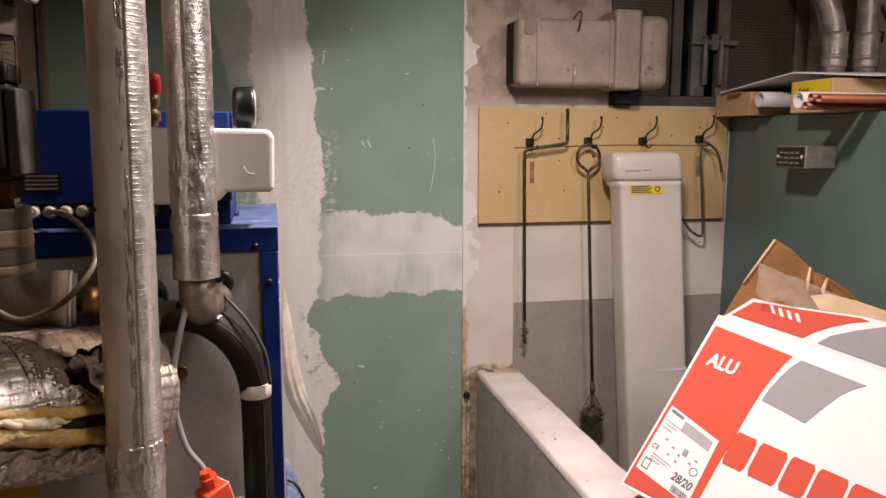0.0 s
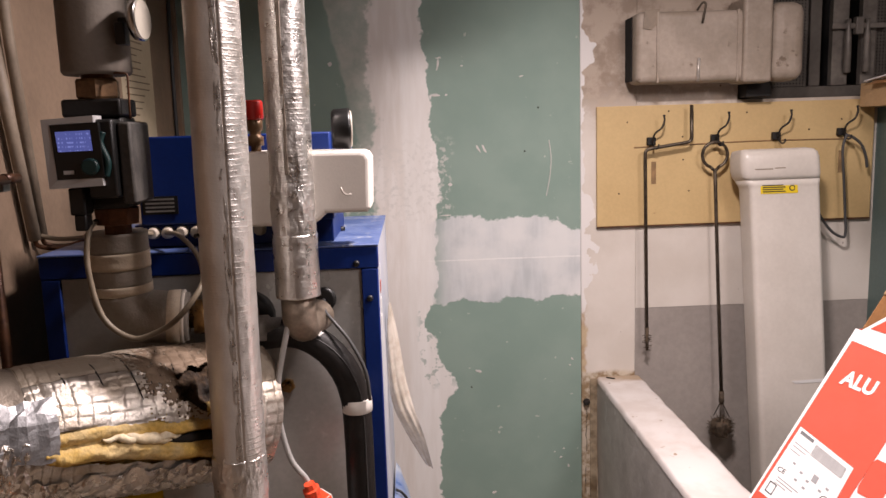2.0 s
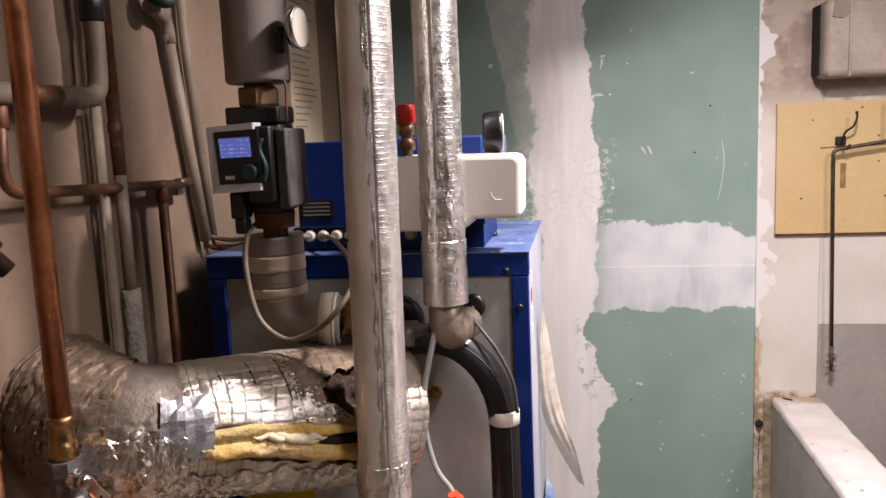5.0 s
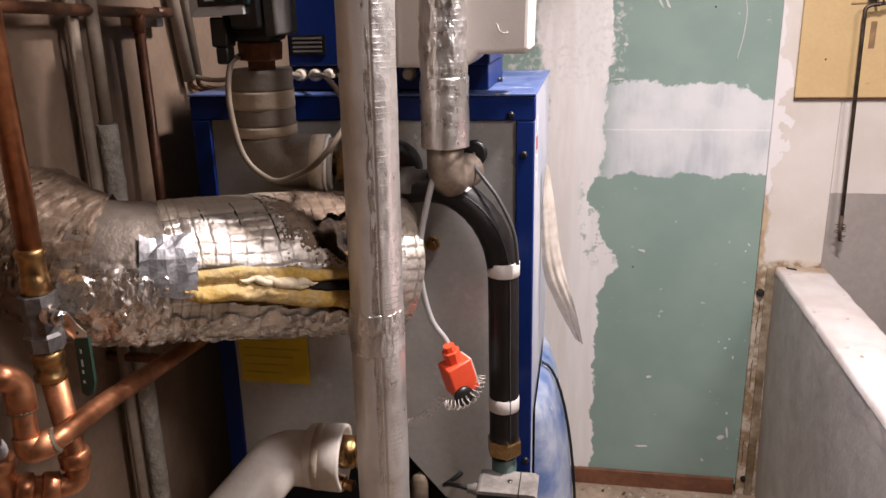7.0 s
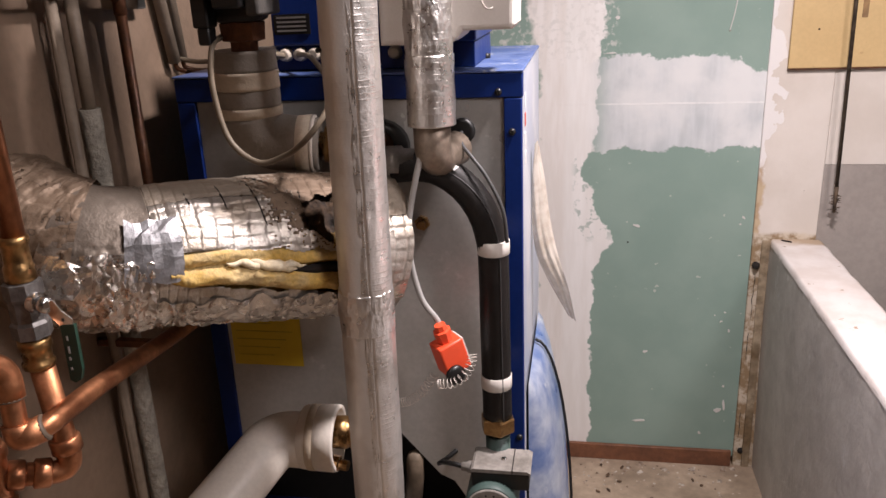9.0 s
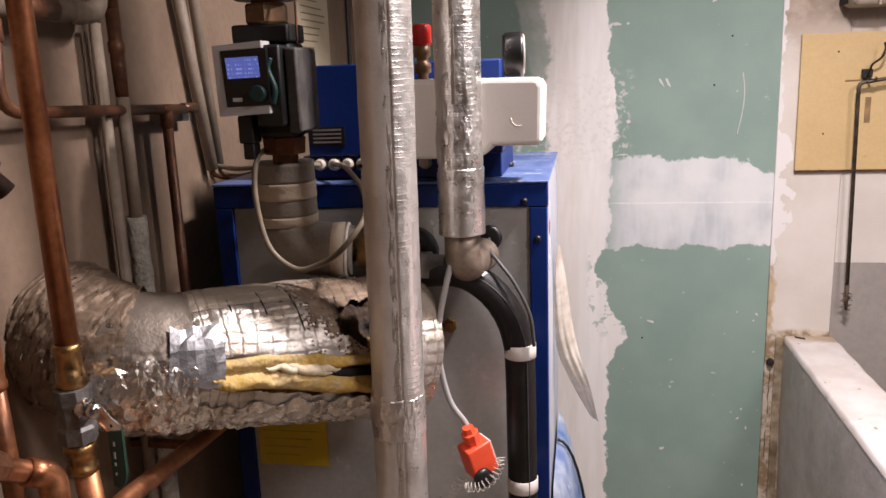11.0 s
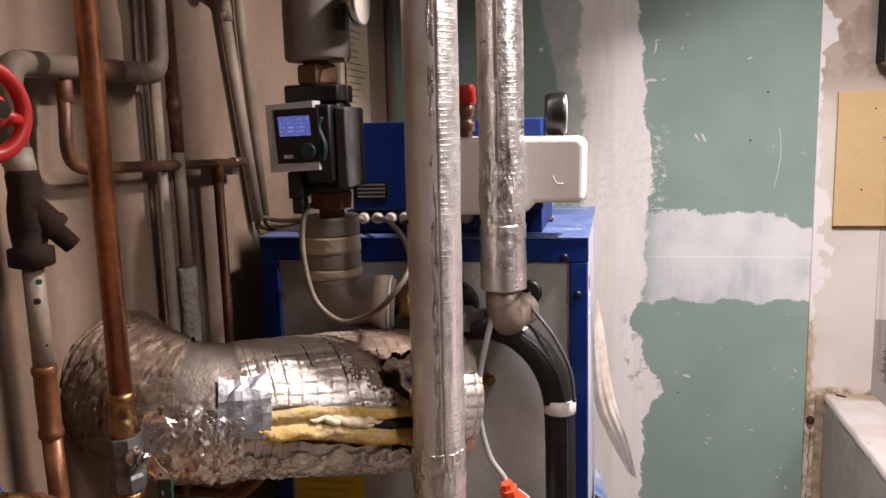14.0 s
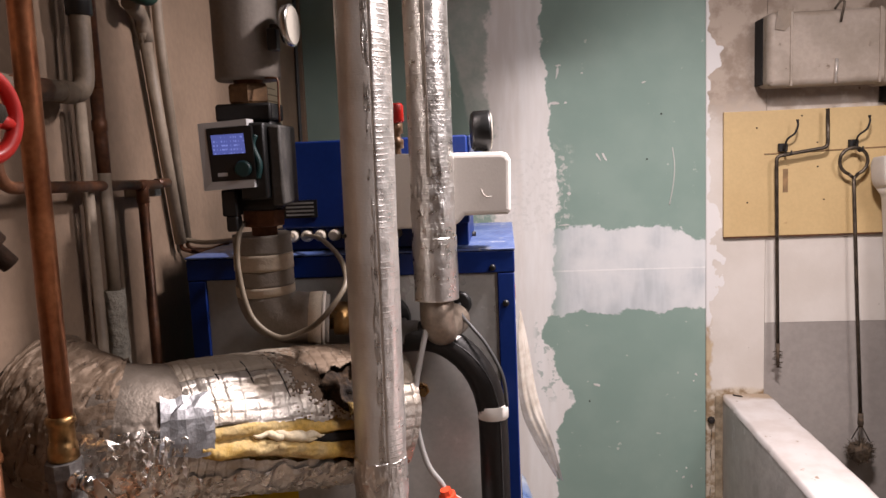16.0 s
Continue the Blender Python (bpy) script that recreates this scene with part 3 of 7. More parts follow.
def part(name, bm, material, parent=None, label=""):
    """Links a bmesh, in world places, as one mesh under a thing or a part."""
    me = bpy.data.meshes.new(name)
    if SPAN[0] != 1.0:
        for v in bm.verts:
            v.co = placed(v.co)
    bmesh.ops.recalc_face_normals(bm, faces=bm.faces)
    bm.to_mesh(me)
    bm.free()
    me.materials.append(material)
    ob = new(name, me)
    if parent:
        ob.parent = parent
        if parent.type == "EMPTY":
            ob.matrix_parent_inverse = Matrix.Translation(parent.location).inverted()
    return tagged(ob, label)


def thing(name, place, label, category, group="", kind=""):
    ob = new(name)
    ob.location, ob.empty_display_size = placed(place), 0.02
    return tagged(ob, label, category, group, kind)


def single(name, bm, material, label, category, group="", kind=""):
    return tagged(part(name, bm, material), label, category, group, kind)


def lettering(name, words, size, material, parent, m, bold=0.0):
    """Words in the built-in font, as a thin mesh at the pose m."""
    c = bpy.data.curves.new(name, "FONT")
    c.body, c.size, c.extrude, c.offset = words, size, 0.0003, bold
    tmp = new(name + "_tmp", c)
    me = bpy.data.meshes.new_from_object(tmp)
    bpy.data.objects.remove(tmp)
    me.transform(m)
    me.materials.clear()
    me.materials.append(material)
    ob = new(name, me)
    ob.parent = parent
    if parent.type == "EMPTY":
        ob.matrix_parent_inverse = Matrix.Translation(parent.location).inverted()
    return ob


def slab(name, *a, m, label, cat="wall", bevel=0.0):
    return tagged(part(name, B(*a, bevel=bevel), m), label, cat, kind="structure")

# ---- structure ----
WX = -0.65  # face of the left-hand wall
GROUND = 0.028  # top of the floor screed
slab("floor", -0.85, 2.46, -1.7, 2.95, -0.1, GROUND, m=M_FLOOR, label="dusty stained concrete floor with crumbs of plaster", cat="floor")
north = slab("wall_north", -0.85, 0.558, 2.445, 2.75, 0, 2.5, m=M_OLD, label="back wall clad in green moisture-resistant plasterboard with filled joints")
part("plasterboard", B(WX, 0.5580, 2.43, 2.445, 0.06, 1.1926), M_NORTH, north, "lower green plasterboard with white filler")
part("plasterboard", B(WX, 0.5583, 2.43, 2.445, 1.1928, 2.5), M_NORTH, north, "upper green plasterboard with white filler")
slab("wall_west", -0.85, WX, -1.7, 2.75, 0, 2.5, m=M_WEST, label="limewashed wall with stains and old pipes on it")
SPAN[0] = 1.0614
slab("wall_column", 0.5264, 0.690, 2.29, 2.63, 0, 2.5, m=M_OLD, label="white plastered wall pier with bare brown patches", bevel=0.0025)
slab("wall_niche", 0.690, 1.41, 2.29, 2.75, 1.05, 1.655, m=M_OLD, label="white plastered wall above a grey painted base")
slab("wall_niche_upper", 0.690, 0.985, 2.29, 2.75, 1.655, 2.5, m=M_OLD, label="old plastered wall beside a dark vent recess")
slab("wall_recess", 0.690, 1.41, 2.2912, 2.75, 0, 1.0495, m=M_PIT, label="grey painted cement base of the wall")
slab("wall_behind_tank", 1.41, 2.3, 2.345, 2.75, 0, 1.655, m=M_PIT, label="grey cement wall behind the steel tank")
slab("wall_vent_back", 0.985, 1.72, 2.52, 2.75, 1.655, 2.5, m=M_RECESSDARK, label="back of the vent recess, its shade put into the dark colour")
slab("wall_vent_side", 1.72, 2.3, 2.35, 2.75, 1.655, 2.5, m=M_OLD, label="brown plastered wall behind the flue pipes")
SPAN[0] = 1.0
slab("wall_east", 2.36, 2.46, -1.7, 2.48, 0, 2.5, m=M_WEST, label="plain limewashed wall")
slab("wall_south", WX, 2.36, -1.7, -1.6, 0, 2.5, m=M_WEST, label="plain limewashed wall")
slab("ceiling", -0.85, 2.46, -1.7, 2.95, 2.5, 2.6, m=M_CEIL, label="plain painted concrete ceiling", cat="ceiling")


def ceiling_light():
    ob = thing("ceiling_light", (0.45, 1.22, 2.498), "plain metal ceiling light on two hangers", "ceiling light")
    part("channel", B(0.38, 0.52, 1.185, 1.255, 2.325, 2.35, bevel=0.003), M_CEIL, ob)
    for x in (0.41, 0.49):
        part("hanger", T([(x, 1.22, 2.349), (x, 1.22, 2.499)], 0.006, seg=8), M_CEIL, ob)


def shading_beam():
    """An unseen downstand added to shade the boards; its free end steps and slopes up."""
    out = [(WX, 1.60, 2.04), (0.240, 1.60, 2.04), (0.272, 1.60, 2.165), (0.346, 1.60, 2.155), (0.388, 1.60, 2.184), (0.434, 1.60, 2.265), (0.57, 1.60, 2.499), (WX, 1.60, 2.499)]
    tagged(part("shading_beam", prism(bmesh.new(), out, (0, 0.10, 0)), M_CEIL), "unseen downstand added to shade the upper back wall", "beam", kind="structure")


def low_wall():
    """The breast-high wall of the old coal pit, with a ragged worn edge."""
    ob = thing("low_wall", (0.63, 1.6, 0), "low cement wall with a limewashed top and worn edges", "low wall", kind="structure")
    bm = bmesh.new()
    ys = [2.289 - k * 0.02 for k in range(100)]
    rows = []
    for y in ys:
        w = 0.0018 * (noise.noise((y * 9, 1, 0)) + 0.4 * noise.noise((y * 31, 4, 0)))
        rows.append([(0.590 - 0.006, y, 0), (0.580, y, 0.3), (0.574, y, 0.6), (0.572 + w * 0.6, y, 0.80), (0.573 + w, y, 0.832 + w)])
    sheet(bm, rows)
    end = [bm.verts.new(p) for p in ((0.584, ys[-1], 0), (0.573, ys[-1], 0.832), (0.703, ys[-1], 0.832), (0.703, ys[-1], 0))]
    bm.faces.new(end)
    box(bm, 0.595, 0.7035, ys[-1] + 0.001, 2.289, 0, 0.828)
    part("wall_face", bm, M_LOWSIDE, ob, "streaked grey cement render")
    bm = bmesh.new()
    top = []
    for y in ys:
        w, q = 0.003 * noise.noise((y * 12, 7, 0)) + 0.0025 * noise.noise((y * 40, 9, 0)), 0.004 * noise.noise((y * 15, 2, 5))
        h = 0.842 + 0.002 * noise.noise((y * 8, 3, 3))
        top.append([(0.5718 + w * 0.4, y, 0.826), (0.5735 + w * 0.6, y, h - 0.004), (0.579 + w, y, h), (0.64, y, h + 0.001), (0.695 + q, y, h), (0.703 + q, y, h - 0.004), (0.703 + q, y, 0.82)])
    sheet(bm, top)
    part("wall_top", bm, M_LOWTOP, ob, "chipped limewashed top")
    bm = box(bmesh.new(), 0.551, 0.573, 2.284, 2.2895, 0.0, 0.838, bevel=0.002)
    part("edge_post", bm, mat("mouldy_wood_edge", (0.44, 0.36, 0.25), 0.85, var=0.4, scale=10, fine=60, bump=0.5, second=(0.17, 0.115, 0.06), stain=(0.06, 0.04, 0.025), stain_at=0.60), ob, "dark stained edge strip")
    bm = lathe(bmesh.new(), (0.541, 2.290, 0.765), (-0.2, -1, 0), [(0, 0.011), (0.010, 0.009), (0.018, 0.005)], 10)
    part("pipe_stub", bm, M_GAP, ob, "dark rusty stub")
    bm = lathe(bmesh.new(), (0.548, 2.290, 0.17), (0, -1, 0), [(0, 0.011), (0.003, 0.009), (0.006, 0.004)], 7)
    part("pipe_stub", bm, M_GAP, ob, "dark rusty stub")
    for z0, z1, x in ((0.74, 0.60, 0.541), (0.56, 0.47, 0.538), (0.30, 0.22, 0.537)):
        pts = [(x + 0.004 * noise.noise((z * 31, 2, 0)), 2.2893, z) for z in (z0 + (z1 - z0) * k / 7 for k in range(8))]
        part("crack", T(pts, [0.0004, 0.0013, 0.0005, 0.0010, 0.0014, 0.0005, 0.0009, 0.0003], seg=5), M_GAP, ob)
    bm = prism(bmesh.new(), [(0.597, 2.275 - 0.0, 0.843), (0.618, 2.262, 0.843), (0.62, 2.256, 0.843), (0.60, 2.268, 0.843)], (0, 0, 0.003))
    part("chip", bm, M_GAP, ob)
    box_bm = box(bmesh.new(), 0.566, 0.583, 1.0, 2.30, 0.0, 0.062, bevel=0.004)
    part("foot_strip", box_bm, M_TILE, ob, "dark red skirting along the foot")


SPAN[0] = 1.0614
low_wall()
SPAN[0] = 1.0
ceiling_light()
shading_beam()


def skirting():
    ob = thing("baseboard", (0.25, 2.42, 0), "red-brown skirting board at the foot of the wall", "skirting", kind="structure")
    part("board", B(-0.05, 0.551, 2.417, 2.4295, GROUND, 0.0825, bevel=0.0015), M_TILE, ob)


skirting()


def crumbs():
    rng = random.Random(11)
    bm = bmesh.new()
    for k in range(150):
        x, y = rng.uniform(0.06, 0.57), 2.41 - abs(rng.gauss(0, 0.13))
        s = rng.choice((0.002, 0.003, 0.003, 0.004, 0.005, 0.007, 0.012))
        c, h = Vector((x, y, GROUND)), s * rng.uniform(0.3, 0.8)
        ring = [bm.verts.new(c + Vector((s * rng.uniform(0.5, 1.2) * math.cos(a), s * rng.uniform(0.5, 1.2) * math.sin(a), 0))) for a in (0, 1.2, 2.5, 3.8, 5.1)]
        tip = bm.verts.new(c + Vector((s * 0.2, 0, h)))
        for i in range(5):
            bm.faces.new((ring[i], ring[(i + 1) % 5], tip))
    tagged(part("floor_debris", bm, M_DEBRIS), "crumbs of plaster and dead leaves on the floor", "debris", kind="stuff")


crumbs()


def leaves():
    rng = random.Random(29)
    bm = bmesh.new()
    for k in range(9):
        c = Vector((rng.choice((rng.uniform(0.10, 0.25), rng.uniform(0.40, 0.56))), 2.40 - abs(rng.gauss(0, 0.09)), GROUND + 0.001))
        d = rng.uniform(0, 6.28)
        u, w = Vector((math.cos(d), math.sin(d), 0)), Vector((-math.sin(d), math.cos(d), 0))
        long, wide, lift = rng.uniform(0.005, 0.011), rng.uniform(0.003, 0.006), rng.uniform(0.002, 0.005)
        rows = [[c + u * long * (i / 4 - 0.5) * 2 + w * wide * math.sin(math.pi * (i + 0.4) / 4.8) * (j - 1) + Vector((0, 0, lift * abs(j - 1) + lift * 0.6 * abs(i / 4 - 0.5))) for j in range(3)] for i in range(5)]
        sheet(bm, rows)
    tagged(part("fallen_leaves", bm, mat("dry_leaf", (0.13, 0.075, 0.04), 0.8, var=0.4, scale=40, fine=200, bump=0.3, second=(0.06, 0.036, 0.022))), "dry curled brown leaves scattered on the floor", "leaves", kind="stuff")


leaves()


def wall_marks():
    """Dried dabs of filler and scratches on the green boards."""
    rng = random.Random(3)
    ob = thing("filler_marks", (0.3, 2.43, 1.4), "dabs of dried white filler on green plasterboard", "filler", kind="structure")
    m = mat("dried_filler", (0.66, 0.65, 0.62), 0.8, var=0.1)

    def dab(x, z, w, h, lean):
        pts, k = [], 9
        for i in range(k):
            a = 2 * math.pi * i / k
            r = rng.uniform(0.6, 1.1)
            px, pz = w * r * math.cos(a), h * r * math.sin(a)
            pts.append((x + px * math.cos(lean) - pz * math.sin(lean), 2.4296, z + px * math.sin(lean) + pz * math.cos(lean)))
        part("dab", prism(bmesh.new(), pts, (0, -0.0012, 0)), m, ob)

    for x, z, w, h, a in ((0.244, 1.536, 0.004, 0.016, 0.5), (0.262, 1.535, 0.004, 0.016, 0.45), (0.228, 0.832, 0.012, 0.005, -0.3), (0.261, 0.173, 0.022, 0.004, 0.1), (0.50, 0.225, 0.012, 0.01, 0.4), (0.518, 0.245, 0.004, 0.02, 0.1),
                          (0.12, 1.70, 0.014, 0.005, 0.0), (0.128, 1.79, 0.004, 0.022, -0.2), (0.13, 1.81, 0.011, 0.003, 0.1), (0.15, 1.70, 0.005, 0.004, 0.2), (0.38, 1.75, 0.008, 0.003, 0.3), (0.20, 1.785, 0.004, 0.003, 0), (0.53, 0.86, 0.004, 0.006, 0.8), (0.522, 0.84, 0.003, 0.003, 0), (0.50, 0.56, 0.004, 0.003, 0),
                          (0.49, 0.53, 0.006, 0.003, 0.6), (0.515, 0.50, 0.004, 0.007, 0.2), (0.47, 0.55, 0.003, 0.002, 0), (0.45, 0.14, 0.004, 0.008, 0.5), (0.512, 0.31, 0.004, 0.006, 0.2), (0.14, 1.335, 0.02, 0.002, 0.0), (0.27, 0.42, 0.008, 0.005, 0.2), (0.155, 1.43, 0.008, 0.006, 0.3), (-0.195, 1.80, 0.007, 0.008, 0)):
        dab(x, z, w, h, a)
    part("scratch", T(spline([(0.462, 2.4293, 1.555), (0.468, 2.4293, 1.50), (0.463, 2.4293, 1.44), (0.452, 2.4293, 1.385)]), 0.0016, seg=5), m, ob)
    for x, z in ((0.43, 1.655), (0.387, 1.524), (0.205, 0.78)):
        part("speck", L((x, 2.4297, z), (0, -1, 0), [(0, 0.0028), (0.0010, 0.0018)], seg=7), M_GAP, ob)


wall_marks()

# ---- the boiler ----


def boiler():
    ob = thing("boiler", (-0.3, 1.5, 0), "blue enamelled heating boiler with a grey steel front panel", "boiler")
    x0, x1, y0, y1, zt = -0.573, -0.025, 1.30, 1.745, 1.413
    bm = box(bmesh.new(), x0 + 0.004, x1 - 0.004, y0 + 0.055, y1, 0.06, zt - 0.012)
    part("body", bm, M_RECESSDARK, ob, "dark inner casing")
    part("side_panel", B(x1 - 0.004, x1 - 0.0005, y0 + 0.004, y1, 0.08, zt - 0.004), M_LITSIDE, ob, "dusty side panel, its bright reflection put into the pale colour")
    part("side_panel", B(x0 + 0.0005, x0 + 0.004, y0 + 0.004, y1, 0.08, zt - 0.004), M_BLUE, ob)
    part("top_panel", B(x0 - 0.001, x1 + 0.001, y0 - 0.002, y1 + 0.002, zt - 0.004, zt, bevel=0.0015), M_DUSTBLUE, ob, "dusty blue top")
    part("top_rail", B(x0, x1, y0, y0 + 0.02, 1.3725, zt - 0.0045, bevel=0.002), M_BLUE, ob)
    part("left_post", B(x0 + 0.001, -0.5415, y0, y0 + 0.02, 0.06, 1.372, bevel=0.002), M_BLUE, ob)
    part("right_post", B(-0.0535, x1 - 0.001, y0, y0 + 0.02, 0.06, 1.372, bevel=0.002), M_BLUE, ob)
    part("bottom_rail", B(-0.541, -0.054, y0 + 0.001, y0 + 0.02, 0.06, 0.63, bevel=0.002), M_BLUE, ob)
    yp = y0 + 0.005
    out = [(-0.541, yp, 1.3715), (-0.054, yp, 1.3715), (-0.054, yp, 0.66), (-0.125, yp, 0.66), (-0.15, yp, 0.70), (-0.175, yp, 0.712), (-0.245, yp, 0.795), (-0.40, yp, 0.80), (-0.46, yp, 0.72), (-0.541, yp, 0.70)]
    part("front_panel", prism(bmesh.new(), out, (0, 0.003, 0)), M_SHEET, ob, "grey sheet steel front panel")
    for x, z in ((-0.061, 1.381), (-0.041, 1.322), (-0.034, 0.80)):
        part("bolt", L((x, y0, z), (0, -1, 0), [(-0.002, 0.0055), (0.002, 0.0055), (0.0045, 0.004), (0.005, 0.002)], seg=12), M_BLACK, ob)
    nut = hexnut(bmesh.new(), (-0.185, yp, 1.178), (0, -1, 0), 0.008, 0.0125)
    lathe(nut, (-0.185, yp - 0.008, 1.178), (0, -1, 0), [(0, 0.006), (0.006, 0.0055)], 12)
    part("nut", nut, M_BRASS, ob, "brown brass nut")
    part("grommet", L((-0.117, yp + 0.001, 1.323), (0, -1, 0), [(0, 0.020), (0.006, 0.020), (0.008, 0.015)], seg=20), M_BLACK, ob, "black rubber grommet")
    part("collar", L((-0.24, yp, 1.30), (0, -1, 0), [(0, 0.042), (0.02, 0.040), (0.022, 0.03)], seg=20), M_BLACK, ob, "dark pipe collar")
    part("flue_socket", T([(-0.278, 1.262, 1.168), (-0.250, 1.306, 1.162)], 0.032, seg=20), M_GAP, ob)
    part("peg", L((-0.100, 1.49, zt), (0, 0, 1), [(-0.002, 0.007), (0.007, 0.007), (0.008, 0.005)], seg=10), M_BLACK, ob)
    # yellow note on the front panel
    part("note", B(-0.534, -0.408, yp - 0.002, yp - 0.001, 0.914, 1.010), M_NOTE, ob, "yellow paper note with faint writing")
    for k in range(5):
        z = 0.993 - k * 0.015
        part("writing", B(-0.525, -0.46 + 0.012 * ((k * 7) % 4), yp - 0.0026, yp - 0.0021, z, z + 0.0014), mat("pencil", (0.58, 0.405, 0.022), 0.8, bump=0) if k == 0 else bpy.data.materials["pencil"], ob)
    # curved blue door at the side, its pale reflections painted in
    bm = bmesh.new()
    rows = []
    for i in range(15):
        a = math.pi * i / 14
        z = 0.44 + 0.44 * math.cos(a)
        half = math.sin(a)
        rows.append([(-0.021 + 0.072 * half * math.sin(math.pi * j / 8) ** 0.7, 1.335 + 0.33 * (0.5 - 0.5 * math.cos(math.pi * j / 8)), z) for j in range(9)])
    sheet(bm, rows)
    part("side_door", bm, M_BLUEDISC, ob, "blue bulging side door with pale reflections painted into its colour")
    part("door_seal", T([Vector((-0.019 + 0.074 * math.sin(math.pi * i / 24), 1.505, 0.44 + 0.446 * math.cos(math.pi * i / 24))) for i in range(25)], 0.003, seg=6), M_BLACK, ob, "black rim of the side door")
    # sticker on the side panel
    for k in range(4):
        part("sticker", B(x1 - 0.0004, x1 + 0.0004, 1.34, 1.36, 1.352 - k * 0.03, 1.372 - k * 0.03), M_PRINTRED if k == 1 else M_PRINTWHITE, ob)


boiler()


def control_box():
    ob = thing("control_box", (-0.25, 1.44, 1.413), "dark blue boiler control box with a row of cable glands", "control box")
    part("case", B(-0.415, -0.097, 1.335, 1.56, 1.452, 1.597, bevel=0.003), M_BLUE, ob)
    part("base", B(-0.43, -0.10, 1.345, 1.56, 1.4135, 1.4518, bevel=0.002), M_BLUE, ob)
    part("side_cover", B(-0.0968, -0.078, 1.36, 1.56, 1.50, 1.597, bevel=0.004), M_DUSTBLUE, ob, "pale dusty side cover")
    part("name_plate", B(-0.425 + 0.015, -0.352, 1.3332, 1.3348, 1.470, 1.500), M_BLACK, ob, "black rating plate with pale bars")
    for k in range(4):
        part("bar", B(-0.405, -0.358, 1.3322, 1.3331, 1.474 + k * 0.0065, 1.4768 + k * 0.0065), M_STEELGREY, ob)
    gland_cream = mat("cream_gland", (0.44, 0.385, 0.31), 0.45, var=0.1, scale=60, bump=0.05)
    for x in (-0.420, -0.397, -0.373, -0.350, -0.326, -0.222):
        part("cable_gland", L((x, 1.345, 1.439), (0, -1, 0), [(-0.002, 0.0105), (0.006, 0.0105), (0.007, 0.0095), (0.016, 0.009), (0.018, 0.0065)], seg=14), gland_cream, ob, "cream cable gland")


control_box()


def safety_group():
    ob = thing("safety_group", (-0.12, 1.28, 1.413), "white foam-clad boiler safety group with gauge and relief valve", "safety group")
    yf, yb = 1.212, 1.33
    out = [(-0.213, 0, 1.457), (-0.118, 0, 1.457), (-0.107, 0, 1.464), (-0.098, 0, 1.474), (-0.034, 0, 1.474), (-0.029, 0, 1.480), (-0.027, 0, 1.555), (-0.032, 0, 1.564), (-0.04, 0, 1.567), (-0.213, 0, 1.570)]
    bm = prism(bmesh.new(), [(x, yf, z) for x, _, z in out], (0, yb - yf, 0))
    e = [g for g in bm.edges if abs(g.verts[0].co.y - g.verts[1].co.y) < 1e-5]
    bmesh.ops.bevel(bm, geom=e, offset=0.007, segments=3, profile=0.5, affect="EDGES")
    part("shell", bm, M_EPS, ob, "white expanded foam shell")
    part("clip_groove", B(-0.123, -0.1205, yf - 0.0006, yf + 0.002, 1.49, 1.545), M_GREYFOAM, ob)
    part("moulded_ring", T([(-0.062 + 0.010 * math.cos(a), yf - 0.0005, 1.515 + 0.014 * math.sin(a)) for a in (3.3, 3.7, 4.1, 4.5, 4.9, 5.2)], 0.0008, seg=5), M_EPS, ob)
    part("nipple", L((-0.165, 1.30 + 0.02, 1.413), (0, 0, 1), [(-0.001, 0.014), (0.046, 0.014)], seg=14), M_BRASS, ob)
    v = part("relief_valve", L((-0.203, 1.255, 1.566), (0, 0, 1), [(0, 0.008), (0.012, 0.008), (0.013, 0.0125), (0.026, 0.0125), (0.028, 0.009), (0.034, 0.0085), (0.036, 0.012), (0.052, 0.012)], seg=14), M_DULLBRASS, ob, "brass relief valve")
    part("cap", L((-0.203, 1.255, 1.6175), (0, 0, 1), [(0, 0.0125), (0.003, 0.0145), (0.027, 0.014), (0.030, 0.011)], seg=12), M_RED, v, "red plastic cap")
    g = part("pressure_gauge", L((-0.086, 1.256, 1.600), (1, 0.13, 0), [(0, 0.026), (0.004, 0.0305), (0.024, 0.0315), (0.028, 0.0315), (0.028, 0.029)], seg=32), M_BLACK, ob, "black pressure gauge")
    part("dial", L((-0.0585, 1.2596, 1.600), (1, 0.13, 0), [(0, 0.0285), (0.003, 0.027)], seg=32), M_DIAL, g, "white dial")
    part("needle", B(-0.0555, -0.0547, 1.2565, 1.2595, 1.588, 1.615), M_RED, g)


safety_group()

# ---- insulated pipes in front of the boiler ----


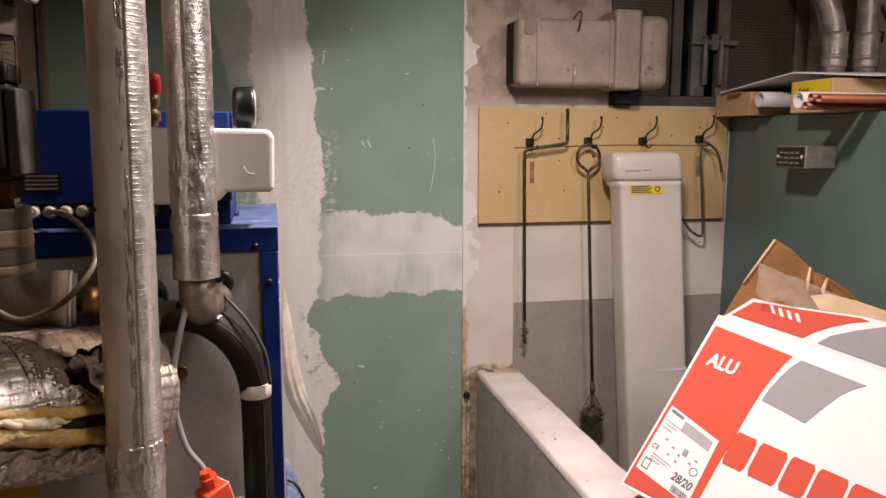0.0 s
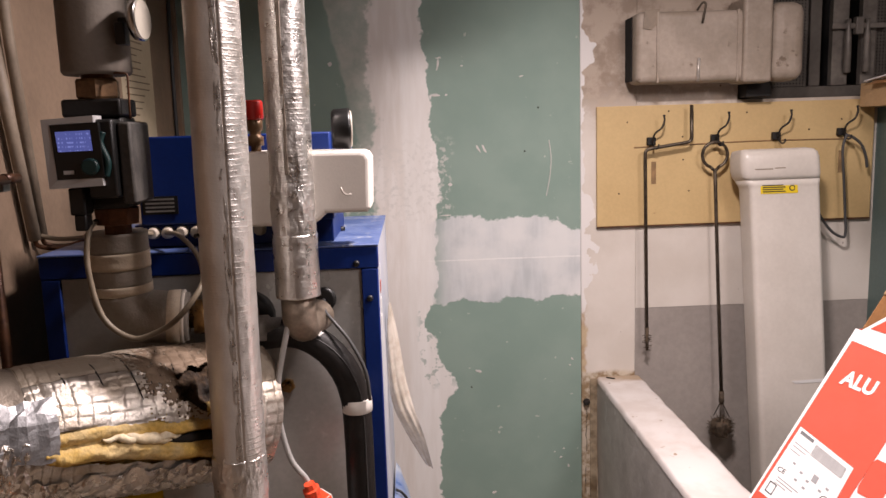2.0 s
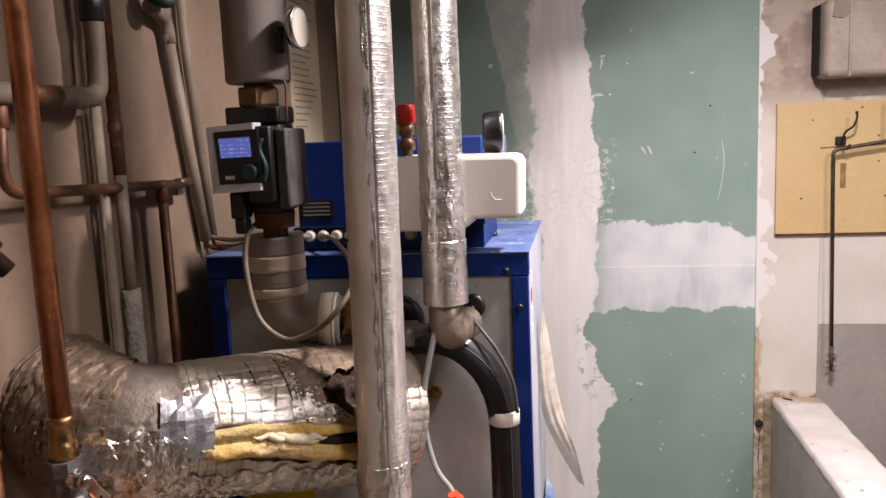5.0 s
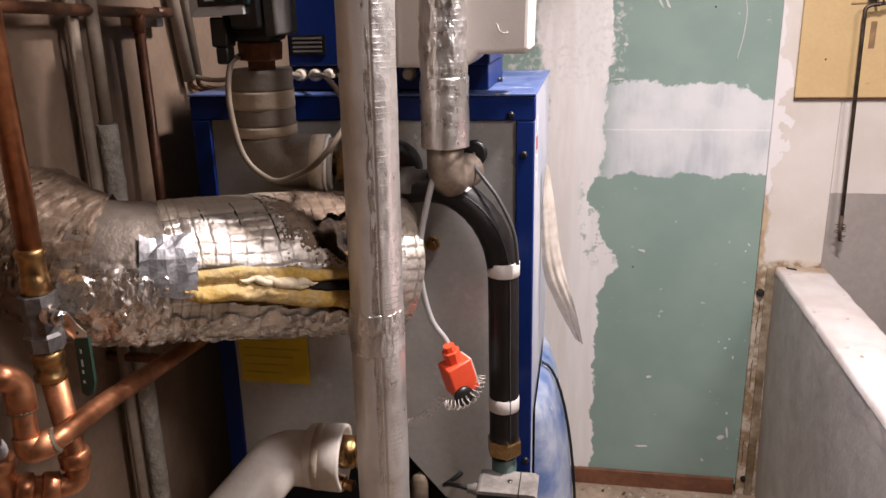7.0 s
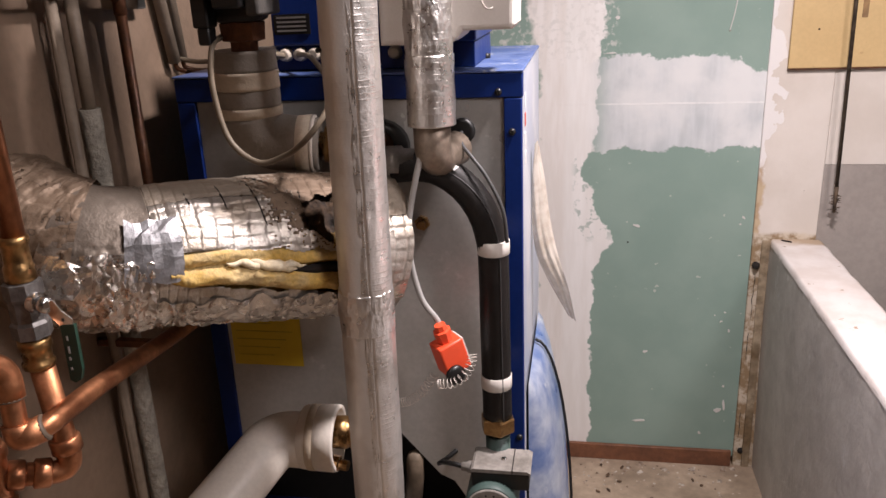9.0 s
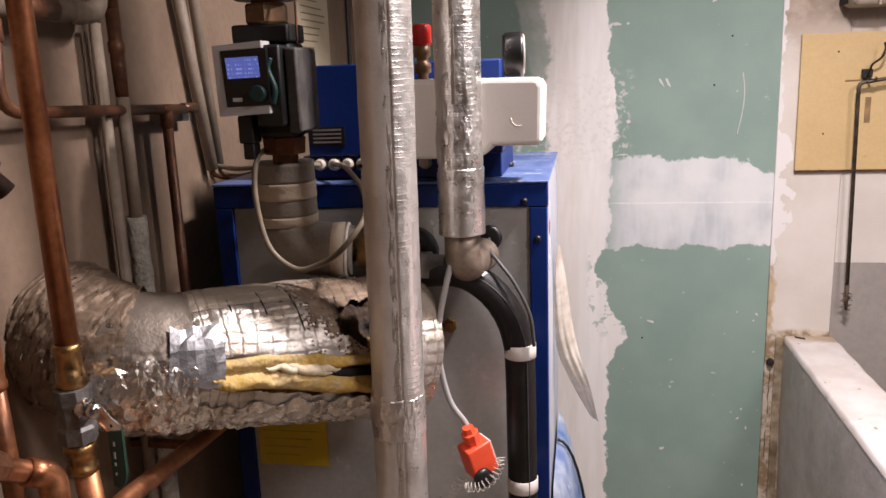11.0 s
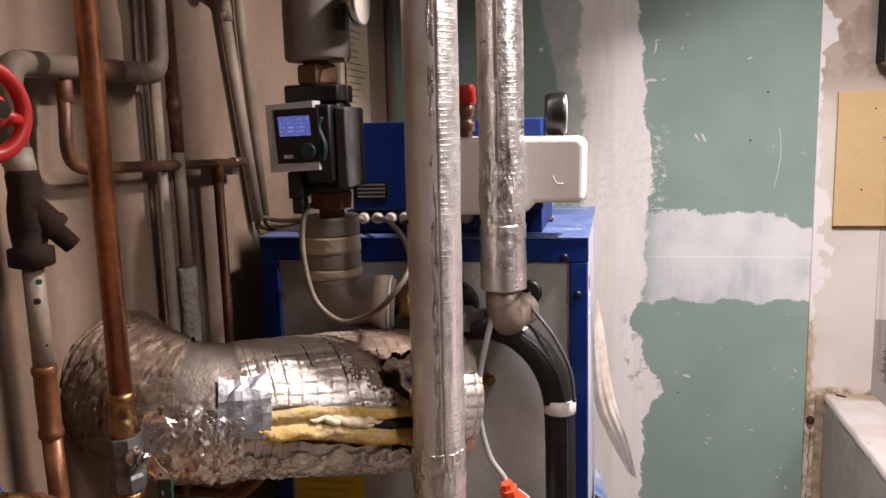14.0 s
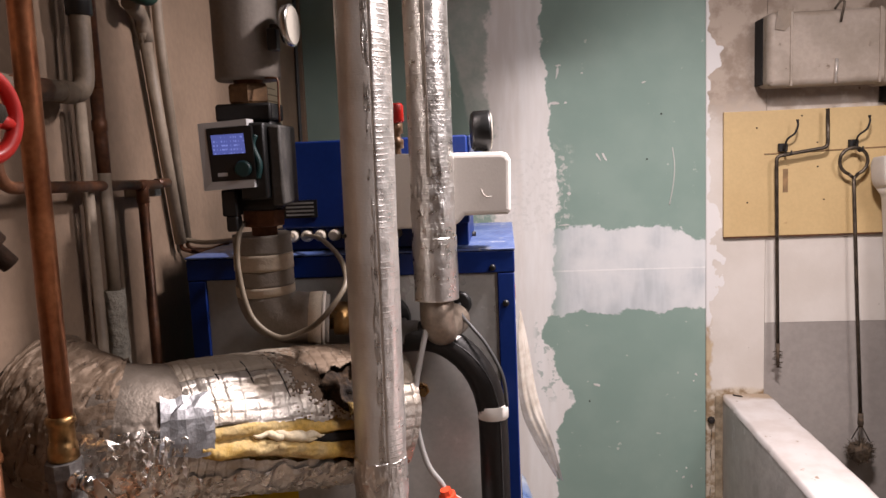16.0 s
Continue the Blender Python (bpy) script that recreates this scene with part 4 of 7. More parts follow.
def jacket(bm, top, bottom, r, rows=150, seg=48, crush=(), seed=0.0, arc=None, ragged=0.0):
    """A foil-wrapped pipe sleeve with small dents; crush gives heights where it is creased, with the width and the depth; arc leaves a strip from one angle to another."""
    top, bottom = Vector(top), Vector(bottom)
    a0, a1 = arc or (0.0, 2 * math.pi)
    n = seg + 1 if arc else seg
    v = []
    for i in range(rows + 1):
        c = top.lerp(bottom, i / rows)
        ring = []
        for k in range(n):
            a = a0 + (a1 - a0) * k / seg
            d = 0.0012 * noise.noise((math.cos(a) * 2 + seed, math.sin(a) * 2, c.z * 7)) + 0.0005 * noise.noise((math.cos(a) * 7, math.sin(a) * 7 + seed, c.z * 30))
            for z, w, depth in crush:
                f = max(0.0, 1 - abs(c.z - z) / w)
                d += depth * f * (abs(noise.noise((math.cos(a) * 9 + seed, math.sin(a) * 9, c.z * 34))) + 0.6 * abs(noise.noise((math.cos(a) * 20, math.sin(a) * 20 + seed, c.z * 80))) - 0.5)
            if arc:
                d += 0.0007 * noise.noise((c.z * 40, seed, 0)) * (k in (0, 1))
                if k in (0, seg):
                    d -= 0.0018
            p = c + Vector((math.cos(a), math.sin(a), 0)) * (r + d)
            if ragged and i in (0, rows):
                p.z += ragged * noise.noise((math.cos(a) * 4, math.sin(a) * 4, seed + i))
                p -= Vector((math.cos(a), math.sin(a), 0)) * 0.002
            ring.append(bm.verts.new(p))
        v.append(ring)
    for p, q in zip(v, v[1:]):
        for k in range(seg):
            bm.faces.new((p[k], p[(k + 1) % n], q[(k + 1) % n], q[k])).smooth = True
    if not arc:
        bm.faces.new(v[0][::-1]), bm.faces.new(v[-1])
    return bm


def pipe_a():
    ob = thing("insulated_pipe", (-0.227, 1.092, 0), "foil-jacketed riser pipe running from floor to ceiling", "pipe", "foil-jacketed risers")
    ends = (((-0.2121, 1.092, 2.498), (-0.2240, 1.092, 1.130), 0.0353, 260, 0.0), ((-0.2241, 1.092, 1.126), (-0.2332, 1.092, 0.0), 0.0359, 200, 4.0))
    for top, bottom, r, rows, seed in ends:
        j = part("jacket", jacket(bmesh.new(), top, bottom, r, rows=rows, seed=seed), M_DULLFOIL, ob, "dull beige-grey foil jacket")
        part("overlap", jacket(bmesh.new(), top, bottom, r + 0.0014, rows=rows, seg=26, seed=seed, arc=(5.10, 6.9)), M_PIPEFOIL, j, "bright ribbed foil overlap")
        part("seam_tape", jacket(bmesh.new(), top, bottom, r + 0.0004, rows=rows, seg=18, seed=seed + 2, arc=(4.84, 5.095), crush=((1.2, 6.0, 0.0009),)), M_SEAMFOIL, j, "wrinkled darker foil along the seam")
    part("tape_wrap", jacket(bmesh.new(), (-0.2236, 1.092, 1.150), (-0.2242, 1.092, 1.090), 0.0376, rows=60, seg=110, crush=((1.122, 0.05, 0.0035),), seed=9.0, ragged=0.010), M_WRAPFOIL, ob, "crumpled foil tape round the joint")
    part("pin", L((-0.2555, 1.070, 1.464), (-0.5, -0.8, 0), [(-0.006, 0.003), (0.0, 0.003), (0.001, 0.002)], seg=8), M_BLACK, ob)


def pipe_b():
    ob = thing("insulated_pipe", (-0.146, 1.212, 1.2), "short foil-jacketed pipe hanging down to a metal elbow", "pipe", "foil-jacketed risers")
    j = part("jacket", jacket(bmesh.new(), (-0.1435, 1.212, 2.498), (-0.1455, 1.212, 1.43), 0.0330, rows=300, seg=90, crush=((1.50, 0.085, 0.0045),), seed=2.0), M_HANGFOIL, ob, "ribbed aluminium foil jacket, creased low down")
    part("seam_tape", jacket(bmesh.new(), (-0.1435, 1.212, 2.498), (-0.1455, 1.212, 1.535), 0.0336, rows=150, seg=6, seed=3.0, arc=(4.55, 4.78)), M_DULLTAPE, j, "grey seam")
    part("jacket", jacket(bmesh.new(), (-0.1455, 1.212, 1.445), (-0.146, 1.212, 1.349), 0.0338, rows=50, seg=60, crush=((1.44, 0.03, 0.003),), seed=6.0), M_HANGFOIL, ob, "smooth foil cuff")
    bm = tube(bmesh.new(), bent([(-0.146, 1.214, 1.352), (-0.146, 1.214, 1.296), (-0.125, 1.29, 1.300)], 0.05, per=8), [0.0265] * 4 + [0.0262] * 7, seg=20)
    part("elbow", bm, mat("grey_brown_casting", (0.31, 0.25, 0.195), 0.46, 0.55, var=0.25, scale=25, fine=140, bump=0.15, second=(0.21, 0.165, 0.125)), ob, "dull grey-brown cast elbow")
    bm = lathe(bmesh.new(), (-0.2, 1.254, 1.286), (-1, 0.02, 0), [(-0.02, 0.021), (0.0, 0.021), (0.002, 0.025), (0.024, 0.025), (0.028, 0.02), (0.06, 0.02)], 14)
    part("union", bm, M_STEELGREY, ob, "dark metal pipe union")


pipe_a()
pipe_b()


def black_pipe():
    ob = thing("black_lagged_pipe", (-0.066, 1.25, 0.8), "pipe lagged in black rubber foam with white tape bands", "pipe")
    path = spline([(-0.215, 1.256, 1.278), (-0.178, 1.254, 1.281), (-0.143, 1.252, 1.274), (-0.108, 1.251, 1.249), (-0.083, 1.25, 1.213), (-0.070, 1.25, 1.170), (-0.067, 1.25, 1.12), (-0.0665, 1.25, 1.0), (-0.0655, 1.25, 0.86)], per=6)
    part("lagging", T(path, [0.0235 + 0.0006 * noise.noise((i * 0.7, 2, 1)) for i in range(len(path))], seg=22), M_BLACKFOAM, ob)
    seamline = [p + Vector((0.012, -0.0205, 0.004)) for p in path[8:]]
    part("seam", T(seamline, 0.0011, seg=5), M_DARKCABLE, ob)
    for z, d in ((1.1585, 0.0), (0.934, 0.0012)):
        part("tape_band", L((-0.067 + d * 0.6, 1.25, z - 0.011), (0, 0, 1), [(0, 0.0240), (0.0006, 0.0246), (0.010, 0.0247), (0.0214, 0.0246), (0.022, 0.0240)], seg=26), M_EPS, ob, "cream tape band")
    part("end_nut", hexnut(bmesh.new(), (-0.0655, 1.25, 0.843), (0, 0, 1), 0.027, 0.0285), M_BRASS, ob, "brown brass union nut")
    part("torn_label", prism(bmesh.new(), [(-0.143, 1.2325, 1.2935), (-0.131, 1.2335, 1.2905), (-0.112, 1.2335, 1.2830), (-0.119, 1.2285, 1.2790), (-0.127, 1.2300, 1.2865), (-0.134, 1.2275, 1.2850)], (0.0, -0.0006, 0.0010)), M_WHITEPLASTIC, ob, "torn white label")


black_pipe()


def old_pump():
    ob = thing("circulation_pump", (-0.06, 1.22, 0.64), "old dark green circulation pump with a dusty grey terminal cover", "pump")
    part("housing", L((-0.0655, 1.25, 0.60), (0, 0, 1), [(0, 0.022), (0.06, 0.022), (0.075, 0.034), (0.15, 0.034), (0.17, 0.02), (0.236, 0.02)], seg=20), M_PUMPGREEN, ob, "dark green casting")
    mx, mz = -0.070, 0.752
    m = part("motor", L((mx, 1.25, mz), (0, -1, 0), [(0, 0.042), (0.078, 0.042), (0.086, 0.041), (0.088, 0.0395)], seg=32), M_PUMPGREEN, ob, "green motor casing")
    part("end_plate", L((mx, 1.1625, mz), (0, -1, 0), [(0, 0.0385), (0.002, 0.038), (0.003, 0.036)], seg=32), M_DUSTGREY, m, "dusty round nameplate")
    part("screw_plug", L((mx, 1.1595, mz), (0, -1, 0), [(0, 0.0105), (0.003, 0.0105), (0.004, 0.008)], seg=16), M_BRASS, m, "brass vent screw")
    part("slot", B(mx - 0.006, mx + 0.006, 1.1548, 1.1556, mz - 0.001, mz + 0.001), M_BLACK, m)
    for k in range(14):
        a = 2 * math.pi * k / 14
        part("print_bar", L((mx + 0.028 * math.cos(a), 1.1598, mz + 0.028 * math.sin(a)), (0, -1, 0), [(0, 0.0020), (0.0004, 0.0020)], seg=6), M_DARKCAST, m)
    c = part("terminal_box", B(-0.101, -0.0105, 1.180, 1.238, 0.7785, 0.8085, bevel=0.002), M_BLACK, ob, "black terminal box")
    out = [(-0.102, 0, 0.8088), (-0.009, 0, 0.8088), (-0.008, 0, 0.811), (-0.014, 0, 0.8145), (-0.098, 0, 0.8150), (-0.102, 0, 0.8125)]
    part("cover", prism(bmesh.new(), [(x, 1.178, z) for x, _, z in out], (0, 0.062, 0)), M_DUSTGREY, c, "dusty grey cover")
    part("cover_joint", B(-0.0375, -0.036, 1.1776, 1.239, 0.8090, 0.8154), M_DARKCAST, c)
    part("cover_screw", L((-0.052, 1.21, 0.815), (0, 0, 1), [(-0.001, 0.0045), (0.0015, 0.0045), (0.0022, 0.003)], seg=10), M_CHROME, c)
    part("gland", L((-0.101, 1.21, 0.796), (-1, 0, 0), [(-0.002, 0.010), (0.009, 0.010), (0.011, 0.008), (0.020, 0.007)], seg=12), M_DUSTGREY, ob)
    part("lead", T(spline([(-0.119, 1.21, 0.796), (-0.135, 1.214, 0.797), (-0.156, 1.23, 0.788), (-0.165, 1.25, 0.772), (-0.155, 1.285, 0.762), (-0.14, 1.32, 0.76)]), 0.0042, seg=8), M_BLACK, ob, "black cable")
    part("lower_pipe", T(bent([(-0.0655, 1.25, 0.602), (-0.0655, 1.25, 0.30), (-0.0655, 1.33, 0.26)], 0.05), 0.018, seg=16), M_OLDCU, ob)


old_pump()


def orange_plug():
    ob = thing("sensor_plug", (-0.135, 1.2, 1.0), "orange-red plastic sensor plug dangling on a grey cable", "plug")
    m = pose(-0.131, 1.20, 1.003, 0, -17, 38)
    bm = box(bmesh.new(), -0.021, 0.021, -0.018, 0.018, -0.029, 0.024, bevel=0.003)
    bm.transform(m)
    part("body", bm, M_ORANGE, ob)
    bm = lathe(bmesh.new(), (0, 0, 0.023), (0, 0, 1), [(0, 0.012), (0.012, 0.012), (0.013, 0.014), (0.02, 0.014), (0.021, 0.010), (0.03, 0.009)], 8)
    bm.transform(m)
    part("neck", bm, M_ORANGE, ob)
    bm = lathe(bmesh.new(), (-0.010, -0.017, -0.026), (0, -1, 0), [(0, 0.0155), (0.006, 0.0155), (0.008, 0.011), (0.009, 0.004)], 16)
    bm.transform(m)
    part("socket", bm, M_BLACK, ob, "black ribbed socket")
    bm = box(bmesh.new(), 0.0205, 0.0225, -0.016, 0.016, -0.026, 0.022)
    bm.transform(m)
    part("gasket", bm, M_WHITEPLASTIC, ob)
    part("cable", T(spline([(-0.150, 1.235, 1.345), (-0.160, 1.205, 1.312), (-0.172, 1.198, 1.265), (-0.1835, 1.197, 1.205), (-0.183, 1.197, 1.150), (-0.170, 1.198, 1.092), (-0.150, 1.20, 1.060), (-0.144, 1.20, 1.048)]), 0.0045, seg=10), M_GREYCABLE, ob, "pale grey cable")
    # a coiled spring tied to it
    axis = spline([(-0.212, 1.192, 0.917), (-0.199, 1.192, 0.9205), (-0.186, 1.192, 0.9285), (-0.170, 1.190, 0.946), (-0.153, 1.188, 0.972)], 10)
    axis2 = spline([(-0.145, 1.172, 0.964), (-0.138, 1.171, 0.9655), (-0.121, 1.170, 0.9685), (-0.103, 1.171, 0.983), (-0.095, 1.176, 1.000), (-0.094, 1.182, 1.012)], 10)
    for ax in (axis, axis2):
        turns, pts = 14, []
        for i in range(turns * 10):
            f = i / (turns * 10 - 1) * (len(ax) - 1)
            k = min(int(f), len(ax) - 2)
            p, d = ax[k].lerp(ax[k + 1], f - k), (ax[k + 1] - ax[k]).normalized()
            s = d.orthogonal().normalized()
            w = d.cross(s)
            a = 2 * math.pi * i / 10
            pts.append(p + (s * math.cos(a) + w * math.sin(a)) * 0.0072)
        part("spring", T(pts, 0.0006, seg=4), M_GALV, ob, "thin coiled steel spring")


orange_plug()


def loose_cable(name, pts, r, m, label):
    return single(name, T(spline(pts), r, seg=10), m, label, "cable")


loose_cable("sensor_cable", [(-0.117, 1.296, 1.323), (-0.112, 1.262, 1.312), (-0.094, 1.242, 1.295), (-0.072, 1.232, 1.268), (-0.050, 1.227, 1.222), (-0.044, 1.228, 1.172)], 0.0030, M_DARKCABLE, "dark grey cable lying along the black lagged pipe")
loose_cable("pump_cable", [(-0.425, 1.175, 1.478), (-0.417, 1.128, 1.468), (-0.419, 1.118, 1.42), (-0.404, 1.115, 1.35), (-0.366, 1.113, 1.318), (-0.328, 1.113, 1.326), (-0.301, 1.115, 1.343), (-0.278, 1.13, 1.371), (-0.2715, 1.15, 1.390), (-0.280, 1.18, 1.409), (-0.296, 1.21, 1.424), (-0.321, 1.25, 1.436), (-0.344, 1.29, 1.441), (-0.373, 1.328, 1.440)], 0.0040, M_CREAMCABLE, "cream cable looping from the pump to the boiler")
loose_cable("gland_cable", [(-0.397, 1.328, 1.439), (-0.41, 1.29, 1.446), (-0.425, 1.24, 1.452), (-0.46, 1.30, 1.445), (-0.52, 1.38, 1.432), (-0.585, 1.42, 1.425), (-0.625, 1.43, 1.43)], 0.0042, M_CREAMCABLE, "cream cable from the control box to the wall conduit")

# ---- the foil-lagged flue ----
FLUE = spline([(-0.652, 0.985, 1.262), (-0.61, 0.978, 1.250), (-0.555, 0.976, 1.231), (-0.505, 1.006, 1.219), (-0.465, 1.041, 1.214), (-0.39, 1.116, 1.197), (-0.32, 1.186, 1.180), (-0.250, 1.256, 1.166)], per=20)


def flue_point(f, a, r):
    """A point on the lagging: f from 0 (wall) to 1 (boiler), a in degrees up from the side that faces the room."""
    g = max(0.0, min(1.0, f)) * (len(FLUE) - 1)
    k = min(int(g), len(FLUE) - 2)
    c, d = FLUE[k].lerp(FLUE[k + 1], g - k), (FLUE[k + 1] - FLUE[k]).normalized()
    side = d.cross(Vector((0, 0, 1))).normalized()
    up = side.cross(d)
    return c + (side * math.cos(radians(a)) + up * math.sin(radians(a))) * r


def flue_f(x):
    """The place along the flue whose axis has this x."""
    k = min(range(len(FLUE)), key=lambda i: abs(FLUE[i].x - x))
    return k / (len(FLUE) - 1)


def flue():
    ob = thing("flue_pipe", (-0.45, 1.08, 1.2), "thick flue pipe lagged in torn crumpled foil with yellow wool showing", "flue")
    s0, s1, f_skin, f_hole = flue_f(-0.482), flue_f(-0.318), flue_f(-0.50), flue_f(-0.334)
    rng = random.Random(8)

    def skin(f0, f1, nf, na, height, skip=None):
        bm = bmesh.new()
        g = [[None] * na for _ in range(nf + 1)]
        for i in range(nf + 1):
            f = f0 + (f1 - f0) * i / nf
            for k in range(na):
                a = 360 * k / na - 180
                g[i][k] = bm.verts.new(flue_point(f, a, height(f, a)))
        for i in range(nf):
            for k in range(na):
                f, a = f0 + (f1 - f0) * (i + 0.5) / nf, 360 * (k + 0.5) / na - 180
                if skip and skip(f, a):
                    continue
                j = (k + 1) % na
                bm.faces.new((g[i][k], g[i][j], g[i + 1][j], g[i + 1][k])).smooth = True
        return bm

    def crumple(f, a, amp, k=9.0):
        t = radians(a)
        p = Vector((f * 22, math.cos(t) * 3, math.sin(t) * 3))
        return amp * (abs(noise.noise(p * k / 9)) + 0.5 * abs(noise.noise(p * 2.3)) + 0.3 * abs(noise.noise(p * 5.1)))

    def swell(f):
        """The lagging grows thicker towards the boiler."""
        t = max(0.0, min(1.0, (f - f_skin) / (1.0 - f_skin)))
        return 0.021 * t * (1.6 - 0.6 * t)

    def quilt(f, a):
        """Foil squared by its reinforcing net."""
        u, w = f * 37 + 0.35 * noise.noise((f * 9, a * 0.03, 1)), a / 9.4 + 0.35 * noise.noise((f * 12, a * 0.04, 7))
        du, dw = abs(u - round(u) ) , abs(w - round(w))
        du, dw = 0.5 - du, 0.5 - dw
        groove = max(0.0, 1 - min(du, dw) / 0.10)
        pillow = 0.00015 * (1 - (1 - 2 * du) ** 2) * (1 - (1 - 2 * dw) ** 2)
        k, j = math.floor(u + 0.5), math.floor(w + 0.5)
        tilt = 0.0011 * (noise.cell((k, j, 0.5)) - 0.5) * (u - round(u)) + 0.0011 * (noise.cell((j, k, 5.5)) - 0.5) * (w - round(w))
        sag = 0.0035 * noise.noise((f * 7, math.cos(radians(a)) * 2, math.sin(radians(a)) * 2))
        low = max(0.0, min(1.0, (-26 - a) / 12))
        tear = 0.004 * max(0, noise.noise((f * 26, a * 0.05, 3)) - 0.25)
        return 0.0852 + swell(f) - 0.0011 * groove + pillow + tilt + sag - tear + low * (crumple(f, a, 0.0062, 12.0) + 0.0030 * abs(noise.noise((f * 120, a * 0.22, 4))))

    def folds(f, a):
        """Stiff old foil in overlapping folds."""
        q = (f * 24 + 0.9 * noise.noise((f * 16, a * 0.03, 1)), a / 19 + 0.9 * noise.noise((f * 12, a * 0.025, 4)), 0.5)
        u, w = q[0] - math.floor(q[0]), q[1] - math.floor(q[1])
        flare = 0.008 * max(0.0, 1 - f / 0.2)
        return 0.0880 + flare + 0.0024 * noise.cell(q) + 0.0012 * u + 0.0016 * w + crumple(f, a, 0.0042, 9.0)

    def facets(f0, f1, a0, a1, nf, na, base, amp, ragged=0.0):
        """Crumpled foil as small flat facets, some pushed in and some out."""
        bm, g = bmesh.new(), []
        for i in range(nf + 1):
            row = []
            for k in range(na + 1):
                f = f0 + (f1 - f0) * (i + (rng.uniform(-0.38, 0.38) if 0 < i < nf else 0)) / nf
                a = a0 + (a1 - a0) * (k + (rng.uniform(-0.38, 0.38) if 0 < k < na else 0)) / na
                if k == na and ragged:
                    a += ragged * noise.noise((f * 30, 3, 1))
                r = base(f, a) + amp * (rng.uniform(-0.5, 0.5) + 1.2 * noise.noise((f * 40, a * 0.06, 5)))
                if k in (0, na):
                    r = base(f, a) - 0.002
                row.append(bm.verts.new(flue_point(f, a, r)))
            g.append(row)
        for p, q in zip(g, g[1:]):
            for k in range(na):
                if rng.random() < 0.5:
                    bm.faces.new((p[k], p[k + 1], q[k + 1])), bm.faces.new((p[k], q[k + 1], q[k]))
                else:
                    bm.faces.new((p[k], p[k + 1], q[k])), bm.faces.new((p[k + 1], q[k + 1], q[k]))
        return bm

    def along(f):
        return max(0.0, min(1.0, (f - s0) / (s1 - s0)))

    def wool(f, a):
        """Two lumpy rolls of wool with a gap that opens towards the boiler."""
        g = along(f)
        bend, wide = 3 * noise.noise((f * 10, 0, 4)), max(0.0, min(1.0, (g - 0.62) / 0.2))
        high = 1.0 if s0 - 0.02 < f < s1 - 0.004 else 0.0
        base = 0.075 - 0.016 * wide
        for mid, half, top in ((-3.5 - 15 * g + bend, 9.0 + g, 0.0155), (10.0 - 6 * g + bend, 7.5 - 2.5 * wide, 0.0125)):
            base = max(base, 0.072 + high * (top + 0.004) * math.sqrt(max(0.0, 1 - ((a - mid) / half) ** 2)))
        return base + swell(f) + high * (0.0045 * noise.noise((f * 17, a * 0.09, 2)) + 0.0022 * noise.noise((f * 50, a * 0.25, 2)) + 0.0010 * noise.noise((f * 120, a * 0.6, 2))) * (1 if -34 < a < 20 else 0.3)

    def slit(f, a):
        g = along(f)
        lo, hi = -12 - 17 * g + 4 * noise.noise((f * 30, 1, 1)), 16 - 8 * g + 4 * noise.noise((f * 26, 5, 2))
        hole = ((f - f_hole) / 0.070) ** 2 + ((a - 36 - 6 * noise.noise((f * 40, a * 0.1, 0))) / 20) ** 2 < 1 + 0.45 * noise.noise((f * 45, a * 0.10, 8))
        return (s0 < f < s1 + 0.012 * noise.noise((a * 0.2, 3, 3)) and lo < a < hi) or hole

    f_top, f_fold = flue_f(-0.375), flue_f(-0.40)
    dusty = lambda f, a: a > 58 + 7 * noise.noise((f * 9, 2, 6)) - 26 * max(0.0, min(1.0, (f - f_top) / 0.09))
    burnt = lambda f, a: ((f - f_hole + 0.02) / 0.125) ** 2 + ((a - 62) / 48) ** 2 < 0.80 + 0.7 * noise.noise((f * 30, a * 0.07, 12)) + 0.9 * noise.noise((f * 150, a * 0.4, 5))
    part("foil_lagging", skin(flue_f(-0.50), 1.0, 230, 300, quilt, lambda f, a: slit(f, a) or dusty(f, a) or burnt(f, a)), M_DRUMFOIL, ob, "bright quilted foil lagging, torn open")
    # the top of the lagging is a duller and darker foil
    part("dull_top", skin(flue_f(-0.50), 1.0, 230, 300, lambda f, a: quilt(f, a) + 0.0006 + crumple(f, a, 0.0030, 14.0) * max(0.0, min(1.0, (f - f_fold) / 0.1)), lambda f, a: slit(f, a) or burnt(f, a) or not dusty(f, a)), M_TOPFOIL, ob, "dull, darker folded top of the lagging")
    part("scorched_foil", skin(flue_f(-0.42), 1.0, 170, 300, lambda f, a: quilt(f, a) + 0.0003 + crumple(f, a, 0.0022, 14.0), lambda f, a: slit(f, a) or not burnt(f, a)), M_OLDFOIL, ob, "foil scorched brown round the torn hole")
    for n in range(22):
        fa, aa, wf, wa = rng.uniform(0.06, flue_f(-0.575)), rng.uniform(-45, 75), rng.uniform(0.010, 0.030), rng.uniform(5, 13)
        rows = [[flue_point(fa + wf * (i / 4 + 0.25 * noise.noise((k * 0.9, n, i))), aa + wa * k / 5, 0.0935 + 0.0035 * noise.noise((i * 0.6, k * 0.6, n * 3.0)) + 0.0042 * (i / 4) ** 2 - 0.002 * (k in (0, 5))) for k in range(6)] for i in range(5)]
        part("peel", sheet(bmesh.new(), rows), M_OLDPEEL, ob, "pale lifted edge of old foil")
    part("old_lagging", skin(0.0, flue_f(-0.550), 120, 220, folds), M_OLDFOIL, ob, "tarnished folded foil at the wall bend")
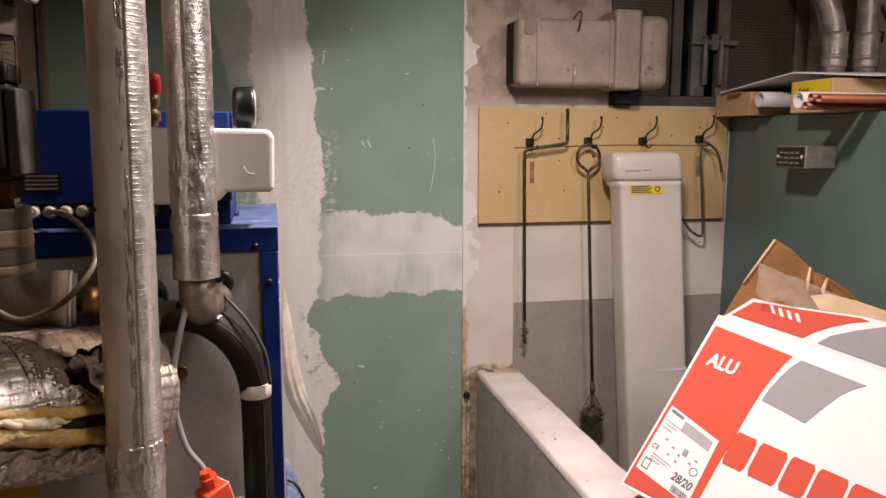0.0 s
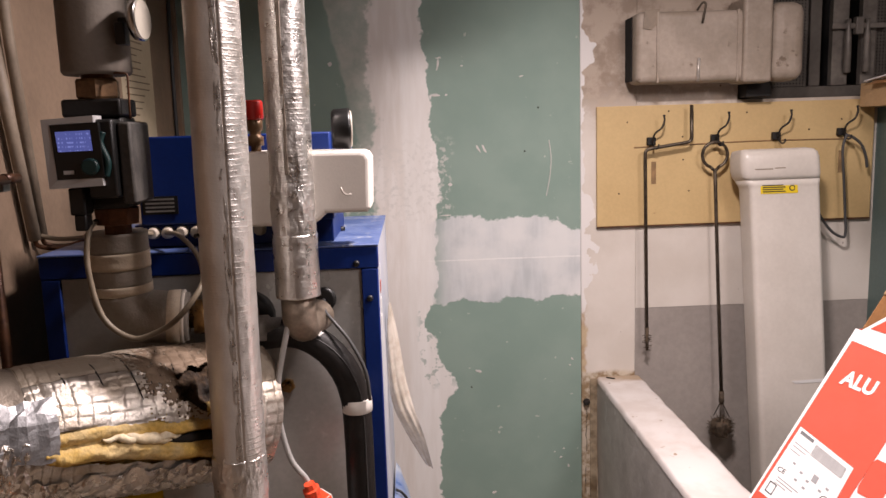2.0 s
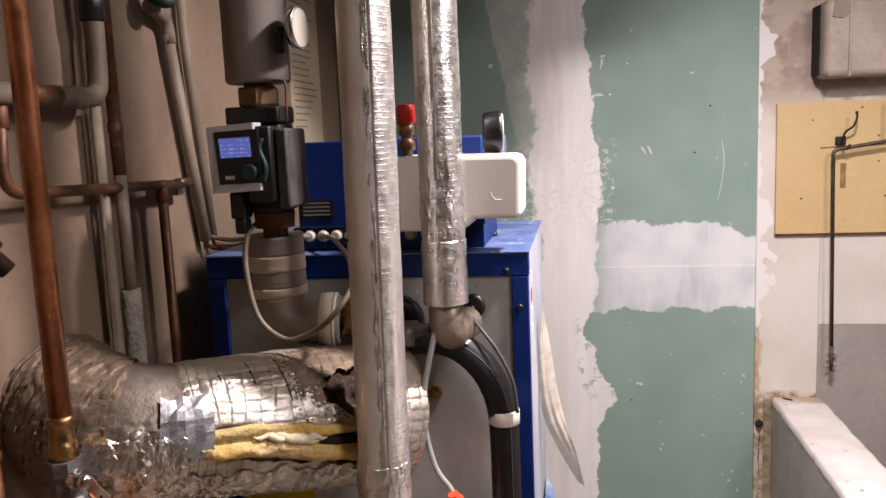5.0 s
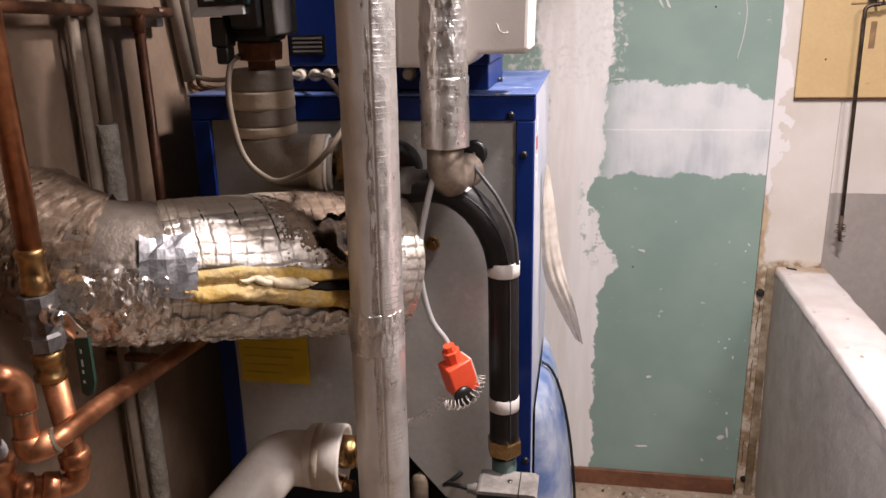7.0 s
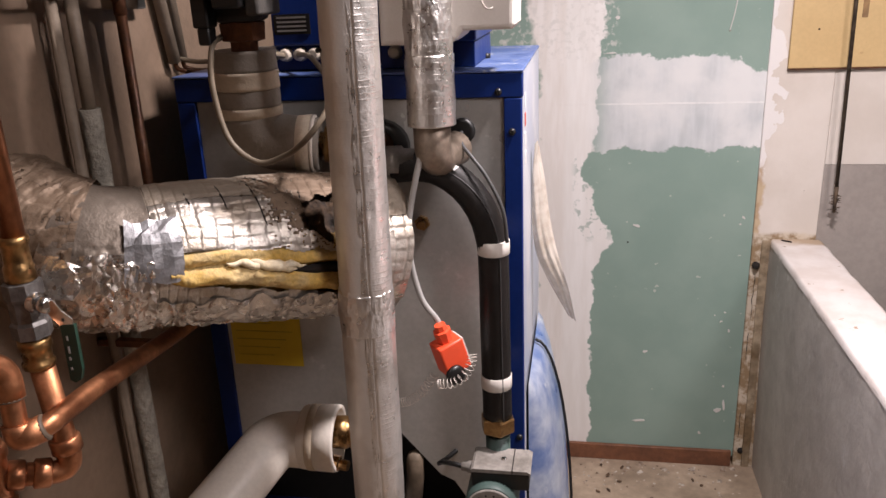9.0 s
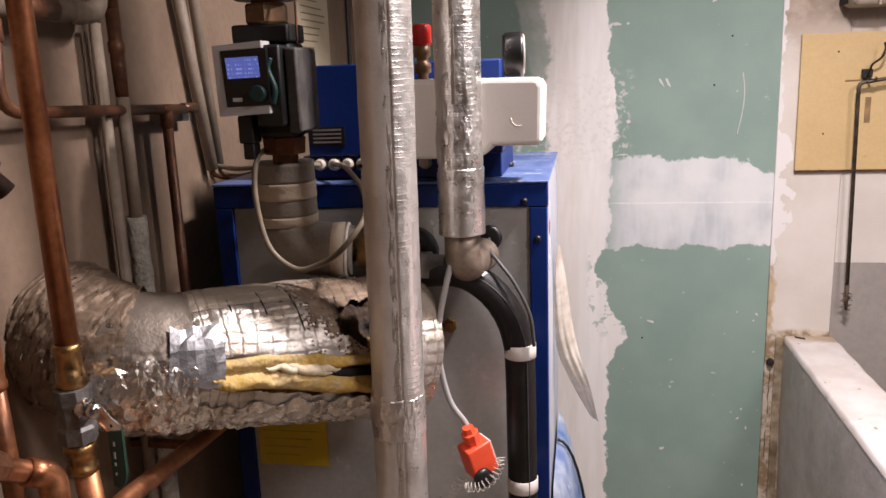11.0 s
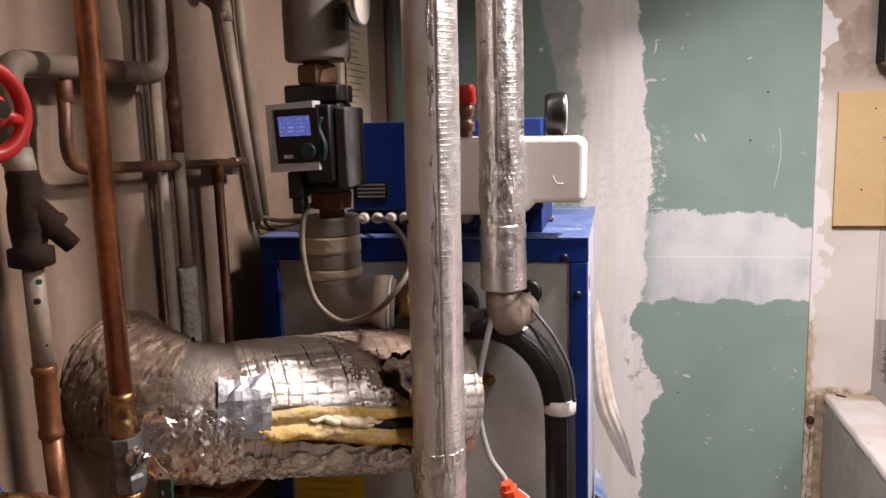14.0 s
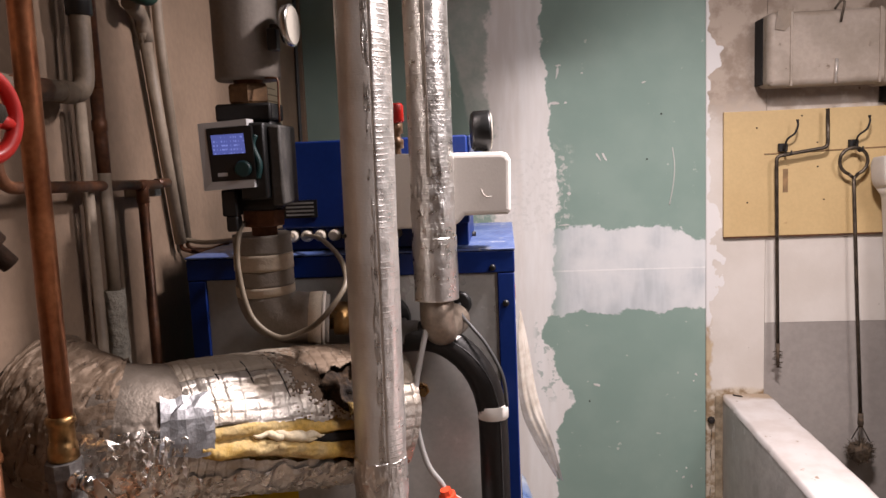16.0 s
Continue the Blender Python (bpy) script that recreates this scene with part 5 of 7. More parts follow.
    wrap = lambda f, a: 0.0895 + (crumple(f, a, 0.0055, 17.0) * max(0, min(1, (34 - a) / 22)) if a > -100 else 0) + 0.001 * noise.noise((f * 20, a * 0.05, 0))
    part("tape_wrap", skin(flue_f(-0.565), flue_f(-0.494), 60, 240, wrap, lambda f, a: -90 < a < 18 + 8 * noise.noise((f * 22, 0, 3))), M_DULLTAPE, ob, "wide wrap of dull silver tape")
    part("creased_wrap", skin(flue_f(-0.565), flue_f(-0.494), 60, 240, wrap, lambda f, a: not -90 < a < 18 + 8 * noise.noise((f * 22, 0, 3))), M_CRUMPLE, ob, "creased shiny lower side of the wrap")
    part("mineral_wool", skin(s0 - 0.02, 1.0, 190, 260, wool, lambda f, a: not -60 < a < 23), M_WOOL, ob, "yellow mineral wool bulging through a slit in two rolls")
    part("lower_lagging", facets(flue_f(-0.497), 0.995, -150, -27, 62, 26, lambda f, a: 0.0905 + swell(f), 0.0036, 9), M_CRUMPLE, ob, "crumpled shiny underside of the lagging")
    part("creased_tape", facets(flue_f(-0.560), flue_f(-0.495), -120, 14, 26, 34, lambda f, a: 0.0945, 0.0040, 12), M_CRUMPLE, ob, "creased shiny tape")
    part("inner_pipe", skin(0.02, 1.0, 20, 40, lambda f, a: 0.056), M_GAP, ob, "dark inner flue pipe")
    hollow = lambda f, a: 0.074 + swell(f) + 0.010 * noise.noise((f * 34, a * 0.07, 6)) + 0.005 * noise.noise((f * 80, a * 0.2, 3)) - 0.012 * max(0.0, 1 - ((f - flue_f(-0.322)) / 0.05) ** 2 - ((a - 34) / 16) ** 2)
    part("scorched_wool", skin(flue_f(-0.365), 1.0, 60, 200, hollow, lambda f, a: not 8 < a < 70), M_SCORCH, ob, "dark scorched wool inside the torn hole")
    # a near-black strip stands in for the shade between the two rolls
    gap = [flue_point(s0 + (s1 - s0) * (0.60 + 0.43 * k / 10), 2.5 - 9.5 * (0.60 + 0.43 * k / 10) + 3 * noise.noise(((s0 + (s1 - s0) * (0.60 + 0.43 * k / 10)) * 10, 0, 4)), 0.0765 + swell(s1)) for k in range(11)]
    part("dark_gap", T(gap, [0.001 + 0.0062 * min(1.0, k / 4) for k in range(11)], seg=12), M_GAP, ob, "dark strip put in for the shade between the rolls of wool")
    f0, f1 = flue_f(-0.440), flue_f(-0.375)
    for n, (u0, u1, a0, a1, w) in enumerate(((0.0, 0.60, 4.0, 0.5, 0.0056), (0.28, 1.0, 3.5, -3.5, 0.0074), (0.55, 1.15, 1.0, -0.5, 0.0048))):
        pts = [flue_point(f0 + (f1 - f0) * (u0 + (u1 - u0) * k / 12), a0 + (a1 - a0) * k / 12 + 2.2 * noise.noise((k * 0.35, n * 3.1, 9)), 0.0868 + swell(f0 + (f1 - f0) * (u0 + (u1 - u0) * k / 12)) + 0.003 * noise.noise((k * 0.7, n * 5.3, 2))) for k in range(13)]
        part("wool_shred", T(pts, [max(0.0006, w * math.sin(math.pi * (k + 0.6) / 13.2) * (1 + 0.5 * noise.noise((k * 0.45, n * 2.7, 0)))) for k in range(13)], seg=12), M_PALEWOOL, ob, "pale shred of torn wool")
    for x0, a0, a1, dx in ((-0.437, 72, 46, 0.006), (-0.408, 80, 30, 0.014), (-0.36, 62, 48, -0.004), (-0.465, 66, 52, 0.004)):
        line = [flue_point(flue_f(x0) + dx * k / 6, a0 + (a1 - a0) * k / 6, quilt(flue_f(x0) + dx * k / 6, a0 + (a1 - a0) * k / 6) + 0.0003) for k in range(7)]
        part("tear", T(line, [0.0005, 0.0012, 0.0009, 0.0014, 0.0008, 0.0012, 0.0004], seg=5), M_GAP, ob, "dark cut in the foil")
    # ring of foil at the boiler end
    bm = bmesh.new()
    rows = []
    for i in range(9):
        rr = 0.056 + 0.050 * i / 8
        rows.append([flue_point(1.0, a, rr) + (FLUE[-1] - FLUE[-2]).normalized() * (0.004 * noise.noise((a * 0.05, i * 0.6, 1)) - 0.006 * (i / 8) ** 4) for a in range(0, 361, 6)])
    sheet(bm, rows)
    part("end_ring", bm, M_CRUMPLE, ob, "folded foil end")
    # a loose piece of foil tape stuck over the left end of the slit
    bm = bmesh.new()
    grid = [[bm.verts.new(flue_point(flue_f(-0.518) + (flue_f(-0.474) - flue_f(-0.518)) * i / 6 + (rng.uniform(-0.0025, 0.0025) if i else 0.008 * noise.noise((k, 2, 2))), -5 + 47 * k / 8 + rng.uniform(-2.2, 2.2), 0.0950 + 0.0032 * noise.noise((i * 0.55, k * 0.45, 7)) + rng.uniform(-0.0007, 0.0007))) for k in range(9)] for i in range(7)]
    for p, q in zip(grid, grid[1:]):
        for k in range(8):
            bm.faces.new((p[k], p[k + 1], q[k + 1]))
            bm.faces.new((p[k], q[k + 1], q[k]))
    part("tape_patch", bm, M_FOILTAPE, ob, "creased square of bright foil tape")
    # curled foil flap at the right end of the slit
    bm = bmesh.new()
    sheet(bm, [[flue_point(s1 - 0.028 + 0.035 * i / 6, -26 + 3.0 * k + i, 0.088 + swell(s1) + 0.008 * math.sin(k * 0.7 + i * 0.5)) for k in range(6)] for i in range(7)])
    part("foil_flap", bm, M_FOILTAPE, ob)


flue()

# ---- the electronic pump and its lagging ----


def new_pump():
    ob = thing("heating_pump", (-0.39, 1.18, 1.46), "modern heating pump with a lit blue display, dark housing", "pump")
    cx, cy = -0.404, 1.175
    part("union_nut", hexnut(bmesh.new(), (cx, cy, 1.651), (0, 0, 1), 0.028, 0.031), M_DULLBRASS, ob, "dark brown union nut")
    part("upper_flange", B(-0.446, -0.364, cy - 0.030, cy + 0.036, 1.626, 1.651, bevel=0.004), M_DARKCAST, ob)
    part("housing", B(-0.436, -0.366, 1.150, 1.215, 1.497, 1.627, bevel=0.008), M_DARKCAST, ob, "dark cast pump housing")
    part("heat_shell", B(-0.3655, -0.347, 1.125, 1.205, 1.505, 1.618, bevel=0.004), M_SHELLGREY, ob, "dusty dark grey side shell")
    part("motor_block", B(-0.405, -0.366, 1.112, 1.150, 1.515, 1.622, bevel=0.004), M_BLACK, ob, "black motor block")
    part("teal_stripe", T(spline([(-0.379, 1.1115, 1.605), (-0.383, 1.110, 1.590), (-0.375, 1.110, 1.565), (-0.379, 1.110, 1.545)]), 0.0045, seg=8), M_TEAL, ob, "dark green moulding")
    out = [(-0.4580, 1.108, 1.623), (-0.3875, 1.104, 1.627), (-0.3875, 1.104, 1.618), (-0.4465, 1.107, 1.616), (-0.4425, 1.105, 1.542), (-0.3815, 1.103, 1.544), (-0.3815, 1.103, 1.533), (-0.4555, 1.108, 1.530)]
    part("front_frame", prism(bmesh.new(), out, (0, 0.03, 0)), M_LIGHTGREY, ob, "light grey front frame")
    g = part("glass", prism(bmesh.new(), [(-0.4460, 1.106, 1.6155), (-0.3815, 1.103, 1.6175), (-0.3785, 1.102, 1.5445), (-0.4420, 1.105, 1.5425)], (0, 0.03, 0)), M_BLACK, ob, "black glossy control face")
    part("screen", prism(bmesh.new(), [(-0.4395, 1.1049, 1.6065), (-0.3925, 1.1027, 1.6075), (-0.3910, 1.1022, 1.5805), (-0.4375, 1.1045, 1.5795)], (0, 0.001, 0)), M_SCREEN, g, "lit blue display")
    part("knob", L((-0.3950, 1.103, 1.559), (0, -1, 0), [(-0.001, 0.0115), (0.006, 0.0115), (0.008, 0.009)], seg=24), M_TEAL, g, "teal turning knob")
    part("mark", B(-0.4325, -0.4185, 1.1035, 1.1045, 1.5495, 1.5545), M_LIGHTGREY, g)
    part("cable_socket", B(-0.437, -0.415, 1.120, 1.150, 1.492, 1.530, bevel=0.003), M_BLACK, ob)
    part("cable_plug", B(-0.433, -0.416, 1.122, 1.145, 1.470, 1.493, bevel=0.003), M_BLACK, ob)
    part("lower_union", L((-0.401, cy + 0.02, 1.455), (0, 0, 1), [(0, 0.020), (0.015, 0.020), (0.017, 0.031), (0.040, 0.033), (0.043, 0.026)], seg=8), M_OLDCU, ob, "brown union nut")


new_pump()
single("capillary_tube", T(bent([(-0.372, 1.152, 1.6855), (-0.3525, 1.150, 1.6845), (-0.3535, 1.150, 1.640), (-0.3545, 1.152, 1.622)], 0.006), 0.0016, seg=6), M_OLDCU, "thin brown capillary tube beside the pump", "tube")


def upper_sleeve():
    ob = thing("foam_sleeve", (-0.39, 1.185, 1.68), "grey foam sleeve on the pipe above the pump", "pipe insulation")
    rows = [(0, 0.020), (0.0, 0.044)] + [(0.004 + k * 0.02, 0.0472 + 0.0008 * noise.noise((k * 0.6, 1, 1))) for k in range(38)]
    part("sleeve", L((-0.4045, 1.180, 1.685), (0, 0, 1), rows + [(0.816, 0.047)], seg=36), M_GREYFOAM, ob)
    part("pipe", L((-0.404, 1.178, 1.674), (0, 0, 1), [(0, 0.022), (0.02, 0.022)], seg=20), M_OLDCU, ob)
    g = part("thermometer", L((-0.340, 1.16, 1.757), (1.0, -0.10, 0), [(-0.022, 0.004), (0.0, 0.004), (0.001, 0.028), (0.011, 0.0295), (0.012, 0.0275)], seg=28), M_CHROME, ob, "round chrome thermometer")
    part("dial", L(Vector((-0.340, 1.16, 1.757)) + Vector((1.0, -0.10, 0)).normalized() * 0.0122, (1.0, -0.10, 0), [(0, 0.0265), (0.0006, 0.0265)], seg=28), M_DIAL, g, "white dial")
    part("stem", B(-0.362, -0.348, 1.140, 1.160, 1.722, 1.752, bevel=0.002), M_BLACK, g)


upper_sleeve()


def lower_sleeve():
    ob = thing("bandaged_elbow", (-0.40, 1.21, 1.3), "pipe elbow bandaged in grey and cream tape", "pipe insulation")
    path = bent([(-0.411, 1.212, 1.458), (-0.411, 1.214, 1.327), (-0.318, 1.232, 1.319)], 0.044, per=14)
    length = [0.0]
    for a, b in zip(path, path[1:]):
        length.append(length[-1] + (b - a).length)
    fine = []
    for a, b in zip(path, path[1:]):
        k = max(1, int((b - a).length / 0.004))
        fine += [a.lerp(b, i / k) for i in range(k)]
    fine.append(path[-1])
    cuts = (0.0, 0.025, 0.050, 0.075, 0.0885)
    dist, bands = 0.0, [[] for _ in range(6)]
    for i, p in enumerate(fine):
        if i:
            dist += (p - fine[i - 1]).length
        idx = sum(dist >= c for c in cuts) - 1
        bands[idx].append(p)
        if idx > 0 and len(bands[idx]) == 1:
            bands[idx - 1].append(p)
    for k, pts in enumerate(bands):
        if len(pts) > 1:
            part("bandage", T(pts, [(0.0445 if k < 4 else 0.0445 - 0.007 * i / len(pts)) + 0.0008 * (k % 2) + 0.0007 * noise.noise((i * 0.5, k, 0)) for i in range(len(pts))], seg=32), M_TAPECREAM if k % 2 else M_TAPEGREY, ob, "cream tape" if k % 2 else "grey tape")
    d = (path[-1] - path[-2]).normalized()
    part("end_sleeve", L(path[-1] - d * 0.034, d, [(0, 0.038), (0.003, 0.0405), (0.022, 0.0425), (0.0225, 0.02)], seg=32), M_TAPECREAM, ob, "cream taped end collar")
    part("foam_end", L(path[-1] - d * 0.0115, d, [(0, 0.0422), (0.005, 0.0422), (0.0052, 0.022)], seg=32), M_WHITEPVC, ob, "white foam end")
    b = L(path[-1] - d * 0.007, d, [(0, 0.018), (0.014, 0.018), (0.015, 0.027), (0.037, 0.027), (0.038, 0.02), (0.06, 0.02)], seg=12)
    part("fitting", b, M_BRASS, ob, "brass pipe fitting")
    part("boiler_pipe", T([path[-1] + d * 0.055, path[-1] + d * 0.07 + Vector((0, 0.02, 0)), (-0.235, 1.30, 1.305)], 0.021, seg=16), M_OLDCU, ob)


lower_sleeve()


def lower_white_pipe():
    ob = thing("white_jacketed_pipe", (-0.42, 1.15, 0.75), "thick pipe in a white plastic jacket running to the boiler", "pipe")
    path = [Vector((-0.618, 0.62, 0.69)), Vector((-0.578, 0.74, 0.70)), Vector((-0.416, 1.176, 0.851)), Vector((-0.356, 1.187, 0.842))]
    part("jacket", T(bent(path, 0.055, per=12), 0.0445, seg=36), M_WHITEPVC, ob)
    d = Vector((0.995, 0.06, -0.03)).normalized()
    end = Vector((-0.316, 1.192, 0.8465))
    part("collar", L(end - d * 0.062, d, [(0, 0.0440), (0.003, 0.0495), (0.006, 0.0512), (0.030, 0.0522), (0.0305, 0.0530), (0.058, 0.0540), (0.062, 0.0528), (0.061, 0.0440), (0.030, 0.0435), (0.029, 0.012)], seg=40), M_WHITEPVC, ob, "off-white wrapped collar with an open end")
    part("tape_turn", L(end - d * 0.046, d, [(0, 0.0517), (0.0006, 0.0530), (0.012, 0.0532), (0.0126, 0.0519)], seg=40), M_TAPECREAM, ob, "cream tape")
    up = end + Vector((0.0, 0.0, 0.012))
    part("fitting", L(up - d * 0.028, d, [(0, 0.019), (0.016, 0.019), (0.018, 0.027), (0.044, 0.027), (0.046, 0.021), (0.054, 0.029), (0.066, 0.029), (0.068, 0.020), (0.10, 0.020)], seg=10), M_BRASS, ob, "brass union")
    part("drain_cock", L(end + Vector((-0.022, -0.014, -0.034)), (1, -0.15, -0.10), [(0, 0.008), (0.010, 0.0095), (0.012, 0.013), (0.024, 0.013), (0.026, 0.009), (0.040, 0.0085)], seg=8), M_BRASS, ob, "small brass drain cock")
    part("branch", T([(-0.2215, 1.312, 0.752), (-0.221, 1.312, 0.748), (-0.221, 1.310, 0.738), (-0.222, 1.308, 0.70), (-0.232, 1.296, 0.60)], [0.004, 0.012, 0.0155, 0.0160, 0.0160], seg=14), M_DIRTYPIPE, ob, "short dull capped stub")
    part("wrapped_elbow", T(spline([(-0.375, 1.19, 0.575), (-0.335, 1.195, 0.625), (-0.30, 1.215, 0.65), (-0.262, 1.25, 0.645), (-0.235, 1.285, 0.60)], 8), 0.044, seg=26), M_WHITEPVC, ob, "off-white wrapped pipe elbow")


lower_white_pipe()

# ---- pipes on the left-hand wall ----


def run(name, pts, r, m, label, radius=0.035, group="wall pipes", category="pipe", rings=(), ring_m=None):
    ob = thing(name, pts[0], label, category, group)
    path = bent(pts, radius)
    part("tube", T(path, r, seg=16), m, ob)
    for p, d in rings:
        part("fitting", L(Vector(p) - Vector(d).normalized() * 0.014, d, [(0, r), (0.002, r + 0.0015), (0.026, r + 0.0015), (0.028, r)], seg=16), ring_m or m, ob)
    return ob


PX = -0.612
ob = run("level_pipe", [(PX, 0.903, 1.668), (PX, 0.892, 1.550), (PX, 1.31, 1.5365)], 0.0076, M_OLDCU, "dull brown copper pipe with an elbow", rings=(((PX, 0.901, 1.640), (0, 0, 1)), ((PX, 1.248, 1.5375), (0, 1, 0))))
part("branch", T(bent([(PX, 1.248, 1.535), (PX, 1.248, 1.14), (PX + 0.10, 1.42, 1.13)], 0.03), 0.0082, seg=14), M_OLDCU, ob)
part("branch_fitting", L((PX, 1.248, 1.509), (0, 0, 1), [(0, 0.0082), (0.002, 0.0098), (0.020, 0.0098), (0.028, 0.0090)], seg=14), M_OLDCU, ob)
part("stub", T([(PX, 1.30, 1.5385), (PX, 1.345, 1.5375)], 0.008, seg=12), M_OLDCU, ob)
ob = run("grey_pipe", [(-0.585, 0.782, 1.560), (-0.585, 0.782, 1.664), (PX + 0.004, 0.90, 1.668), (PX + 0.004, 1.096, 1.670), (PX + 0.004, 1.100, 1.760), (PX + 0.004, 1.100, 2.498)], 0.0138, M_DIRTYPIPE, "grimy painted pipe that bends up the wall", 0.03, rings=(((PX + 0.004, 1.045, 1.669), (0, 1, 0)),))
part("black_coupling", L((PX + 0.004, 1.100, 1.775), (0, 0, 1), [(0, 0.0142), (0.002, 0.0175), (0.05, 0.0175), (0.052, 0.0142)], seg=16), M_BLACK, ob, "black rubber coupling")
part("cross_branch", T([(PX + 0.004, 0.915, 1.668), (PX + 0.004, 1.000, 1.669)], [0.0141, 0.0143], seg=16), M_OLDCU, ob, "brown rusty stretch")
ob = thing("thin_riser", (PX, 1.13, 0), "old riser, brown above and plaster-lagged below", "pipe", "wall pipes")
part("upper_tube", T([(PX + 0.001, 1.134, 1.67), (PX + 0.001, 1.136, 2.498)], 0.0086, seg=14), M_OLDCU, ob)
part("brown_joint", L((PX, 1.1340, 1.560), (0, 0, 1), [(0, 0.0092), (0.045, 0.0100), (0.06, 0.0096), (0.062, 0.0112), (0.075, 0.0112), (0.077, 0.0094), (0.12, 0.0098)], seg=16), M_OLDCU, ob, "rusty brown joint")
part("painted_tube", T([(PX, 1.132, 1.388), (PX, 1.1340, 1.562)], 0.0092, seg=16), M_PAINTPIPE, ob)
bm = T([(PX, 1.132 + 0.0008 * math.sin(k * 2.1), 1.39 - k * 0.02) for k in range(69)], [0.0145 + 0.0018 * noise.noise((k * 0.8, 0, 2)) for k in range(69)], seg=18)
part("lagging", bm, M_LAG, ob, "crumbling plaster lagging")
ob = run("white_riser", [(PX - 0.012, 1.101, 0.0), (PX - 0.012, 1.108, 1.660)], 0.0080, M_PAINTPIPE, "thin cream painted riser on the wall")
for y, y2, top, tag in ((1.424, 1.347, 1.79, "a"), (1.452, 1.406, 2.498, "b")):
    ob = run("conduit", [(-0.632, y, 1.425), (-0.632, y2, 1.79), (-0.632, y2 - 0.002, top)] if tag == "b" else [(-0.632, y, 1.425), (-0.632, y2, top)], 0.0105 if tag == "a" else 0.0092, M_PAINTPIPE, "cream painted conduit on the wall", group="conduits", category="conduit")
    part("drop", T(spline([(-0.632, y, 1.43), (-0.630, y + 0.008, 1.412), (-0.60, y + 0.03, 1.405), (-0.565, y + 0.06, 1.416)]), 0.004, seg=8), M_OLDCU, ob)
ob = thing("vent_valve", (-0.62, 1.30, 1.83), "small vent valve with a dark green handwheel on the conduit", "valve")
part("neck", T(bent([(-0.632, 1.352, 1.775), (-0.632, 1.345, 1.815), (-0.625, 1.285, 1.828)], 0.02), 0.0125, seg=12), M_PAINTPIPE, ob)
part("green_wheel", L((-0.605, 1.285, 1.832), (0.5, -0.5, 0.7), [(0, 0.010), (0.004, 0.024), (0.010, 0.026), (0.016, 0.024), (0.020, 0.010)], seg=12), mat("green_handwheel", (0.010, 0.055, 0.03), 0.5), ob, "dark green handwheel")
ob = thing("wall_clip", (-0.64, 1.29, 1.53), "small grey pipe clip on the wall", "clip")
part("clip", B(-0.6495, -0.625, 1.262, 1.292, 1.518, 1.536, bevel=0.002), M_PAINTPIPE, ob)
part("clip", B(-0.6495, -0.625, 1.322, 1.346, 1.516, 1.540, bevel=0.002), M_STEELGREY, ob)


def strainer_riser():
    """The white riser with the brown strainer."""
    x, y = -0.578, 0.780
    ob = thing("strainer_riser", (x, y, 0), "white riser pipe with a dark brown strainer", "pipe")
    part("upper_pipe", T([(x, y, 1.548), (-0.584, 0.782, 1.575)], 0.0150, seg=18), M_PAINTPIPE, ob, "white painted pipe")
    brown = mat("brown_copper", (0.27, 0.105, 0.040), 0.42, 0.5, var=0.3, scale=25, fine=110, bump=0.1, second=(0.17, 0.066, 0.028))
    iron = mat("brown_cast_iron", (0.030, 0.016, 0.009), 0.8, spec=0.15, var=0.35, scale=18, fine=120, bump=0.3, second=(0.02, 0.012, 0.008))
    part("strainer", L((x, y, 1.455), (0, 0, 1), [(0, 0.017), (0.002, 0.0225), (0.020, 0.0225), (0.022, 0.0165), (0.040, 0.0185), (0.060, 0.0185), (0.078, 0.0155), (0.094, 0.0165), (0.10, 0.0155)], seg=10), iron, ob, "dark brown strainer body")
    d = Vector((0.42, 0.45, -0.72)).normalized()
    part("strainer_leg", L(Vector((x, y, 1.520)), d, [(0, 0.017), (0.028, 0.0165), (0.030, 0.0185), (0.038, 0.0180), (0.040, 0.0105), (0.062, 0.0100)], seg=10), iron, ob, "angled strainer leg")
    part("white_pipe", T([(x, y, 1.457), (x, y, 1.345)], 0.0107, seg=20), M_PAINTPIPE, ob, "chipped white painted pipe")
    part("coupling", L((x, y, 1.268), (0, 0, 1), [(0, 0.0105), (0.002, 0.0130), (0.009, 0.0130), (0.011, 0.0116), (0.045, 0.0120), (0.070, 0.0116), (0.072, 0.0130), (0.079, 0.0130), (0.081, 0.0106)], seg=20), brown, ob, "brown copper coupling")
    part("copper_pipe", T([(x, y, 1.27), (-0.591, 0.80, 1.05)], 0.0105, seg=20), brown, ob, "dark copper pipe")
    part("solder", L((-0.5905, 0.7992, 1.066), (0.05, -0.09, 1), [(0, 0.0125), (0.004, 0.0148), (0.012, 0.0140), (0.017, 0.0125)], seg=14), M_LIGHTGREY, ob, "white sealing paste")
    for dx, z, r in ((0.0110, 1.440, 0.0035), (0.0085, 1.420, 0.0040), (0.0115, 1.372, 0.002)):
        n = Vector((dx, -math.sqrt(0.0123 ** 2 - dx * dx), 0)).normalized()
        part("paint_chip", L(Vector((x, y, z)) + n * 0.0104, n, [(0, r), (0.0006, r * 0.7)], seg=7), M_DARKCAST, ob)
    part("lower_tee", L((-0.592, 0.80, 0.974), (0.02, 0, 1), [(0, 0.0165), (0.002, 0.0205), (0.018, 0.0205), (0.020, 0.0172), (0.074, 0.0172), (0.076, 0.0200), (0.090, 0.0200), (0.092, 0.0150)], seg=18), M_COPPER, ob, "copper tee")
    part("lower_pipe", T([(-0.592, 0.80, 0.98), (-0.592, 0.80, 0.0)], 0.0155, seg=18), M_PAINTPIPE, ob, "white painted pipe")


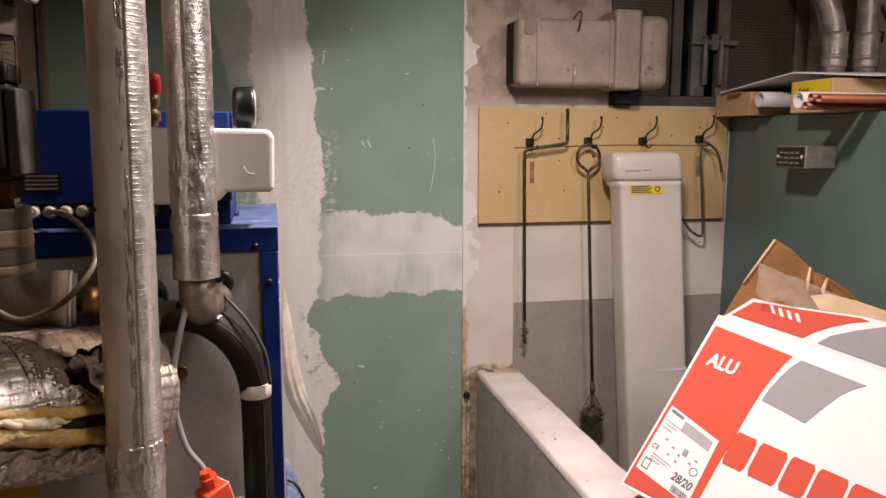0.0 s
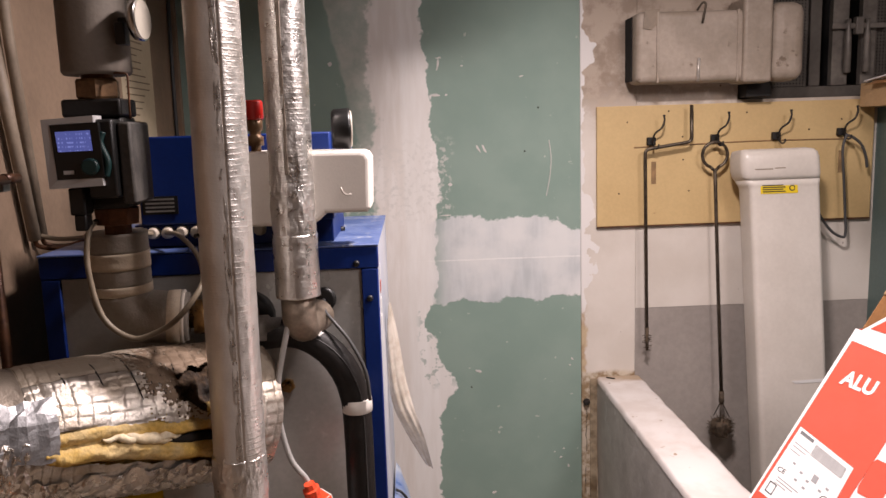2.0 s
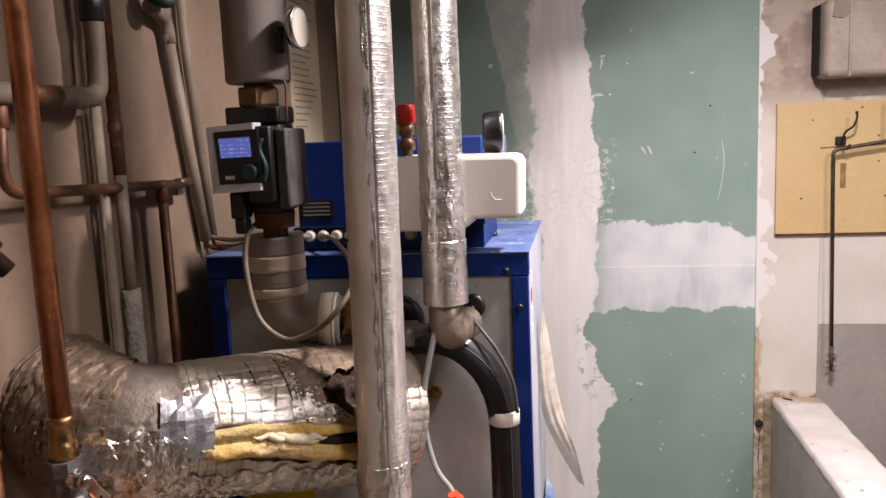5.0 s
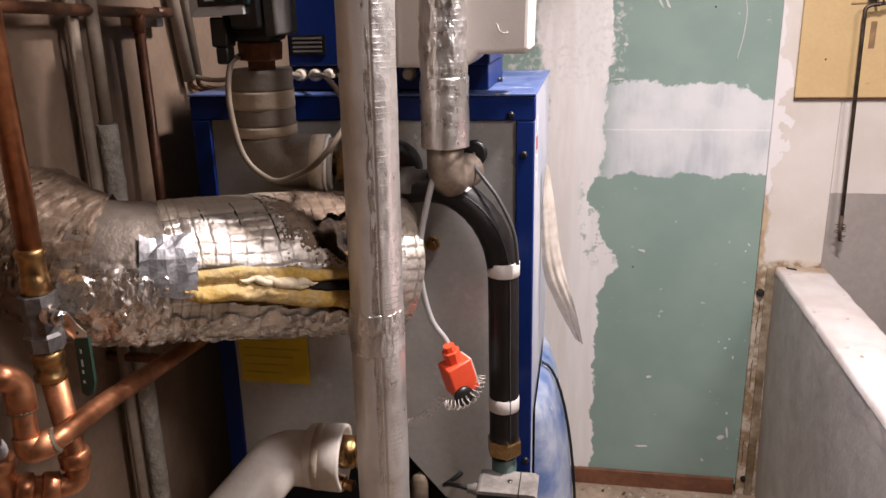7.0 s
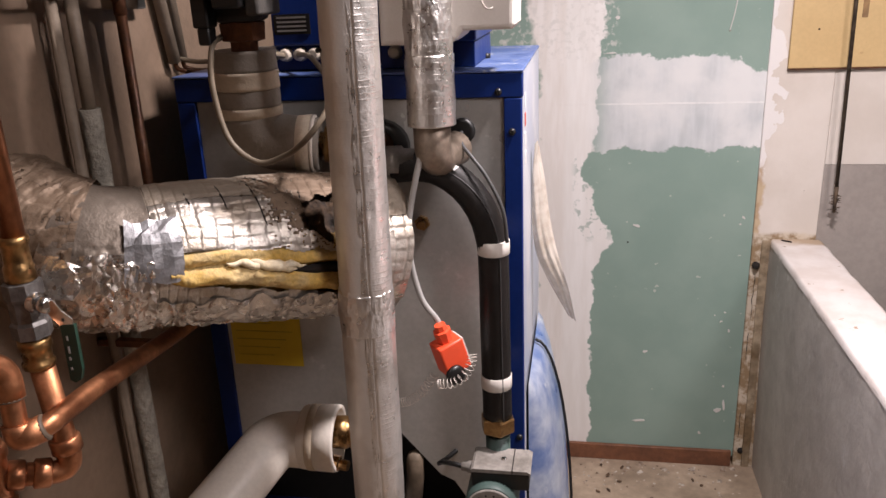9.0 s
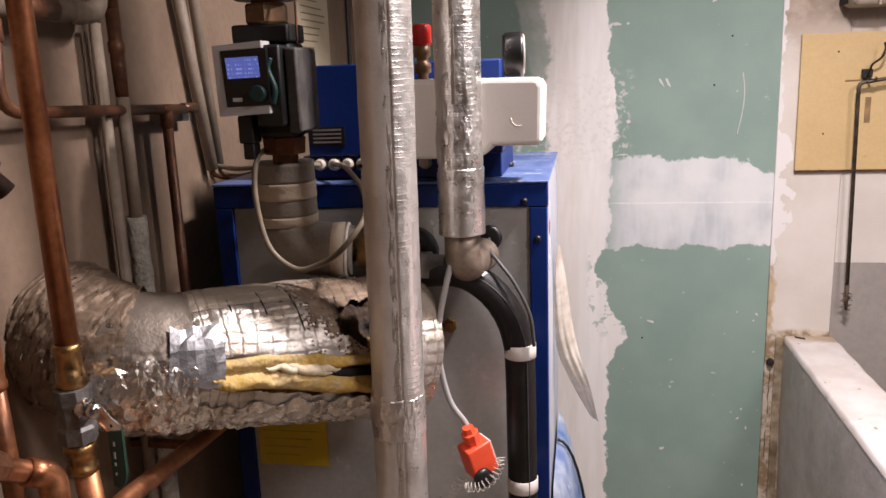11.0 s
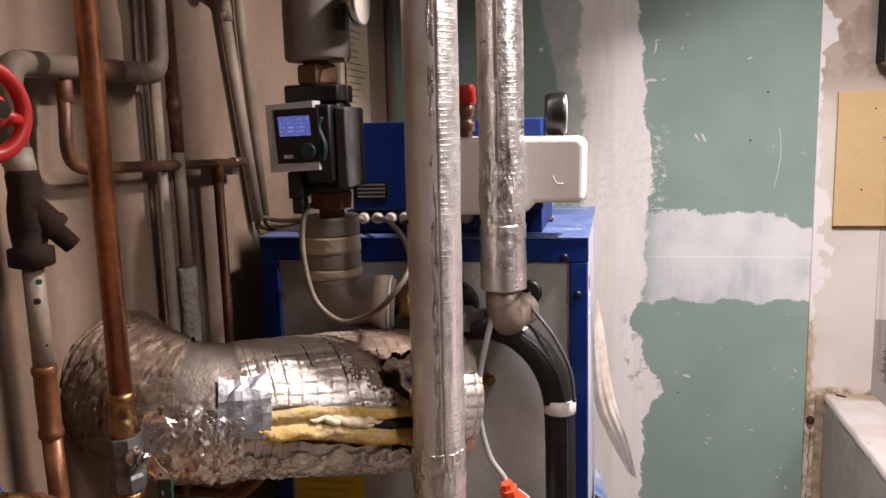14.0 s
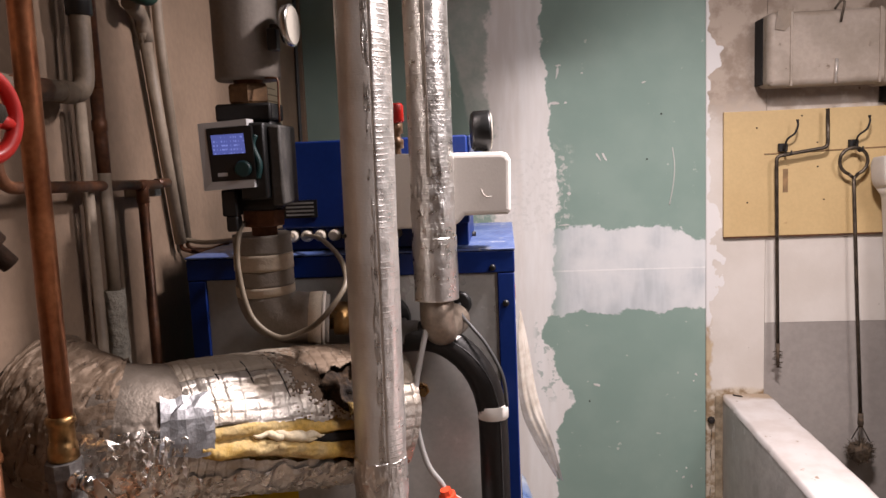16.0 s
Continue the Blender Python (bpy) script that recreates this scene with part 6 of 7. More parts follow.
def wheel_valve():
    """A stop valve on a riser close to the door, with its handwheel towards the room."""
    hub = Vector((-0.3225, 0.458, 1.602))
    ax = Vector((0.988, -0.156, 0.02)).normalized()
    back = hub - ax * 0.125
    ob = thing("stop_valve", (back.x, back.y, 0), "stop valve with a worn red handwheel on a riser", "valve")
    side = ax.cross(Vector((0, 0, 1))).normalized()
    up = side.cross(ax)
    rim = [hub + (side * math.cos(a) + up * math.sin(a)) * 0.0245 for a in (2 * math.pi * k / 40 for k in range(41))]
    w = part("handwheel", T(rim, 0.0046, seg=12), M_RED, ob, "red handwheel")
    part("hub", L(hub - ax * 0.006, ax, [(0, 0.011), (0.012, 0.010), (0.015, 0.006)], seg=16), M_RED, w)
    for k in range(4):
        a = 0.25 + math.pi / 2 * k
        part("spoke", T([hub + (side * math.cos(a) + up * math.sin(a)) * 0.006, hub + (side * math.cos(a) + up * math.sin(a)) * 0.0235], [0.0048, 0.0036], seg=10), M_RED, w)
    part("wheel_nut", hexnut(bmesh.new(), hub + ax * 0.008, ax, 0.005, 0.006), M_CHROME, w)
    part("spindle", T([hub, back], 0.005, seg=10), M_BRASS, ob)
    part("valve_body", L(back - Vector((0, 0, 0.035)), (0, 0, 1), [(0, 0.014), (0.006, 0.021), (0.02, 0.021), (0.035, 0.024), (0.05, 0.021), (0.064, 0.021), (0.07, 0.014)], seg=12), M_BRASS, ob, "brass valve body")
    part("riser", T([(back.x, back.y, 0.0), (back.x, back.y, 2.498)], 0.0125, seg=16), M_PAINTPIPE, ob, "cream painted riser")


strainer_riser()
wheel_valve()


def copper_riser():
    x, y = -0.5345, 0.85
    ob = thing("copper_riser", (x, y, 0.95), "bright copper riser with a grey ball valve", "pipe")
    part("riser", T([(-0.533, y, 2.498), (-0.539, y, 1.290)], 0.0127, seg=22), M_COPPER, ob, "polished copper pipe")
    part("press_fitting", L((-0.540, y, 1.245), (0, 0, 1), [(0, 0.0140), (0.002, 0.0168), (0.018, 0.0160), (0.020, 0.0145), (0.040, 0.0142), (0.042, 0.0158), (0.046, 0.0166), (0.050, 0.0158), (0.052, 0.0130)], seg=20), M_BRASS, ob, "brass press fitting")
    v = part("ball_valve", L((-0.541, y, 1.178), (0, 0, 1), [(0, 0.015), (0.002, 0.021), (0.018, 0.0215), (0.022, 0.0185), (0.045, 0.0185), (0.050, 0.021), (0.066, 0.0205), (0.068, 0.015)], seg=8), mat("dull_valve_grey", (0.185, 0.175, 0.165), 0.5, 0.5, var=0.3, scale=40, fine=160, bump=0.15, second=(0.12, 0.112, 0.105)), ob, "grey ball valve")
    part("stem", L((-0.529, y - 0.004, 1.222), (0.86, -0.5, 0.10), [(0, 0.012), (0.010, 0.012), (0.012, 0.0085), (0.026, 0.0085), (0.027, 0.0095), (0.034, 0.0085), (0.035, 0.003)], seg=12), M_CHROME, v)
    part("lever", prism(bmesh.new(), [(-0.509, 0.833, 1.224), (-0.494, 0.833, 1.231), (-0.4855, 0.833, 1.219), (-0.4755, 0.834, 1.209), (-0.4755, 0.834, 1.199), (-0.4905, 0.834, 1.1985), (-0.500, 0.833, 1.212)], (0.001, -0.0025, 0)), M_CHROME, v, "steel lever")
    part("lever_hole", L((-0.4845, 0.8312, 1.2085), (0.3, -0.9, 0), [(0, 0.0022), (0.0006, 0.0018)], seg=10), M_DARKCAST, v)
    part("grip", prism(bmesh.new(), [(-0.4905, 0.836, 1.2015), (-0.4735, 0.836, 1.2035), (-0.4745, 0.836, 1.150), (-0.4785, 0.836, 1.1375), (-0.4855, 0.836, 1.1335), (-0.4915, 0.836, 1.1365)], (0.001, -0.006, 0)), mat("green_grip", (0.012, 0.045, 0.028), 0.5), v, "dark green lever grip")
    for k, h in enumerate((0.010, 0.016, 0.008, 0.006)):
        z = 1.190 - 0.0125 * k
        part("grip_print", B(-0.4845 - 0.0006 * k, -0.4825 - 0.0006 * k, 0.8290, 0.8298, z - h * 0.5, z), M_LIGHTGREY, v)
    part("lower_fitting", L((-0.5415, y, 1.140), (0, 0, 1), [(0, 0.0145), (0.002, 0.018), (0.008, 0.018), (0.010, 0.0155), (0.024, 0.0165), (0.026, 0.0185), (0.038, 0.0175)], seg=18), M_BRASS, ob, "brass fitting")
    path = bent([(-0.5395, y, 1.148), (-0.5275, y, 1.003), (-0.592, y - 0.050, 1.024)], 0.026, per=10)
    part("lower_tube", T(path, 0.0138, seg=20), M_COPPER, ob, "copper pipe bending to a tee")
    for p, d in (((-0.5305, y, 1.040), (-0.08, 0, 1)), ((-0.553, y - 0.020, 1.0115), (-0.78, -0.6, 0.25)), ((-0.574, y - 0.036, 1.018), (-0.78, -0.6, 0.25))):
        part("collar", L(Vector(p) - Vector(d).normalized() * 0.01, d, [(0, 0.0145), (0.002, 0.0175), (0.018, 0.0175), (0.02, 0.0145)], seg=18), M_COPPER, ob)


copper_riser()


def copper_offset():
    PTS = [Vector(p) for p in ((-0.557, 0.64, 1.255), (-0.547, 0.68, 1.236), (-0.549, 0.72, 1.214), (-0.553, 0.755, 1.192), (-0.558, 0.79, 1.17))]
    ob = thing("copper_offset", (-0.59, 0.84, 1.05), "copper pipe rising through an elbow and running back along the wall", "pipe")
    TOP, LOW = Vector((-0.536, 0.792, 1.168)), Vector((-0.5295, 0.783, 1.089))
    path = bent([PTS[0], PTS[3], TOP, LOW, (-0.505, 0.796, 1.0975), (-0.508, 0.882, 1.0935), (-0.525, 1.122, 1.060), (-0.545, 1.46, 1.025)], 0.016, per=10)
    part("tube", T(path, 0.0122, seg=20), M_COPPER, ob, "copper pipe running back along the wall")
    for pts in ([PTS[3].lerp(TOP, 0.35), TOP, TOP.lerp(LOW, 0.42)], [TOP.lerp(LOW, 0.78), LOW, LOW.lerp(Vector((-0.505, 0.796, 1.0975)), 0.95)]):
        e = part("elbow", T(bent(pts, 0.017, per=10), 0.0152, seg=20), M_COPPER, ob, "capillary copper elbow")
        q, r = Vector(pts[-1]), Vector(pts[1])
        part("solder", L(q, q - r, [(-0.001, 0.0150), (0.0008, 0.0155), (0.0025, 0.0124)], seg=18), M_DIRTYPIPE, e)
    d = PTS[3] - PTS[1]
    part("union", L(PTS[2] - d.normalized() * 0.020, d, [(0, 0.015), (0.001, 0.0185), (0.010, 0.0200), (0.018, 0.0200), (0.020, 0.0185), (0.034, 0.0180), (0.040, 0.0165), (0.042, 0.0150)], seg=8), M_OLDCU, ob, "dark brown union nut")
    v = part("ball_valve", L(PTS[1] - d.normalized() * 0.024, d, [(0, 0.015), (0.004, 0.0175), (0.030, 0.0175), (0.032, 0.0190), (0.038, 0.0190), (0.040, 0.0150)], seg=16), M_BRASS, ob, "small brass ball valve")
    part("blue_lever", prism(bmesh.new(), [PTS[1] + Vector(q) for q in ((-0.030, -0.012, 0.055), (-0.014, -0.012, 0.052), (-0.004, -0.012, 0.022), (-0.024, -0.012, 0.018))], (0.002, 0.008, 0)), mat("blue_lever_plastic", (0.01, 0.06, 0.32), 0.4), v, "blue valve lever")
    part("clamp", B(-0.6495, -0.530, 1.10, 1.112, 1.040, 1.052, bevel=0.002), M_OLDCU, ob)


copper_offset()


def notice():
    ob = thing("notice_sheet", (-0.645, 2.2, 1.7), "yellowed paper notice with faded print on the wall", "notice")
    part("paper", B(-0.6496, -0.6484, 1.97, 2.205, 1.595, 2.02), M_PAPER, ob)
    rng = random.Random(2)
    faded = mat("faded_print", (0.24, 0.18, 0.115), 0.8, bump=0)
    for k in range(22):
        z = 1.985 - k * 0.0165
        part("print_bar", B(-0.6483, -0.6478, 1.995, 1.995 + rng.uniform(0.08, 0.18), z, z + 0.0032), faded, ob)
    single("wall_cable", T(spline([(-0.642, 2.395, 2.498), (-0.642, 2.392, 2.1), (-0.642, 2.378, 1.9), (-0.643, 2.372, 1.7), (-0.642, 2.365, 1.45), (-0.642, 2.36, 1.2)]), 0.0055, seg=8), M_DARKCABLE, "black cable running down the wall corner", "cable")
    single("corner_strip", B(-0.6495, -0.635, 2.405, 2.4292, 0.0, 2.498, bevel=0.002), M_WEST, "rough plaster strip in the wall corner", "trim", kind="structure")


notice()


def plastic_bag():
    """A narrow twisted sleeve: where its left and right edges lie as it hangs."""
    left = spline([(-0.018, 0, 1.268), (-0.0235, 0, 1.20), (-0.0235, 0, 1.12), (-0.016, 0, 1.06), (0.006, 0, 1.004), (0.043, 0, 0.934)], 8)
    right = spline([(-0.0145, 0, 1.268), (-0.002, 0, 1.20), (0.009, 0, 1.12), (0.023, 0, 1.06), (0.041, 0, 1.004), (0.057, 0, 0.934)], 8)
    rows = []
    for i, (p, q) in enumerate(zip(left, right)):
        t = i / (len(left) - 1)
        row = []
        for j in range(15):
            u = j / 14
            c = p.lerp(q, u)
            c.y = 1.497 + 0.030 * (u - 0.5) * math.cos(2.6 * t) - 0.007 * math.sin(math.pi * u) * math.sin(math.pi * t) + 0.006 * noise.noise((u * 5 - t * 2, t * 2.5, 7)) + 0.003 * abs(noise.noise((u * 9 + t * 4, t * 5, 2)))
            c.x = max(c.x, -0.0235)
            row.append(c)
        rows.append(row)
    single("plastic_sleeve", sheet(bmesh.new(), rows), M_FILM, "translucent plastic sleeve hanging twisted on the boiler side", "plastic sleeve")


plastic_bag()

# ---- the niche: hook board, rods, duct, cover ----
SPAN[0] = 1.0614


def hook_board():
    ob = thing("hook_board", (0.98, 2.28, 1.30), "yellow hardboard panel with wire hooks on the wall", "hook board")
    part("board", B(0.572, 1.388, 2.279, 2.2895, 1.300, 1.646, bevel=0.0015), M_BOARD, ob)
    part("board_edge", B(0.5725, 1.3875, 2.2785, 2.2896, 1.2965, 1.2998), M_OLDCU, ob, "dark lower edge")
    m = mat("pencil_stain", (0.34, 0.21, 0.10), 0.8, var=0.3, scale=40, bump=0)
    part("scored_line", T(spline([(0.68, 2.2787, 1.527), (0.85, 2.2787, 1.531), (1.05, 2.2787, 1.535), (1.32, 2.2787, 1.533)]), 0.0022, seg=5), m, ob)
    for x, z in ((0.636, 1.395), (0.842, 1.397), (0.824, 1.488), (0.822, 1.554), (1.009, 1.618), (1.194, 1.564), (0.66, 1.60), (0.78, 1.628), (1.29, 1.59)):
        part("nail", L((x, 2.279, z), (0, -1, 0), [(-0.002, 0.0024), (0.001, 0.0024), (0.002, 0.0014)], seg=7), M_GAP, ob)
    for x, z in ((0.738, 1.455), (1.292, 1.47)):
        part("drip_stain", B(x - 0.007, x + 0.007, 2.2783, 2.2789, z - 0.035, z + 0.03), m, ob)
    for x, z in ((0.728, 1.543), (0.914, 1.546), (1.094, 1.547), (1.287, 1.553)):
        h = part("hook", T(spline([(x, 2.262, z - 0.004), (x + 0.004, 2.250, z + 0.022), (x + 0.020, 2.240, z + 0.038), (x + 0.027, 2.238, z + 0.058), (x + 0.026, 2.238, z + 0.070)]), 0.0028, seg=8), M_DARKCAST, ob, "black wire coat hook")
        part("block", B(x - 0.012, x + 0.012, 2.266, 2.2792, z - 0.010, z + 0.012, bevel=0.002), M_DARKCAST, h)
        part("lower_hook", T(spline([(x + 0.002, 2.264, z - 0.008), (x + 0.004, 2.244, z - 0.020), (x + 0.010, 2.238, z - 0.016), (x + 0.012, 2.240, z - 0.008)]), 0.0025, seg=8), M_DARKCAST, h)
        part("knob", L((x + 0.026, 2.238, z + 0.069), (0, 0, 1), [(0, 0.0028), (0.002, 0.0042), (0.005, 0.004), (0.006, 0.002)], seg=8), M_DARKCAST, h)


hook_board()


def bristles(bm, c, r, n, rng, flat=1.0):
    c = Vector(c)
    for _ in range(n):
        d = Vector((rng.gauss(0, 1), rng.gauss(0, 1), rng.gauss(0, 1) * flat)).normalized()
        e = c + d * r * rng.uniform(0.7, 1.05)
        tube(bm, [c + d * r * 0.15, e], [0.0012, 0.0005], seg=4, caps=False)


def rods():
    rng = random.Random(21)
    ob = thing("flue_rod", (0.71, 2.245, 0.93), "bent iron flue-cleaning rod with a small brush hanging from a hook", "rod", "flue-cleaning rods")
    part("rod", T(bent([(0.835, 2.246, 1.643), (0.837, 2.246, 1.540), (0.703, 2.247, 1.521), (0.713, 2.250, 0.985)], 0.014, per=6), 0.0050, seg=12), M_IRON, ob)
    bm = bmesh.new()
    tube(bm, [(0.713, 2.25, 1.0), (0.714, 2.25, 0.93)], [0.006, 0.004], seg=8)
    for k in range(26):
        z = 0.985 - 0.002 * k
        a = rng.uniform(0, 6.28)
        tube(bm, [(0.7135, 2.25, z), (0.7135 + 0.014 * math.cos(a), 2.25 + 0.014 * math.sin(a), z + rng.uniform(-0.004, 0.004))], [0.0018, 0.0009], seg=4)
    part("brush", bm, M_BRISTLE, ob, "worn spiral wire brush")
    ob = thing("flue_brush", (0.935, 2.245, 0.62), "long iron rod with a ring handle and a round wire brush", "flue brush", "flue-cleaning rods")
    ring = [(0.9055 + 0.0365 * math.sin(a), 2.247, 1.500 - 0.0365 * math.cos(a)) for a in (0.35 + (2 * math.pi - 0.7) * k / 28 for k in range(29))]
    part("ring", T(ring, 0.0045, seg=10), M_IRON, ob, "ring handle")
    part("rod", T([ring[0], (0.9065, 2.247, 1.452), (0.922, 2.246, 1.12), (0.940, 2.246, 0.775)], 0.0050, seg=12), M_IRON, ob)
    part("rod_eye", T([ring[-1], (0.9055, 2.247, 1.455)], 0.0045, seg=10), M_IRON, ob)
    part("ferrule", L((0.9395, 2.246, 0.795), (0.02, 0, -1), [(0, 0.007), (0.03, 0.0085), (0.04, 0.006)], seg=10), M_BRISTLE, ob)
    for a in (0, 2.1, 4.2):
        part("wire", T([(0.940, 2.246, 0.765), (0.940 + 0.026 * math.cos(a), 2.246 + 0.026 * math.sin(a), 0.712)], 0.0016, seg=6), M_IRON, ob)
    bm = bmesh.new()
    lathe(bm, (0.940, 2.246, 0.655), (0, 0, 1), [(0, 0.018), (0.02, 0.031), (0.045, 0.028), (0.055, 0.010)], 12)
    bristles(bm, (0.940, 2.246, 0.685), 0.042, 520, rng, 0.6)
    part("brush", bm, M_BRISTLE, ob, "round wire brush head")
    ob = thing("hanging_cord", (1.27, 2.25, 1.25), "black cord looped over a wall hook", "cord")
    part("cord", T(spline([(1.289, 2.245, 1.548), (1.277, 2.243, 1.505), (1.284, 2.243, 1.42), (1.292, 2.244, 1.33), (1.297, 2.245, 1.258), (1.284, 2.245, 1.250), (1.255, 2.246, 1.268), (1.228, 2.247, 1.302), (1.215, 2.248, 1.325)]), 0.004, seg=8), M_DARKCABLE, ob)
    part("cord", T(spline([(1.289, 2.245, 1.545), (1.31, 2.244, 1.535), (1.332, 2.243, 1.515), (1.345, 2.243, 1.485), (1.352, 2.244, 1.45)]), 0.0042, seg=8), M_DARKCABLE, ob)


rods()


def wall_duct():
    ob = thing("vent_duct", (0.9, 2.24, 1.7), "boxy painted duct fixed high on the wall", "duct")
    part("box", B(0.660, 1.030, 2.190, 2.2895, 1.703, 1.895, bevel=0.018, seg=4), M_DUCT, ob)
    part("end_cap", B(1.0345, 1.132, 2.186, 2.2890, 1.700, 1.914, bevel=0.032, seg=5), M_DUCT, ob, "rounded end cap")
    part("collar", B(0.952, 1.034, 2.178, 2.2892, 1.697, 1.925, bevel=0.010, seg=3), M_DUCT, ob, "raised collar")
    part("seam", B(0.715, 0.722, 2.186, 2.195, 1.703, 1.893, bevel=0.002), M_DUCT, ob)
    part("seam", B(0.938, 0.943, 2.187, 2.195, 1.703, 1.895, bevel=0.001), M_DUCT, ob)
    part("torn_tape", prism(bmesh.new(), [(0.682, 2.1885, 1.898), (0.722, 2.1885, 1.900), (0.716, 2.1885, 1.86), (0.700, 2.1885, 1.845), (0.676, 2.1885, 1.85)], (0, -0.002, 0)), M_PAINTPIPE, ob, "torn tape")
    part("end_plate", B(0.6555, 0.6615, 2.232, 2.2893, 1.712, 1.886, bevel=0.002), M_RECESSDARK, ob, "open end with its shade put into the dark colour")
    part("wire", T(spline([(0.825, 2.19, 1.893), (0.838, 2.184, 1.912), (0.846, 2.182, 1.908), (0.842, 2.184, 1.878), (0.840, 2.187, 1.860)]), 0.003, seg=6), M_IRON, ob)
    part("wire", T([(0.832, 2.187, 1.768), (0.829, 2.185, 1.705)], 0.0042, seg=6), M_GALV, ob)
    part("drop_block", B(0.988, 1.06, 2.24, 2.2888, 1.66, 1.703, bevel=0.002), M_RECESSDARK, ob)


wall_duct()


def vent_doors():
    ob = thing("vent_doors", (1.4, 2.37, 1.66), "grey steel vent doors with perforated panels and a lever latch", "vent door")
    y0, y1 = 2.362, 2.380
    part("bottom_rail", B(0.99, 1.70, y0, y1, 1.657, 1.690, bevel=0.002), M_GRILLE, ob)
    for x0, x1 in ((1.228, 1.262), (1.296, 1.345), (1.385, 1.428), (1.668, 1.716)):
        part("stile", B(x0, x1, y0 - 0.004, y1, 1.6905, 2.498, bevel=0.002), M_STILE if x0 > 1.28 else M_GRILLE, ob)
    for a, b, cols in ((0.995, 1.226, 24), (1.43, 1.666, 25)):
        bm = bmesh.new()
        for k in range(cols):
            x = a + (b - a) * (k + 0.5) / cols
            box(bm, x - 0.0024, x + 0.0024, y0 + 0.006, y0 + 0.008, 1.691, 2.2)
        for k in range(53):
            z = 1.695 + 0.0096 * k
            box(bm, a, b, y0 + 0.0056, y0 + 0.0076, z - 0.0024, z + 0.0024)
        tagged(part("perforated_panel", bm, M_GRILLE, ob, "grey perforated sheet"), kind="stuff")
    part("latch_bar", B(1.285, 1.452, y0 - 0.022, y0 - 0.012, 1.852, 1.868, bevel=0.002), M_STILE, ob, "steel latch bar")
    for x in (1.335, 1.392):
        part("latch_pin", L((x, y0 - 0.018, 1.725), (0, 0, 1), [(0, 0.008), (0.004, 0.0105), (0.10, 0.010), (0.13, 0.007), (0.155, 0.007)], seg=12), M_STILE, ob, "latch pin")
    part("latch_hasp", B(1.352, 1.376, y0 - 0.03, y0 - 0.010, 1.835, 1.885, bevel=0.003), M_STILE, ob)


vent_doors()


